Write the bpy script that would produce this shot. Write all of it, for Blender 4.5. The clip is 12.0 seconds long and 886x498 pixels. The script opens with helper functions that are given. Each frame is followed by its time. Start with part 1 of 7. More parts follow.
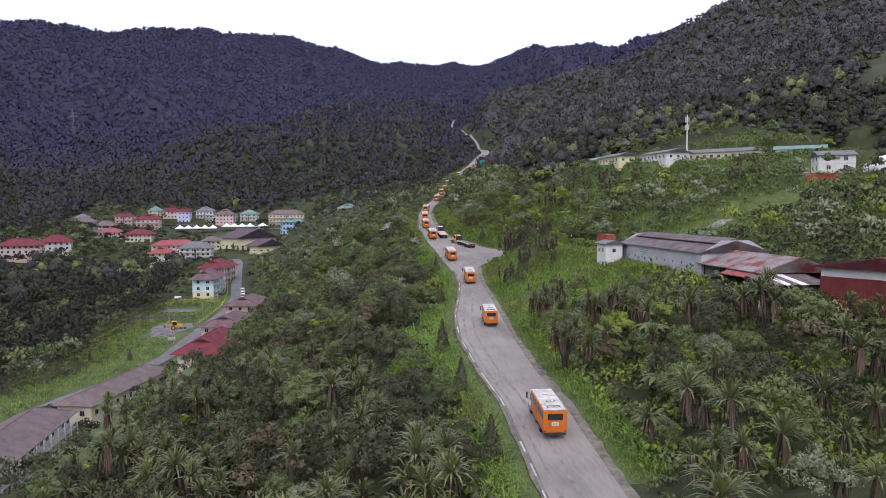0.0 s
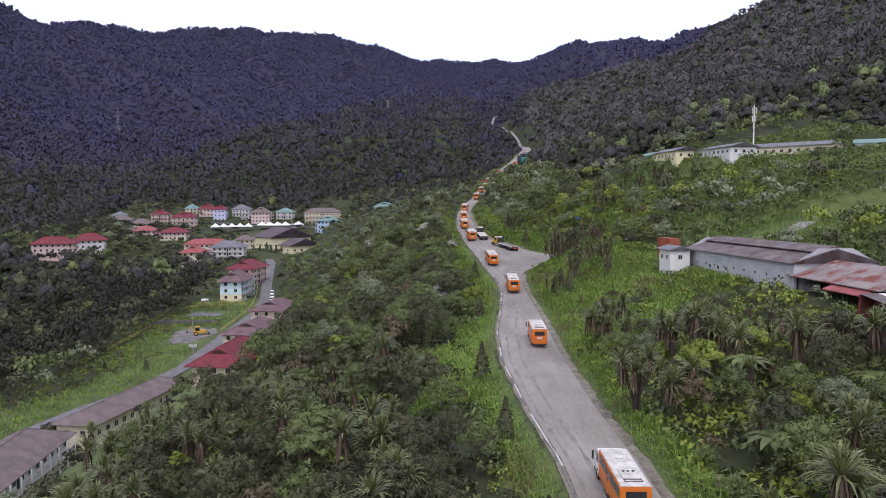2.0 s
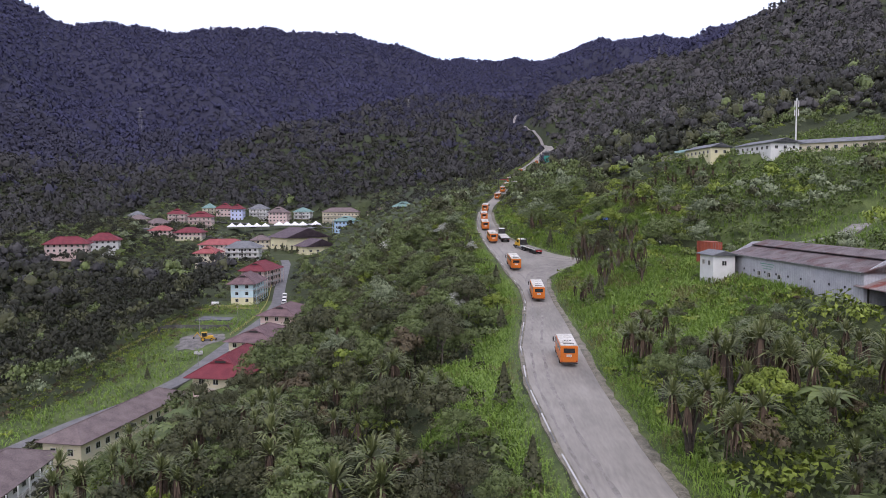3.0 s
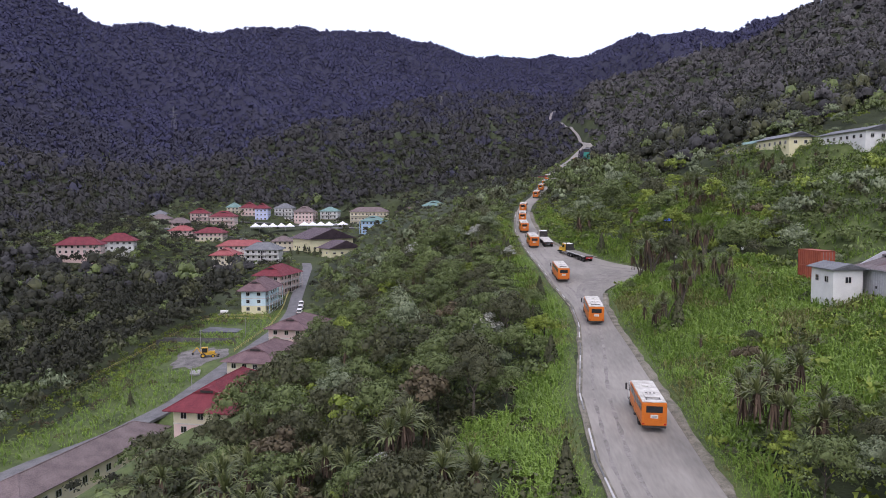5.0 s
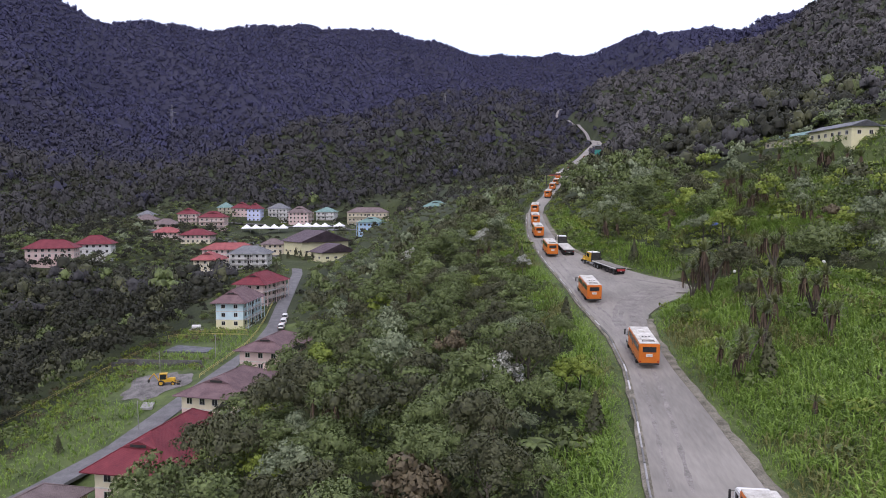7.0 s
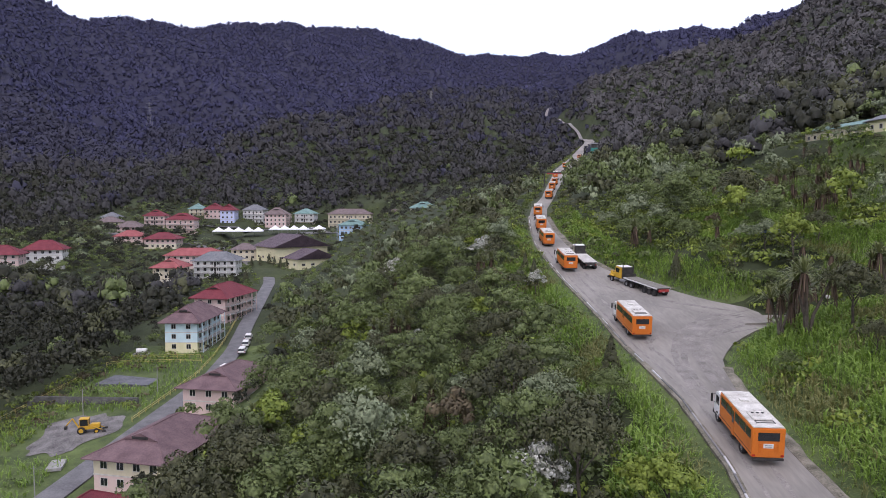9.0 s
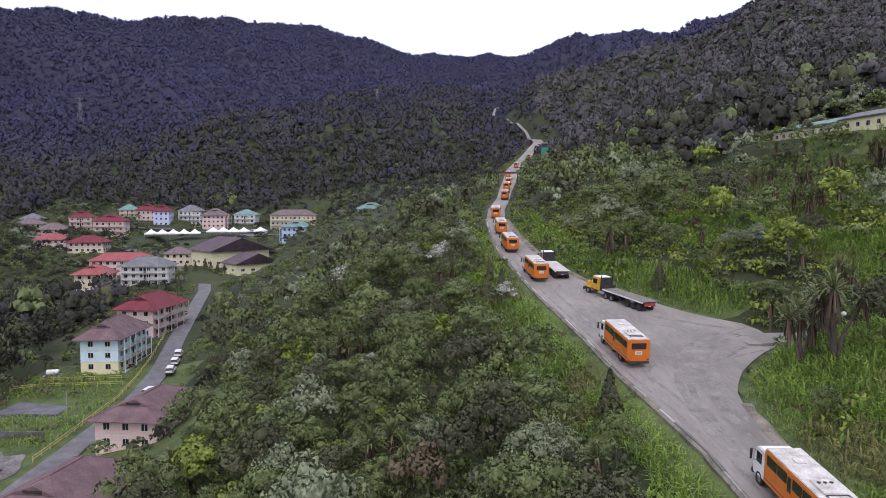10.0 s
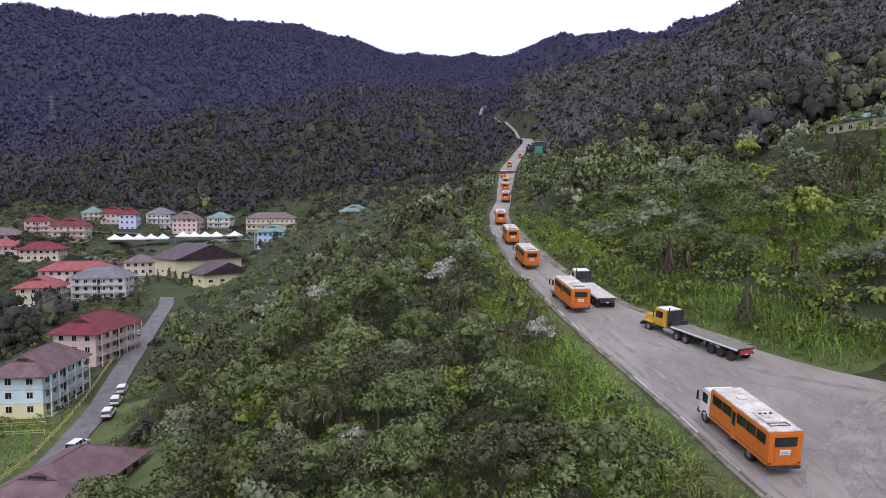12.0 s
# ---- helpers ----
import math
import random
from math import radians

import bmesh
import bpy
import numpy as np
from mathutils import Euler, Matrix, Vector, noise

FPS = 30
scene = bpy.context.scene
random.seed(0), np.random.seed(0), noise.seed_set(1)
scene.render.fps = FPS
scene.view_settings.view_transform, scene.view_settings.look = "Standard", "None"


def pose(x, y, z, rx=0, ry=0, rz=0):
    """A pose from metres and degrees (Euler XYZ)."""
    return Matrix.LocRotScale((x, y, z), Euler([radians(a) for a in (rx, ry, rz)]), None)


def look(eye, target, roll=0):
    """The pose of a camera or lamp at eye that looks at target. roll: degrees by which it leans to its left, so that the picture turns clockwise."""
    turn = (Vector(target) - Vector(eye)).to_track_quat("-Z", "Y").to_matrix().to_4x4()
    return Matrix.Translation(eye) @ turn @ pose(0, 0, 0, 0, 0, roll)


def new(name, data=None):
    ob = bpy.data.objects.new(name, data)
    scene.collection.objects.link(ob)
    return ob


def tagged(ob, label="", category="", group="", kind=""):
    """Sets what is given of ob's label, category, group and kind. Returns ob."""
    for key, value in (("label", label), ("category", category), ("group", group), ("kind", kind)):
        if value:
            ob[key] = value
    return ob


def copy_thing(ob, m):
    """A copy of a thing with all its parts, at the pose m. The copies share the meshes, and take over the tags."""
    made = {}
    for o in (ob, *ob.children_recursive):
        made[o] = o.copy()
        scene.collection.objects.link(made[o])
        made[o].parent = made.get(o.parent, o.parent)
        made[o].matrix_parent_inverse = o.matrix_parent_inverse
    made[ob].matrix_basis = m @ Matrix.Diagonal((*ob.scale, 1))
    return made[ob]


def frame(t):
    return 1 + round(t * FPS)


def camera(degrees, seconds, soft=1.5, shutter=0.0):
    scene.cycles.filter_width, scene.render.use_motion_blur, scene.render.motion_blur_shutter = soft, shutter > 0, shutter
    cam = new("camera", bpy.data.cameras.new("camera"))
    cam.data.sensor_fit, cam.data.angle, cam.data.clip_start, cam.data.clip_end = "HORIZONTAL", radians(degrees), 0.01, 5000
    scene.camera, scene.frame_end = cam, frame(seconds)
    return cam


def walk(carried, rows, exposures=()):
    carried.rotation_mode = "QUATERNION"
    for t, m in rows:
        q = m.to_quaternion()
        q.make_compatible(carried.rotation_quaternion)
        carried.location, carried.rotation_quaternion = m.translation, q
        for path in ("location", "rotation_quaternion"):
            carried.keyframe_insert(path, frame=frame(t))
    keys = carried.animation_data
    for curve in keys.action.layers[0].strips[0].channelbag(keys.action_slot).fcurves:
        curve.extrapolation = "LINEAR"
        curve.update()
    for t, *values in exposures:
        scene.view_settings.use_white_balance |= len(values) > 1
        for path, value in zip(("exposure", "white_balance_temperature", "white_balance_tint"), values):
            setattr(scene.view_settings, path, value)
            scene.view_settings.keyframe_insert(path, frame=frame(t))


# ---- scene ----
cam = camera(65.86, 12.0, soft=0.25)

# seconds, place in metres, turn in degrees (from +y to the left, up, roll)
PATH = [
    (0, 0.00, -0.00, 14.96, -2.536, -3.540, -0.335),
    (0.5, 0.18, 3.88, 15.09, -2.552, -3.585, -0.225),
    (1, 0.33, 8.26, 15.15, -1.449, -3.620, -0.239),
    (1.5, 0.67, 13.32, 15.22, -0.496, -3.651, -0.212),
    (2, 0.66, 18.65, 15.29, 0.767, -3.678, -0.186),
    (2.5, 1.04, 24.99, 15.29, 2.153, -3.689, -0.118),
    (3, 1.03, 31.21, 15.36, 2.509, -3.701, -0.125),
    (3.2, 0.92, 34.07, 15.32, 2.750, -3.702, -0.118),
    (4.8, 0.00, 56.95, 15.07, 5.180, -3.711, -0.067),
    (5, -0.11, 59.81, 15.03, 5.297, -3.712, -0.060),
    (5.5, -0.48, 66.98, 15.00, 5.401, -3.674, -0.015),
    (6, -0.99, 74.22, 15.05, 5.444, -3.680, 0.024),
    (6.5, -1.65, 81.60, 15.11, 5.488, -3.697, 0.025),
    (7, -2.30, 88.97, 15.16, 5.592, -3.702, 0.006),
    (7.2, -2.71, 92.06, 15.19, 5.620, -3.695, 0.007),
    (8.8, -6.05, 116.78, 15.37, 5.280, -3.633, 0.013),
    (9, -6.46, 119.88, 15.40, 4.401, -3.626, 0.014),
    (9.5, -7.72, 127.38, 15.51, 1.189, -3.612, 0.018),
    (10, -9.11, 134.67, 15.85, -0.114, -3.624, 0.028),
    (10.5, -10.03, 142.43, 15.90, -0.523, -3.600, 0.032),
    (11, -10.72, 149.61, 16.50, -1.111, -3.542, 0.018),
    (11.5, -11.40, 156.18, 16.65, -1.507, -3.569, -0.084),
    (12, -12.09, 163.05, 16.58, -1.479, -3.540, -0.047),
]

walk(cam, [(t, pose(x, y, z, 90 + up, 0, turn) @ pose(0, 0, 0, 0, 0, roll)) for t, x, y, z, turn, up, roll in PATH], [(0, 0.0, 6050, 23)])

# ---- overcast daylight ----
world = bpy.data.worlds.new("overcast")
scene.world = world
world.use_nodes = True
wn, wl = world.node_tree.nodes, world.node_tree.links
wn.clear()
sky = wn.new("ShaderNodeTexSky")
sky.sky_type, sky.sun_disc = "NISHITA", False
sky.sun_elevation, sky.sun_rotation = radians(48), radians(200)
sky.air_density, sky.dust_density, sky.ozone_density = 1.0, 3.0, 1.5
clear_sky = wn.new("ShaderNodeBackground")
clear_sky.inputs["Strength"].default_value = 0.10
cloud = wn.new("ShaderNodeBackground")
cloud_noise = wn.new("ShaderNodeTexNoise")
cloud_noise.inputs["Scale"].default_value, cloud_noise.inputs["Detail"].default_value = 2.6, 6
cloud_ramp = wn.new("ShaderNodeValToRGB")
cloud_ramp.color_ramp.elements[0].position, cloud_ramp.color_ramp.elements[0].color = 0.34, (0.80, 0.85, 0.95, 1)
cloud_ramp.color_ramp.elements[1].position, cloud_ramp.color_ramp.elements[1].color = 0.62, (1.0, 1.0, 1.0, 1)
cloud.inputs["Strength"].default_value = 1.0
both = wn.new("ShaderNodeAddShader")
wout = wn.new("ShaderNodeOutputWorld")
wl.new(sky.outputs["Color"], clear_sky.inputs["Color"])
wl.new(cloud_noise.outputs["Fac"], cloud_ramp.inputs["Fac"])
wl.new(cloud_ramp.outputs["Color"], cloud.inputs["Color"])
wl.new(clear_sky.outputs[0], both.inputs[0])
wl.new(cloud.outputs[0], both.inputs[1])
wl.new(both.outputs[0], wout.inputs["Surface"])
sun = new("sun", bpy.data.lights.new("sun", "SUN"))
sun.data.energy, sun.data.angle, sun.data.color = 0.9, radians(14), (1.0, 0.96, 0.9)
sun.matrix_world = look((0, 0, 300), (-40, 95, 90))

# ---- materials ----
def surface(name, dark, light, size=1.0, rough=0.8, bump=0.15, metal=0.0, island=0.0, shine=0.4, spread=(0.35, 0.65), stretch=(1, 1, 1), own=0.0, patch=0.0, thin=0.0):
    """A procedural surface: two tones mixed by coarse and fine noise in metres, with relief. island or own: how far loose pieces or objects differ."""
    m = bpy.data.materials.new(name)
    m.use_nodes = True
    n, l = m.node_tree.nodes, m.node_tree.links
    b = n["Principled BSDF"]
    co = n.new("ShaderNodeTexCoord")
    mp = n.new("ShaderNodeMapping")
    mp.inputs["Scale"].default_value = stretch
    l.new(co.outputs["Object"], mp.inputs["Vector"])
    coarse, grain = n.new("ShaderNodeTexNoise"), n.new("ShaderNodeTexNoise")
    coarse.inputs["Scale"].default_value, coarse.inputs["Detail"].default_value = 1.0 / size, 4
    grain.inputs["Scale"].default_value, grain.inputs["Detail"].default_value = 9.0 / size, 5
    for t in (coarse, grain):
        l.new(mp.outputs["Vector"], t.inputs["Vector"])
    add = n.new("ShaderNodeMath")
    add.operation = "MULTIPLY_ADD"
    add.inputs[1].default_value = 0.45
    l.new(grain.outputs["Fac"], add.inputs[0])
    half = n.new("ShaderNodeMath")
    half.operation = "MULTIPLY"
    half.inputs[1].default_value = 0.55
    l.new(coarse.outputs["Fac"], half.inputs[0])
    l.new(half.outputs[0], add.inputs[2])
    value = add.outputs[0]
    for share, node, socket in ((island, "ShaderNodeNewGeometry", "Random Per Island"), (own, "ShaderNodeObjectInfo", "Random")):
        if share:
            g = n.new(node)
            mixed = n.new("ShaderNodeMix")
            mixed.inputs["Factor"].default_value = share
            l.new(value, mixed.inputs["A"])
            l.new(g.outputs[socket], mixed.inputs["B"])
            value = mixed.outputs["Result"]
    if patch:
        wide = n.new("ShaderNodeTexNoise")
        wide.inputs["Scale"].default_value, wide.inputs["Detail"].default_value = 1.0 / patch, 3
        l.new(co.outputs["Object"], wide.inputs["Vector"])
        mixed = n.new("ShaderNodeMix")
        mixed.inputs["Factor"].default_value = 0.45
        l.new(value, mixed.inputs["A"])
        l.new(wide.outputs["Fac"], mixed.inputs["B"])
        value = mixed.outputs["Result"]
    ramp = n.new("ShaderNodeValToRGB")
    e = ramp.color_ramp.elements
    e[0].position, e[0].color = spread[0], (*dark, 1)
    e[1].position, e[1].color = spread[1], (*light, 1)
    l.new(value, ramp.inputs["Fac"])
    l.new(ramp.outputs["Color"], b.inputs["Base Color"])
    b.inputs["Roughness"].default_value, b.inputs["Metallic"].default_value = rough, metal
    b.inputs["Specular IOR Level"].default_value = shine
    if bump:
        bp = n.new("ShaderNodeBump")
        bp.inputs["Strength"].default_value, bp.inputs["Distance"].default_value = bump, 0.05 * size
        l.new(grain.outputs["Fac"], bp.inputs["Height"])
        l.new(bp.outputs["Normal"], b.inputs["Normal"])
    if thin:  # leaves let some light through
        through_ = n.new("ShaderNodeBsdfTranslucent")
        blend = n.new("ShaderNodeMixShader")
        blend.inputs["Fac"].default_value = thin
        l.new(ramp.outputs["Color"], through_.inputs["Color"])
        l.new(b.outputs["BSDF"], blend.inputs[1])
        l.new(through_.outputs["BSDF"], blend.inputs[2])
        l.new(blend.outputs["Shader"], n["Material Output"].inputs["Surface"])
    return m


def corrugated(name, dark, light, pitch=0.2, rough=0.55, metal=0.1, rust=None):
    """Painted roofing sheet: ribs as fine relief along the object's own x, stained at two scales."""
    m = surface(name, dark, light, 2.0, 0.75, 0.1, metal * 0.3, shine=0.25)
    n, l = m.node_tree.nodes, m.node_tree.links
    b, old = n["Principled BSDF"], n["Principled BSDF"].inputs["Normal"].links[0].from_node
    co = n.new("ShaderNodeTexCoord")
    wave = n.new("ShaderNodeTexWave")
    wave.inputs["Scale"].default_value = 0.314 / pitch
    l.new(co.outputs["UV"], wave.inputs["Vector"])
    bp = n.new("ShaderNodeBump")
    bp.inputs["Strength"].default_value, bp.inputs["Distance"].default_value = 0.6, 0.05
    l.new(wave.outputs["Fac"], bp.inputs["Height"])
    l.new(old.outputs["Normal"], bp.inputs["Normal"])
    l.new(bp.outputs["Normal"], b.inputs["Normal"])
    if rust:
        patch = n.new("ShaderNodeTexNoise")
        patch.inputs["Scale"].default_value, patch.inputs["Detail"].default_value = 0.35, 8
        l.new(co.outputs["Object"], patch.inputs["Vector"])
        r = n.new("ShaderNodeValToRGB")
        r.color_ramp.elements[0].position, r.color_ramp.elements[1].position = 0.5, 0.62
        l.new(patch.outputs["Fac"], r.inputs["Fac"])
        mx = n.new("ShaderNodeMix")
        mx.data_type = "RGBA"
        l.new(r.outputs["Color"], mx.inputs["Factor"])
        l.new(b.inputs["Base Color"].links[0].from_socket, mx.inputs["A"])
        mx.inputs["B"].default_value = (*rust, 1)
        l.new(mx.outputs["Result"], b.inputs["Base Color"])
    return m


EARTH = surface("forest_floor", (0.014, 0.020, 0.007), (0.052, 0.066, 0.020), 2.2, 0.95, 0.6, patch=30)
TURF = surface("turf", (0.026, 0.042, 0.010), (0.108, 0.142, 0.038), 1.6, 0.9, 0.7, patch=7)
# the far slopes' blue is distance haze put into the ground colour
SLOPE = surface("hazed_slope", (0.020, 0.020, 0.037), (0.030, 0.030, 0.055), 8.0, 0.95, 0.8, patch=60)
LANE_TAR = surface("lane_tar", (0.080, 0.077, 0.077), (0.168, 0.163, 0.160), 2.5, 0.8, 0.2)
ASPHALT = surface("worn_asphalt", (0.130, 0.119, 0.101), (0.290, 0.267, 0.228), 3.0, 0.75, 0.25, spread=(0.33, 0.66), stretch=(1, 0.16, 1), patch=13)
SHOULDER = surface("earth_shoulder", (0.060, 0.056, 0.036), (0.25, 0.225, 0.175), 1.4, 0.95, 0.8)
MUD = surface("damp_mud", (0.120, 0.108, 0.094), (0.262, 0.240, 0.212), 1.6, 0.8, 0.4)
GRAVEL = surface("gravel", (0.13, 0.12, 0.11), (0.32, 0.30, 0.28), 1.2, 0.95, 0.7)
LEAF = surface("leaves", (0.026, 0.036, 0.010), (0.185, 0.236, 0.074), 1.0, 0.6, 0.0, island=0.45, shine=0.3, spread=(0.26, 0.74), patch=8, thin=0.14)
LEAF_DULL = surface("dull_leaves", (0.020, 0.023, 0.010), (0.112, 0.118, 0.050), 1.0, 0.6, 0.0, island=0.45, shine=0.3, spread=(0.26, 0.74), patch=8, thin=0.14)
LEAF_BROWN = surface("brownish_leaves", (0.049, 0.038, 0.020), (0.170, 0.136, 0.072), 1.0, 0.6, 0.0, island=0.45, shine=0.3, spread=(0.26, 0.74), patch=8, thin=0.14)
LEAF_PALE = surface("pale_leaves", (0.046, 0.062, 0.028), (0.285, 0.330, 0.185), 1.0, 0.6, 0.0, island=0.45, shine=0.3, spread=(0.26, 0.74), patch=8, thin=0.14)
LEAF_LIME = surface("lime_leaves", (0.066, 0.101, 0.012), (0.280, 0.345, 0.052), 1.0, 0.6, 0.0, island=0.45, shine=0.3, spread=(0.26, 0.74), patch=8, thin=0.14)
# distance haze painted into the next four leaf colours: greyer hills, bluer mountains
LEAF_FAR_HAZE = surface("hazed_mountain_leaves", (0.044, 0.0445, 0.082), (0.078, 0.078, 0.140), 10, 0.8, 0.0, island=0.2, shine=0.1, spread=(0.30, 0.72), patch=110, thin=0.2)
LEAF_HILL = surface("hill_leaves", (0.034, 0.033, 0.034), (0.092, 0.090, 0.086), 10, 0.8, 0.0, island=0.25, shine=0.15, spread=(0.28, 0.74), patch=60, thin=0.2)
LEAF_MID_HAZE = surface("half_hazed_leaves", (0.036, 0.036, 0.053), (0.076, 0.075, 0.102), 10, 0.8, 0.0, island=0.22, shine=0.1, spread=(0.30, 0.72), patch=80, thin=0.2)
LEAF_GREY_HAZE = surface("grey_hazed_leaves", (0.054, 0.052, 0.053), (0.144, 0.138, 0.132), 10, 0.8, 0.0, island=0.25, shine=0.15, spread=(0.28, 0.74), patch=60, thin=0.2)
# dark trees' leaves; shade of the western valley woods is in this colour too
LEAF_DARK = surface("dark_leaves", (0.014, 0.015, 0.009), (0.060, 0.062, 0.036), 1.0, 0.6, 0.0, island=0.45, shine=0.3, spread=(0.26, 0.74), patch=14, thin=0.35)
BLOSSOM = surface("blossom", (0.12, 0.13, 0.085), (0.50, 0.50, 0.44), 0.6, 0.7, 0.0, island=0.6, spread=(0.25, 0.75))
STRAP = surface("strap_leaves", (0.032, 0.046, 0.013), (0.205, 0.226, 0.082), 1.0, 0.5, 0.0, island=0.6, shine=0.35, spread=(0.2, 0.8), patch=8, thin=0.14)
DEAD = surface("dead_straps", (0.040, 0.026, 0.018), (0.15, 0.105, 0.070), 1.0, 0.9, 0.0, island=0.6, spread=(0.2, 0.8))
GRASS = surface("long_grass", (0.076, 0.138, 0.018), (0.285, 0.415, 0.075), 2.0, 0.55, 0.0, island=0.4, shine=0.3, spread=(0.25, 0.75), patch=9, thin=0.28)
GRASS_DRY = surface("dry_grass", (0.086, 0.098, 0.025), (0.270, 0.270, 0.098), 2.0, 0.65, 0.0, island=0.4, shine=0.3, spread=(0.25, 0.75), patch=6, thin=0.28)
BARK = surface("bark", (0.035, 0.028, 0.021), (0.14, 0.12, 0.095), 0.4, 0.95, 0.5, own=0.3)

# ---- building helpers ----
def mesh_of(name, verts, faces, materials, smooth=False, uv=None, slots=None):
    me = bpy.data.meshes.new(name)
    me.from_pydata([tuple(v) for v in verts], [], [tuple(f) for f in faces])
    for m in materials if isinstance(materials, (list, tuple)) else [materials]:
        me.materials.append(m)
    if slots is not None:
        me.polygons.foreach_set("material_index", list(slots))
    if smooth:
        me.polygons.foreach_set("use_smooth", [True] * len(me.polygons))
    if uv is not None:
        layer = me.uv_layers.new(name="metres")
        layer.data.foreach_set("uv", np.asarray(uv, float).ravel())
    me.update()
    return me


def quads(name, v, material, soft=False):
    """A mesh of loose leaves or blades from an array (n, corners, 3). soft: the last point of four is the centre that the leaf's clump bulges from."""
    v = np.asarray(v, np.float32)
    if soft:
        facing = v[:, :3] - v[:, 3:]
        facing /= np.linalg.norm(facing, axis=2, keepdims=True) + 1e-9
        v = v[:, :3]
    n, k = v.shape[:2]
    me = bpy.data.meshes.new(name)
    me.vertices.add(k * n)
    me.vertices.foreach_set("co", v.ravel())
    me.loops.add(k * n)
    me.loops.foreach_set("vertex_index", np.arange(k * n, dtype=np.int32))
    me.polygons.add(n)
    me.polygons.foreach_set("loop_start", np.arange(0, k * n, k, dtype=np.int32))
    me.update(calc_edges=True)
    if soft:
        way = me.attributes.new("custom_normal", "FLOAT_VECTOR", "CORNER")
        way.data.foreach_set("vector", facing.ravel())
    me.materials.append(material)
    return me


def part(name, bm, material, parent, label=""):
    """Links a bmesh as one mesh object under a thing or a part."""
    me = bpy.data.meshes.new(name)
    bm.to_mesh(me)
    bm.free()
    me.materials.append(material)
    return hang(name, me, parent, label)


def hang(name, me, parent, label=""):
    ob = new(name, me)
    ob.parent = parent
    if label:
        ob["label"] = label
    return ob


def thing(name, m, label, category, group="", kind=""):
    ob = new(name)
    ob.matrix_world = m
    ob.empty_display_size = 0.5
    return tagged(ob, label, category, group, kind)


def box(bm, x0, x1, y0, y1, z0, z1, bevel=0.0):
    r = bmesh.ops.create_cube(bm, size=1.0)
    for v in r["verts"]:
        v.co = Vector(((x0 + x1) / 2 + v.co.x * (x1 - x0), (y0 + y1) / 2 + v.co.y * (y1 - y0), (z0 + z1) / 2 + v.co.z * (z1 - z0)))
    if bevel:
        edges = {e for v in r["verts"] for e in v.link_edges}
        bmesh.ops.bevel(bm, geom=list(edges), offset=bevel, segments=2, affect="EDGES")
    return bm


def boxed(x0, x1, y0, y1, z0, z1, bevel=0.0):
    return box(bmesh.new(), x0, x1, y0, y1, z0, z1, bevel)


def rod(bm, a, b, r0, r1=None, sides=8):
    a, b = Vector(a), Vector(b)
    way = b - a
    m = Matrix.Translation((a + b) / 2) @ way.to_track_quat("Z", "Y").to_matrix().to_4x4()
    bmesh.ops.create_cone(bm, cap_ends=True, segments=sides, radius1=r0, radius2=r0 if r1 is None else r1, depth=way.length, matrix=m)
    return bm


def rodded(a, b, r0, r1=None, sides=8):
    return rod(bmesh.new(), a, b, r0, r1, sides)
# ---- the lie of the land, in metres ----
# the mountain road: south to north, its two edges and its height
ROAD_Y = (-60, 62, 84, 100, 122, 143, 160, 174, 188, 200, 206, 212, 216, 224, 229, 234, 240, 251, 262, 280, 300, 326, 350, 387, 417, 557, 735, 830)
ROAD_L = (11.3, 11.3, 11.1, 9.6, 8.3, 8.9, 10.8, 12.0, 12.0, 10.6, 9.8, 9.2, 8.9, 8.0, 7.4, 6.8, 6.0, 5.0, 4.0, 2.8, 2.8, 3.5, 5.4, 11.3, 14.5, 31, 60, 84)
ROAD_R = (18.7, 18.7, 18.9, 18.2, 18.1, 18.6, 18.4, 18.0, 18.1, 19.6, 22.4, 27.0, 31.5, 32.0, 26.5, 23.5, 20.5, 15.0, 12.2, 10.0, 9.0, 8.8, 10.6, 16.0, 19.8, 40, 69, 94)
CLIMB_Y = (-60, 84, 142, 165, 204, 234, 732, 880)
CLIMB_Z = (-13, -9.7, -8, -5.9, -2.3, 1.2, 58, 91)


def road_left(y):
    return np.interp(y, ROAD_Y, ROAD_L)


def road_right(y):
    return np.interp(y, ROAD_Y, ROAD_R)


def road_z(y):
    return np.interp(y, CLIMB_Y, CLIMB_Z)


# the village lane in the valley below
LANE_Y = (-60, 60, 120, 160, 172, 185, 205, 240, 273, 295, 322, 345, 393, 413, 441, 463)
LANE_X = (-105, -100, -95, -88, -84.5, -78, -74, -73.2, -72.4, -75.6, -82.5, -88, -99, -106, -125, -137)
LANE_Z = (-38, -35.5, -33.5, -32, -31.4, -30.6, -29.6, -27, -24.6, -23, -21.3, -19.9, -16.3, -14.7, -12.5, -11)


def lane_x(y):
    return np.interp(y, LANE_Y, LANE_X)


def lane_z(y):
    return np.interp(y, (*LANE_Y, 570, 740), (*LANE_Z, 0, 25))


# stations of the slopes on either hand
STATION = (0, 60, 120, 180, 240, 300, 400, 560, 740)
STREAM = (-62, -60, -55, -50, -45, -33, -18, 0, 32)
WEST = (-40, -38, -34, -30, -24, -16, -4, 9, 50)
BANK = (1.5, 1.5, 1.8, 2.5, 5.0, 6.0, 6.5, 6.0, 6.0)
BENCH = (-7, -5, 0.5, 4.0, 13, 22, 32, 47, 68)
UPPER = (2, 4, 8, 14, 29, 35, 50, 72, 96)
EAST = (18, 20, 25, 34, 46, 60, 80, 104, 130)
SKIRT = (90, 90, 95, 105, 115, 125, 145, 170, 200)
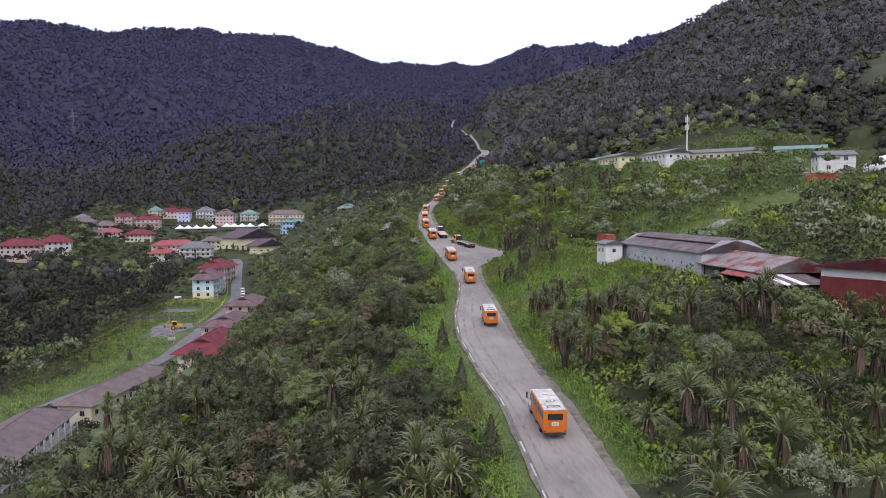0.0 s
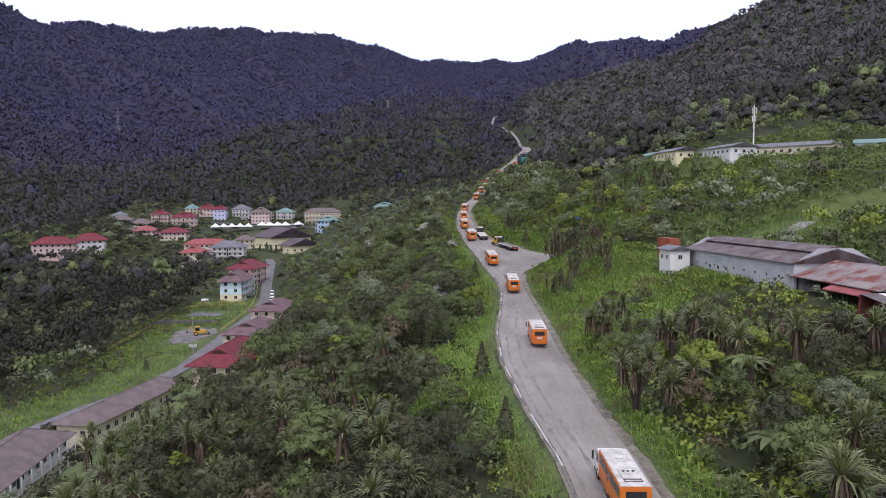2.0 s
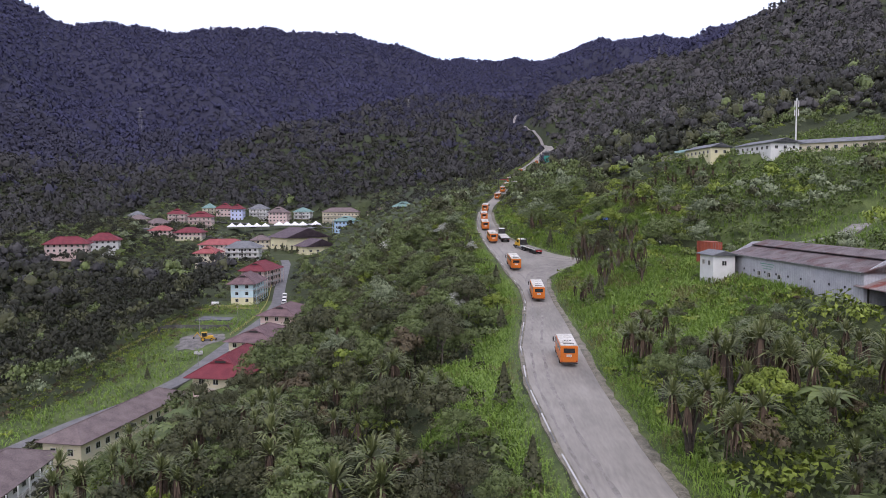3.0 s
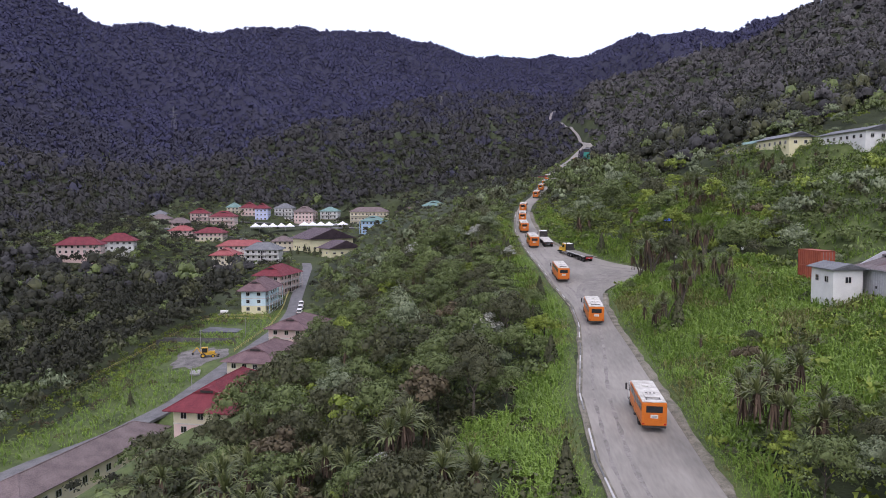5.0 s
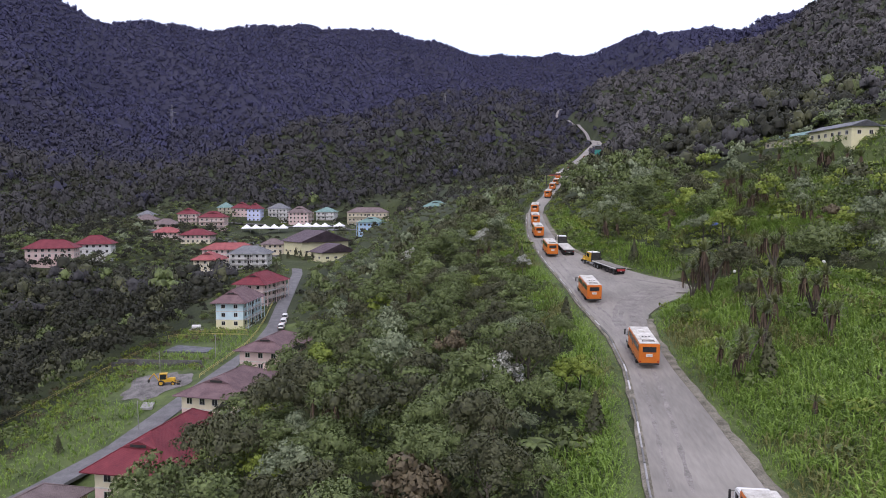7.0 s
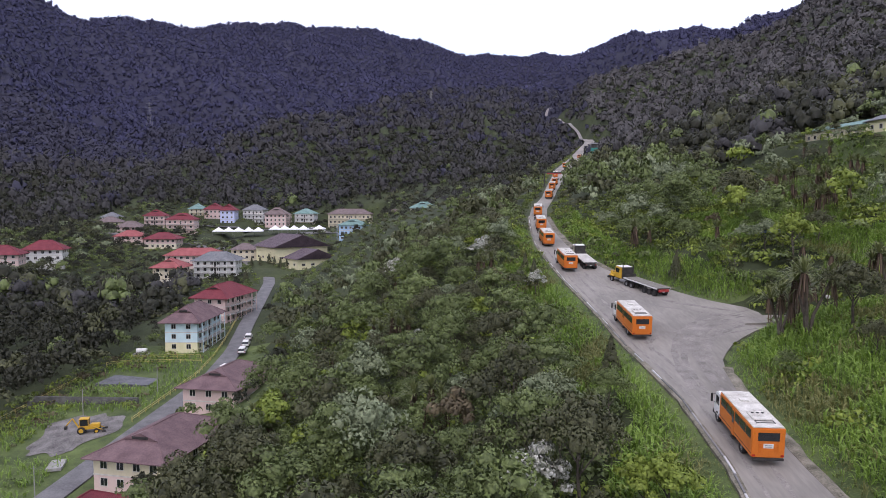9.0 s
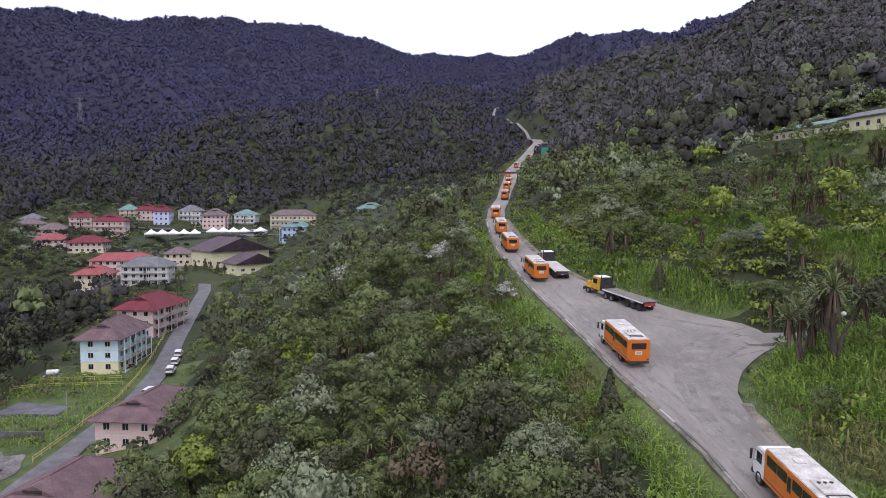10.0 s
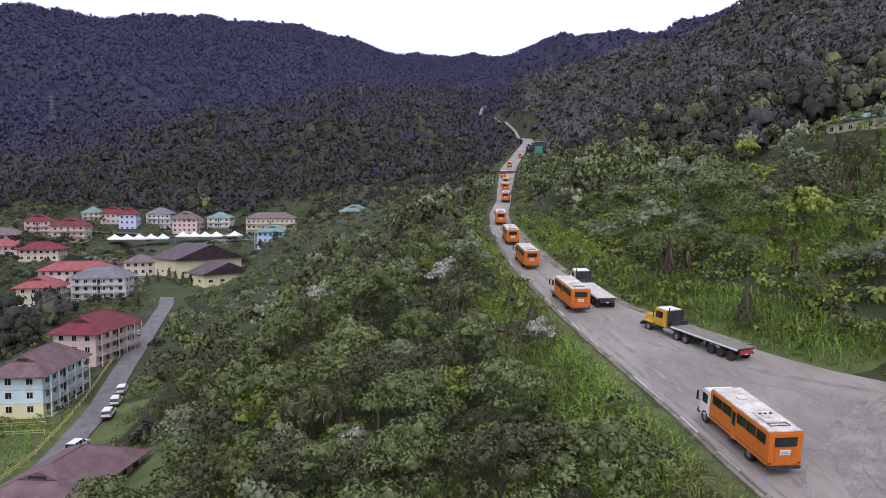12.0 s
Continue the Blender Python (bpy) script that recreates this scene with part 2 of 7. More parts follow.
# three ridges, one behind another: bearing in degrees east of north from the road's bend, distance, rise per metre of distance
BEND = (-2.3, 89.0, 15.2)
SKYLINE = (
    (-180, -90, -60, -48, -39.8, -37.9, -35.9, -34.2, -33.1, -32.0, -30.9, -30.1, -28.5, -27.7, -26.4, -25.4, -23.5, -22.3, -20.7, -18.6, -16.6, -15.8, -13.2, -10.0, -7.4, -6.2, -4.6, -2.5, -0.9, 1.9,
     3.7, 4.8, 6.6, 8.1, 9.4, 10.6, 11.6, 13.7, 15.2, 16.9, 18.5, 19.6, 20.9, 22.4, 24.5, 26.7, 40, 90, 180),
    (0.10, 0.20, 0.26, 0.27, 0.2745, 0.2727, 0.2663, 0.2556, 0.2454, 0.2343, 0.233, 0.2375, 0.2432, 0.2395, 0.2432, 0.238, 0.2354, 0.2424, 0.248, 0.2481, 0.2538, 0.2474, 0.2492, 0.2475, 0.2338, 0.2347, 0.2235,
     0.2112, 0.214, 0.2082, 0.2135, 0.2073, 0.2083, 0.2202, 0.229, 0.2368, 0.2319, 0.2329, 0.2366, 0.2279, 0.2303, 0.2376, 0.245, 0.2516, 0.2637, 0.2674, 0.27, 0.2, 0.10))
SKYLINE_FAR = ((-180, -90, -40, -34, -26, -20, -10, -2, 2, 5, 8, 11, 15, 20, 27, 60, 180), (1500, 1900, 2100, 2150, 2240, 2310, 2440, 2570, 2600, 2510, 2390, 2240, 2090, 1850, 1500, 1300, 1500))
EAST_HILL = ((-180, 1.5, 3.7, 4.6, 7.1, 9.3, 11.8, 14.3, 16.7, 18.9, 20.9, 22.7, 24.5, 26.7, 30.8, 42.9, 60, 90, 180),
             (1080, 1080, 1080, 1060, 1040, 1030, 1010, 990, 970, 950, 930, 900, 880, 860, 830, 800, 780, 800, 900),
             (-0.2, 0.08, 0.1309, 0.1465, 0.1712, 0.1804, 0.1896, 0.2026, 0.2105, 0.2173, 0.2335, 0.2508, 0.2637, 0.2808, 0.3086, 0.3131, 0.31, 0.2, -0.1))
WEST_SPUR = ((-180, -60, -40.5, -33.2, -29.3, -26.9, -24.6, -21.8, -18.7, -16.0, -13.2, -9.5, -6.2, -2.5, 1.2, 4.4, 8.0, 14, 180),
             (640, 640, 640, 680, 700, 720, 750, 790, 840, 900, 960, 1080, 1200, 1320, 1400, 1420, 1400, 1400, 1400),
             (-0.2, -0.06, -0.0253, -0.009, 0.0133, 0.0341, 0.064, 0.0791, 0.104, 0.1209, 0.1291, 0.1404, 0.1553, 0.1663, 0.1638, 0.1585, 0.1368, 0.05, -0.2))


def fine(x, y, size, seed):
    """A cheap smooth wavy noise, -1 to 1, for arrays."""
    a = np.sin(x / size * 1.7 + 1.3 * np.sin(y / size * 1.1 + seed)) * np.cos(y / size * 1.4 + 1.1 * np.sin(x / size * 0.9 - seed))
    b = np.sin((x + 0.7 * y) / size * 2.9 + seed * 2.1) * np.cos((y - 0.6 * x) / size * 3.3 - seed)
    return 0.65 * a + 0.35 * b


def near_row(x, y):
    """The height along one west-east row of the valley."""
    at = lambda values: float(np.interp(y, STATION, values))
    left, right, z, lx, lz = float(road_left(y)), float(road_right(y)), float(road_z(y)), float(lane_x(y)), float(lane_z(y))
    e1 = max(right + 10, 28)
    knots = [
        (-900, at(WEST) + 120), (-350, at(WEST)), (-175, at(STREAM)), (lx - 38, lz - 3.0), (lx - 28, lz - 0.6), (lx - 5, lz - 0.2), (lx + 5, lz - 0.2),
        (lx + 16, lz + 2.5), (left - 6, z - 2.2), (left - 1.2, z - 0.15), (right + 1.2, z - 0.15), (e1, z + at(BANK)),
        (max(62, e1 + 14), at(BENCH)), (max(100, e1 + 45), at(UPPER)), (200, at(EAST)), (420, at(SKIRT)), (1200, at(SKIRT) + 260),
    ]
    return np.interp(x, [k[0] for k in knots], [k[1] for k in knots])


def polar(x, y):
    """Distance and bearing of places from the road's bend."""
    return np.hypot(x - BEND[0], y - BEND[1]), np.degrees(np.arctan2(x - BEND[0], y - BEND[1]))


def gullies(x, y, size, seed):
    """Sharp crests between rounded gullies, -1 to 1, running down the slopes."""
    r, b = polar(x, y)
    a = np.radians(b) * 2000 / size + 0.55 * np.sin(r / size * 0.9 + seed) + 0.35 * np.sin(r / size * 2.3 + np.radians(b) * 31 + seed)
    return 1 - 2 * np.abs(np.sin(a * 1.57 + seed))


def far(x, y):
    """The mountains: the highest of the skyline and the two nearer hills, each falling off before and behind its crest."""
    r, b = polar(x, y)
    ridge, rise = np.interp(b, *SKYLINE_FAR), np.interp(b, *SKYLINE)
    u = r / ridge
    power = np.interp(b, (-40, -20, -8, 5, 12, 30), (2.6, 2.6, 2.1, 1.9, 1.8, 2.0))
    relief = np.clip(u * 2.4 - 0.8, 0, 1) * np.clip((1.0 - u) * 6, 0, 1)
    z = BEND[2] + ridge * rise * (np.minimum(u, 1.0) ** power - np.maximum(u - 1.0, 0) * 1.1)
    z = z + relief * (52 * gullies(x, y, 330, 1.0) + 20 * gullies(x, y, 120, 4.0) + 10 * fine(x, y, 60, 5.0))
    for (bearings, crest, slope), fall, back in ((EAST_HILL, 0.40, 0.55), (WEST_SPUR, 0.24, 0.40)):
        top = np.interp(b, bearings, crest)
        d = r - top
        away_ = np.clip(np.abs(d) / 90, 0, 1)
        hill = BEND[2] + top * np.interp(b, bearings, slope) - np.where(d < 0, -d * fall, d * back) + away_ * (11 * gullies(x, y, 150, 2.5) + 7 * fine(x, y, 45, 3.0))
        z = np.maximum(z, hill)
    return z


# beds cut into the slopes: side road, sheds' yard, quarters' terrace and dirt tracks, as (x, y, z, half width) along a line
SIDE_ROAD = ((28, 219, -0.6, 3.5), (33, 218.5, -0.3, 3.0), (40, 215.5, 0.5, 2.5), (50, 209, 1.4, 2.3), (60, 198, 2.4, 2.3))
YARD = ((67, 96, 1.0, 11), (63.5, 125, 1.7, 10), (58, 165, 1.9, 8), (55, 186, 2.6, 7))
TERRACE = ((80, 322, 32.6, 7), (83, 302, 32.4, 7), (86, 281, 32.0, 8), (96, 268, 32.2, 8), (118, 250, 31.8, 9), (150, 240, 32, 9), (185, 225, 33, 10))
LOWER_PLOT = ((-74, 100, -33.9, 9), (-77, 146, -32.9, 9), (-72.3, 186, -31.4, 8))
EAST_PLOT = ((-100, 428, -12.6, 17), (-104, 448, -10.6, 17), (-92, 503, -4.6, 14), (-106, 583, 1.0, 24))
PAD = ((120, 204, 24.4, 8), (150, 204, 25.4, 14))
TRACK = ((66, 187, 5.6, 2.0), (80, 182, 8.4, 2.0), (92, 190, 12.5, 2.0), (110, 182, 15, 2.0), (140, 170, 18, 2.0))

# the road's pale upper bends, high on the mountain
UPPER_ROAD = ((89, 826, 0, 4.2), (91, 872, 0, 3.6), (88.8, 915, 0, 3.2), (83.7, 994, 0, 3.2), (73.5, 1068, 0, 3.2), (67.5, 1132, 0, 3.2), (69, 1152, 0, 3.4), (78, 1166, 0, 3.0), (88, 1160, 0, 2.6))


def bedded(xs, y, z):
    for line in (SIDE_ROAD, YARD, TERRACE, PAD, TRACK, LOWER_PLOT, EAST_PLOT):
        for (x0, y0, z0, w0), (x1, y1, z1, w1) in zip(line, line[1:]):
            dx, dy = x1 - x0, y1 - y0
            s = np.clip(((xs - x0) * dx + (y - y0) * dy) / (dx * dx + dy * dy), 0, 1)
            off = np.hypot(xs - x0 - s * dx, y - y0 - s * dy) - (w0 + s * (w1 - w0))
            k = np.clip(1 - off / 6, 0, 1)
            k = k * k * (3 - 2 * k)
            z = z * (1 - k) + (z0 + s * (z1 - z0) - (0.16 if line is SIDE_ROAD else 0.35)) * k
    # the road itself stays as it was laid
    if y < 560:
        k = np.clip(1.5 - np.abs(xs - 0.5 * (road_left(y) + road_right(y))) / (0.5 * (road_right(y) - road_left(y)) + 0.6), 0, 0.5) * 2
        z = z * (1 - k) + (road_z(y) - 0.15) * k
    return z


def terrain(xs, ys):
    """Heights on a grid, a row for each y."""
    out = np.zeros((len(ys), len(xs)))
    for j, y in enumerate(ys):
        near = near_row(xs, min(max(y, -60), 740))
        w = np.clip((y - 560) / 260, 0, 1)
        side = np.clip((np.abs(xs + 40) - 380) / 300, 0, 1)
        w = np.maximum(w * w * (3 - 2 * w), side * side * (3 - 2 * side))
        hills = far(xs, np.full_like(xs, y))
        z = near * (1 - w) + hills * w
        off = np.clip((np.abs(xs - 0.5 * (road_left(y) + road_right(y))) - 10) / 14, 0, 1) * np.clip((np.abs(xs - lane_x(y)) - 34) / 10, 0, 1)
        z = z + fine(xs, np.full_like(xs, y), 23, 1.0) * 1.1 * off
        z = z + 6.5 * np.exp(-(((xs + 15) / 13) ** 2) - ((y - 285) / 40) ** 2)
        if y > 560:  # the road's bed goes on up the mountain
            bed = np.clip(1.6 - np.abs(xs - 0.5 * (road_left(y) + road_right(y))) / 9, 0, 1) * np.clip((860 - y) / 60, 0, 1)
            z = z * (1 - bed) + (road_z(y) - 0.15) * bed
        z = bedded(xs, y, z)
        out[j] = z
    return out


def spaced(stops):
    """Grid lines with a spacing of their own between the stops: (from, spacing), ..."""
    line = [stops[0][0]]
    for (a, step), (b, _) in zip(stops, stops[1:]):
        n = max(1, round((b - a) / step))
        line += [a + (b - a) * k / n for k in range(1, n + 1)]
    return np.array(line, float)


GRID_X = spaced([(-3000, 150), (-2000, 50), (-1300, 28), (-500, 14), (-240, 6), (-180, 4), (-100, 2.2), (60, 3), (140, 8), (320, 20), (900, 36), (1400, 150), (2600, 0)])
GRID_Y = spaced([(-1400, 120), (-200, 20), (20, 2.5), (320, 5), (560, 10), (900, 20), (1800, 28), (2800, 150), (3800, 0)])
GRID_Z = terrain(GRID_X, GRID_Y)


def land(x, y):
    """The height of the ground at a place, or at arrays of places."""
    x, y = np.asarray(x, float), np.asarray(y, float)
    i = np.clip(np.searchsorted(GRID_X, x) - 1, 0, len(GRID_X) - 2)
    j = np.clip(np.searchsorted(GRID_Y, y) - 1, 0, len(GRID_Y) - 2)
    u = np.clip((x - GRID_X[i]) / (GRID_X[i + 1] - GRID_X[i]), 0, 1)
    v = np.clip((y - GRID_Y[j]) / (GRID_Y[j + 1] - GRID_Y[j]), 0, 1)
    return (GRID_Z[j, i] * (1 - u) + GRID_Z[j, i + 1] * u) * (1 - v) + (GRID_Z[j + 1, i] * (1 - u) + GRID_Z[j + 1, i + 1] * u) * v

# ---- foliage ----
rng = np.random.default_rng(7)


def leaves(centre, normal, size, rng, slim=0.72, wild=0.5):
    """Three-cornered leaves or sprays, each roughly facing along its normal; the fourth point lies inside the clump, where its roundness has its centre."""
    n = len(centre)
    out = normal
    normal = normal + rng.normal(0, wild, (n, 3))
    normal /= np.linalg.norm(normal, axis=1, keepdims=True) + 1e-9
    a = rng.normal(0, 1, (n, 3)) + [0, 0, -0.5]
    a -= (a * normal).sum(1, keepdims=True) * normal
    a /= np.linalg.norm(a, axis=1, keepdims=True) + 1e-9
    side = np.cross(normal, a)
    s = size * rng.uniform(0.6, 1.35, (n, 1))
    tip, side = a * s, side * s * slim
    middle = centre - tip * 0.0667
    return np.stack([centre - 0.6 * tip + side, centre - 0.6 * tip - side, centre + tip, middle - (0.8 * out + 0.4 * normal + [0, 0, 0.15]) * size * 4], 1)


def lump_points(lumps, count, rng):
    """Places and outward ways on the upper faces of round clumps (x, y, z, r, flat)."""
    lumps = np.array(lumps, float)
    pick = rng.choice(len(lumps), count, p=lumps[:, 3] ** 2 / (lumps[:, 3] ** 2).sum())
    way = rng.normal(0, 1, (count, 3))
    way[:, 2] = np.where(way[:, 2] < -0.3, -way[:, 2], way[:, 2])
    way /= np.linalg.norm(way, axis=1, keepdims=True)
    k = lumps[pick]
    r = k[:, 3:4] * rng.uniform(0.80, 1.06, (count, 1))
    return k[:, :3] + way * r * np.stack([np.ones(count), np.ones(count), k[:, 4]], -1), way


def broad_lumps(rng, height, spread, flat=0.8, tiers=9):
    """Clumps of a broad uneven crown: a few large boughs, each ending in small rounded heads."""
    lumps = [(0, 0, height * 0.74, spread * 0.5, flat)]
    for i in range(tiers):
        a, d = i * 2.4 + rng.uniform(-0.4, 0.4), spread * math.sqrt((i + 0.6) / tiers) * rng.uniform(0.7, 0.95)
        top = height * (0.94 - 0.42 * (d / spread) ** 1.6) * rng.uniform(0.86, 1.04)
        lumps.append((d * math.cos(a), d * math.sin(a), top, spread * rng.uniform(0.20, 0.36), flat * rng.uniform(0.8, 1.1)))
    return lumps


GOLD = (1 + 5 ** 0.5) / 2
ICO = np.array([(-1, GOLD, 0), (1, GOLD, 0), (-1, -GOLD, 0), (1, -GOLD, 0), (0, -1, GOLD), (0, 1, GOLD), (0, -1, -GOLD), (0, 1, -GOLD), (GOLD, 0, -1), (GOLD, 0, 1), (-GOLD, 0, -1), (-GOLD, 0, 1)]) / math.hypot(1, GOLD)
ICO_FACE = np.array([(a, b, c) for a in range(12) for b in range(a + 1, 12) for c in range(b + 1, 12) if all(np.linalg.norm(ICO[i] - ICO[j]) < 1.1 for i, j in ((a, b), (b, c), (a, c)))])
ICO_FACE = np.array([f if np.dot(np.cross(ICO[f[1]] - ICO[f[0]], ICO[f[2]] - ICO[f[0]]), ICO[f[0]]) > 0 else f[::-1] for f in ICO_FACE])


def domes(lumps, rng, shrink=0.8, rough=0.15):
    """The dense inside of each clump: an uneven dome, open below."""
    out = []
    for x, y, z, r, flat in lumps:
        a, t = rng.uniform(0, 6.28), rng.uniform(0, 0.6)
        spin = np.array([(math.cos(a), -math.sin(a), 0), (math.sin(a), math.cos(a), 0), (0, 0, 1)]) @ np.array([(1, 0, 0), (0, math.cos(t), -math.sin(t)), (0, math.sin(t), math.cos(t))])
        v = (ICO @ spin.T) * rng.uniform(1 - rough, 1 + rough, (12, 1)) * r * shrink * [1, 1, flat]
        tri = v[ICO_FACE]
        tri = tri[tri[:, :, 2].mean(1) > -0.45 * r * shrink * flat]
        out.append(np.concatenate([tri, np.zeros((len(tri), 1, 3)) - [0, 0, 0.25 * r]], 1) + [x, y, z])
    return np.concatenate(out)


def far_crown(rng, height, spread, tiers, count, size, flat=0.7, dense=0.82, even=0.0, hearts=9):
    """A crown seen from afar: a few domes with loose sprays over them. even: how far its faces turn to the sky together."""
    lumps = [(0, 0, height * 0.72, spread * rng.uniform(0.5, 0.72), flat * rng.uniform(0.8, 1.3))]
    for i in range(tiers):
        a, d = i * 2.4 + rng.uniform(-0.5, 0.5), spread * rng.uniform(0.4, 0.75)
        lumps.append((d * math.cos(a), d * math.sin(a), height * rng.uniform(0.42, 0.78), spread * rng.uniform(0.36, 0.58), flat))
    p, w = lump_points(lumps, count, rng)
    v = np.concatenate([domes(lumps[:hearts], rng, dense, 0.2), leaves(p, w, size, rng, wild=0.45)])
    v[:, 3, 2] -= even * spread
    return v


def crown(rng, height, spread, count, size, flat=0.8, tiers=9, wild=0.5, inner=12, heart=0.46):
    lumps = broad_lumps(rng, height, spread, flat, tiers)
    p, w = lump_points(lumps, count, rng)
    return np.concatenate([leaves(p, w, size, rng, wild=wild), domes(lumps[:inner], rng, heart)])


def conifer(rng, height, spread, count, size):
    h = rng.uniform(0.08, 1.0, count) ** 0.8
    a = rng.uniform(0, 2 * math.pi, count)
    r = spread * (1.02 - h) * rng.uniform(0.55, 1.0, count)
    p = np.stack([r * np.cos(a), r * np.sin(a), h * height], -1)
    return leaves(p, np.stack([np.cos(a), np.sin(a), np.full(count, 0.5)], -1), size, rng)


def straps(rng, centre, count, length, width, low=-0.5, high=1.2):
    """Long strap leaves round a head, arching over: two pieces each."""
    a, e = rng.uniform(0, 2 * math.pi, count), rng.uniform(low, high, count)
    way = np.stack([np.cos(a) * np.cos(e), np.sin(a) * np.cos(e), np.sin(e)], -1)
    side = np.stack([-np.sin(a), np.cos(a), np.zeros(count)], -1) * width
    s = length * rng.uniform(0.7, 1.15, (count, 1))
    c = np.asarray(centre, float)
    mid, tip = c + way * s * 0.6, c + way * s * 0.95 - np.array([0, 0, 1.0]) * s * 0.22
    first = np.stack([c - side * 0.5, c + side * 0.5, mid + side, mid - side], 1)
    last = np.stack([mid - side, mid + side, tip + side * 0.15, tip - side * 0.15], 1)
    return np.concatenate([first, last])


def turned(v, x, y, z, scale, angle, lean=1.0):
    c, s = math.cos(angle) * scale, math.sin(angle) * scale
    out = np.empty_like(v)
    out[..., 0], out[..., 1], out[..., 2] = v[..., 0] * c - v[..., 1] * s + x, v[..., 0] * s + v[..., 1] * c + y, v[..., 2] * scale * lean + z
    return out


def clear(x, y):
    """Whether open ground, a road or a yard lies here: nothing tall grows."""
    d = np.minimum(np.abs(x - road_left(y)), np.abs(x - road_right(y)))
    free = ((x > road_left(y) - 3.0) & (x < road_right(y) + 2.5)) & (y < 838)
    for line, edge in ((SIDE_ROAD, 1.5), (YARD, 0.5), (TERRACE, 0.5), (PAD, 0.5), (TRACK, 4.5), (LOWER_PLOT, 0.5), (EAST_PLOT, 0.5), (UPPER_ROAD, 0.6)):
        for (x0, y0, _, w0), (x1, y1, _, w1) in zip(line, line[1:]):
            dx, dy = x1 - x0, y1 - y0
            s = np.clip(((x - x0) * dx + (y - y0) * dy) / (dx * dx + dy * dy), 0, 1)
            free |= np.hypot(x - x0 - s * dx, y - y0 - s * dy) < w0 + s * (w1 - w0) + edge
    free |= (x > lane_x(y) - np.where(y < 205, 18, 28)) & (x < lane_x(y) + 9) & (y < 445) & (y > 60)
    free |= (x > -275) & (x < -66) & (y > 384) & (y < 612)
    free |= (x > -84) & (x < -48) & (y > 96) & (y < 272)
    free |= (x > lane_x(y) - 28) & (x < lane_x(y)) & (y > 205) & (y < 292)
    free |= (x > road_left(y) - 3.6) & (x < road_right(y) + 4.2) & (y > 250) & (y < 838)
    free |= (x > road_left(y) - 7) & (x < road_right(y) + 7) & (y > 430) & (y < 838)
    free |= (x > -62) & (x < -38) & (y > 150) & (y < 200) & (x < -38 - 0.25 * (y - 150))
    free |= (x > 38) & (x < 58) & (y > 150) & (y < 190)
    free |= (x > -96) & (x < -72) & (y > 398) & (y < 436)
    free |= np.hypot(x - 57 - 0.11 * (y - 595), (y - 595) * 0.22) < 10
    return free


def grassy(x, y):
    """Where tall grass and cane grow instead of trees: on the road's banks and the open slope under the sheds."""
    g = (x > road_right(y)) & (x < 42) & (y > 128) & (y < 213)
    g |= (x > road_right(y)) & (x < road_right(y) + 5) & (y > 60) & (y < 129)
    g |= (x > road_left(y) - 14 + 6 * (fine(x, y, 11, 4.0) > 0.1)) & (x < road_left(y)) & (y > 108) & (y < 142)
    g |= (x > road_left(y) - 8 + 4 * fine(x, y, 9, 1.0)) & (x < road_left(y)) & (y > 140) & (y < 185)
    g |= (x > 38) & (x < 54) & (y > 138) & (y < 204)
    g |= (x > road_left(y) - 5) & (x < road_left(y)) & (y > 50) & (y < 300)
    g |= (x > road_left(y) - 9) & (x < road_left(y)) & (y > 196) & (y < 262)
    g |= (x > road_right(y)) & (x < road_right(y) + 8) & (y > 228) & (y < 330)
    g |= (x > 64) & (x < 100) & (y > 168) & (y < 196)
    g |= (x > road_right(y) + 8) & (x < 64) & (y > 222) & (y < 300) & (fine(x, y, 13, 2.0) > 0.02)
    g |= (x > 56 + 0.3 * (290 - y)) & (x < 96 + 0.55 * (262 - y)) & (y > 226) & (y < 292)
    g |= (x > lane_x(y) - 18) & (x < lane_x(y) - 3) & (y > 60) & (y < 212)
    return g


def scatter(x0, x1, y0, y1, step, rng):
    nx, ny = int((x1 - x0) / step), int((y1 - y0) / step)
    gx, gy = np.meshgrid(x0 + (np.arange(nx) + 0.5) * step, y0 + (np.arange(ny) + 0.5) * step)
    return (gx + rng.uniform(-0.5, 0.5, gx.shape) * step).ravel(), (gy + rng.uniform(-0.5, 0.5, gy.shape) * step).ravel()


def headroom(x, y):
    """The height that trees reach at most on the spur before the upper village, and on the bank below the sheds, where buildings look over them."""
    d = np.hypot(x + 11, y - 156)
    spur = (np.arctan2(x + 11, y - 156) < -0.06) & (d > 120) & (d < 400) & (x > -125)
    bank = (x > 22) & (x < 62) & (y < 165)
    return np.where(spur, 15.0 - 16.0 * d / 428, np.where(bank, 14.5 - 13.5 * np.hypot(x, y - 10) / 130, 1e3))

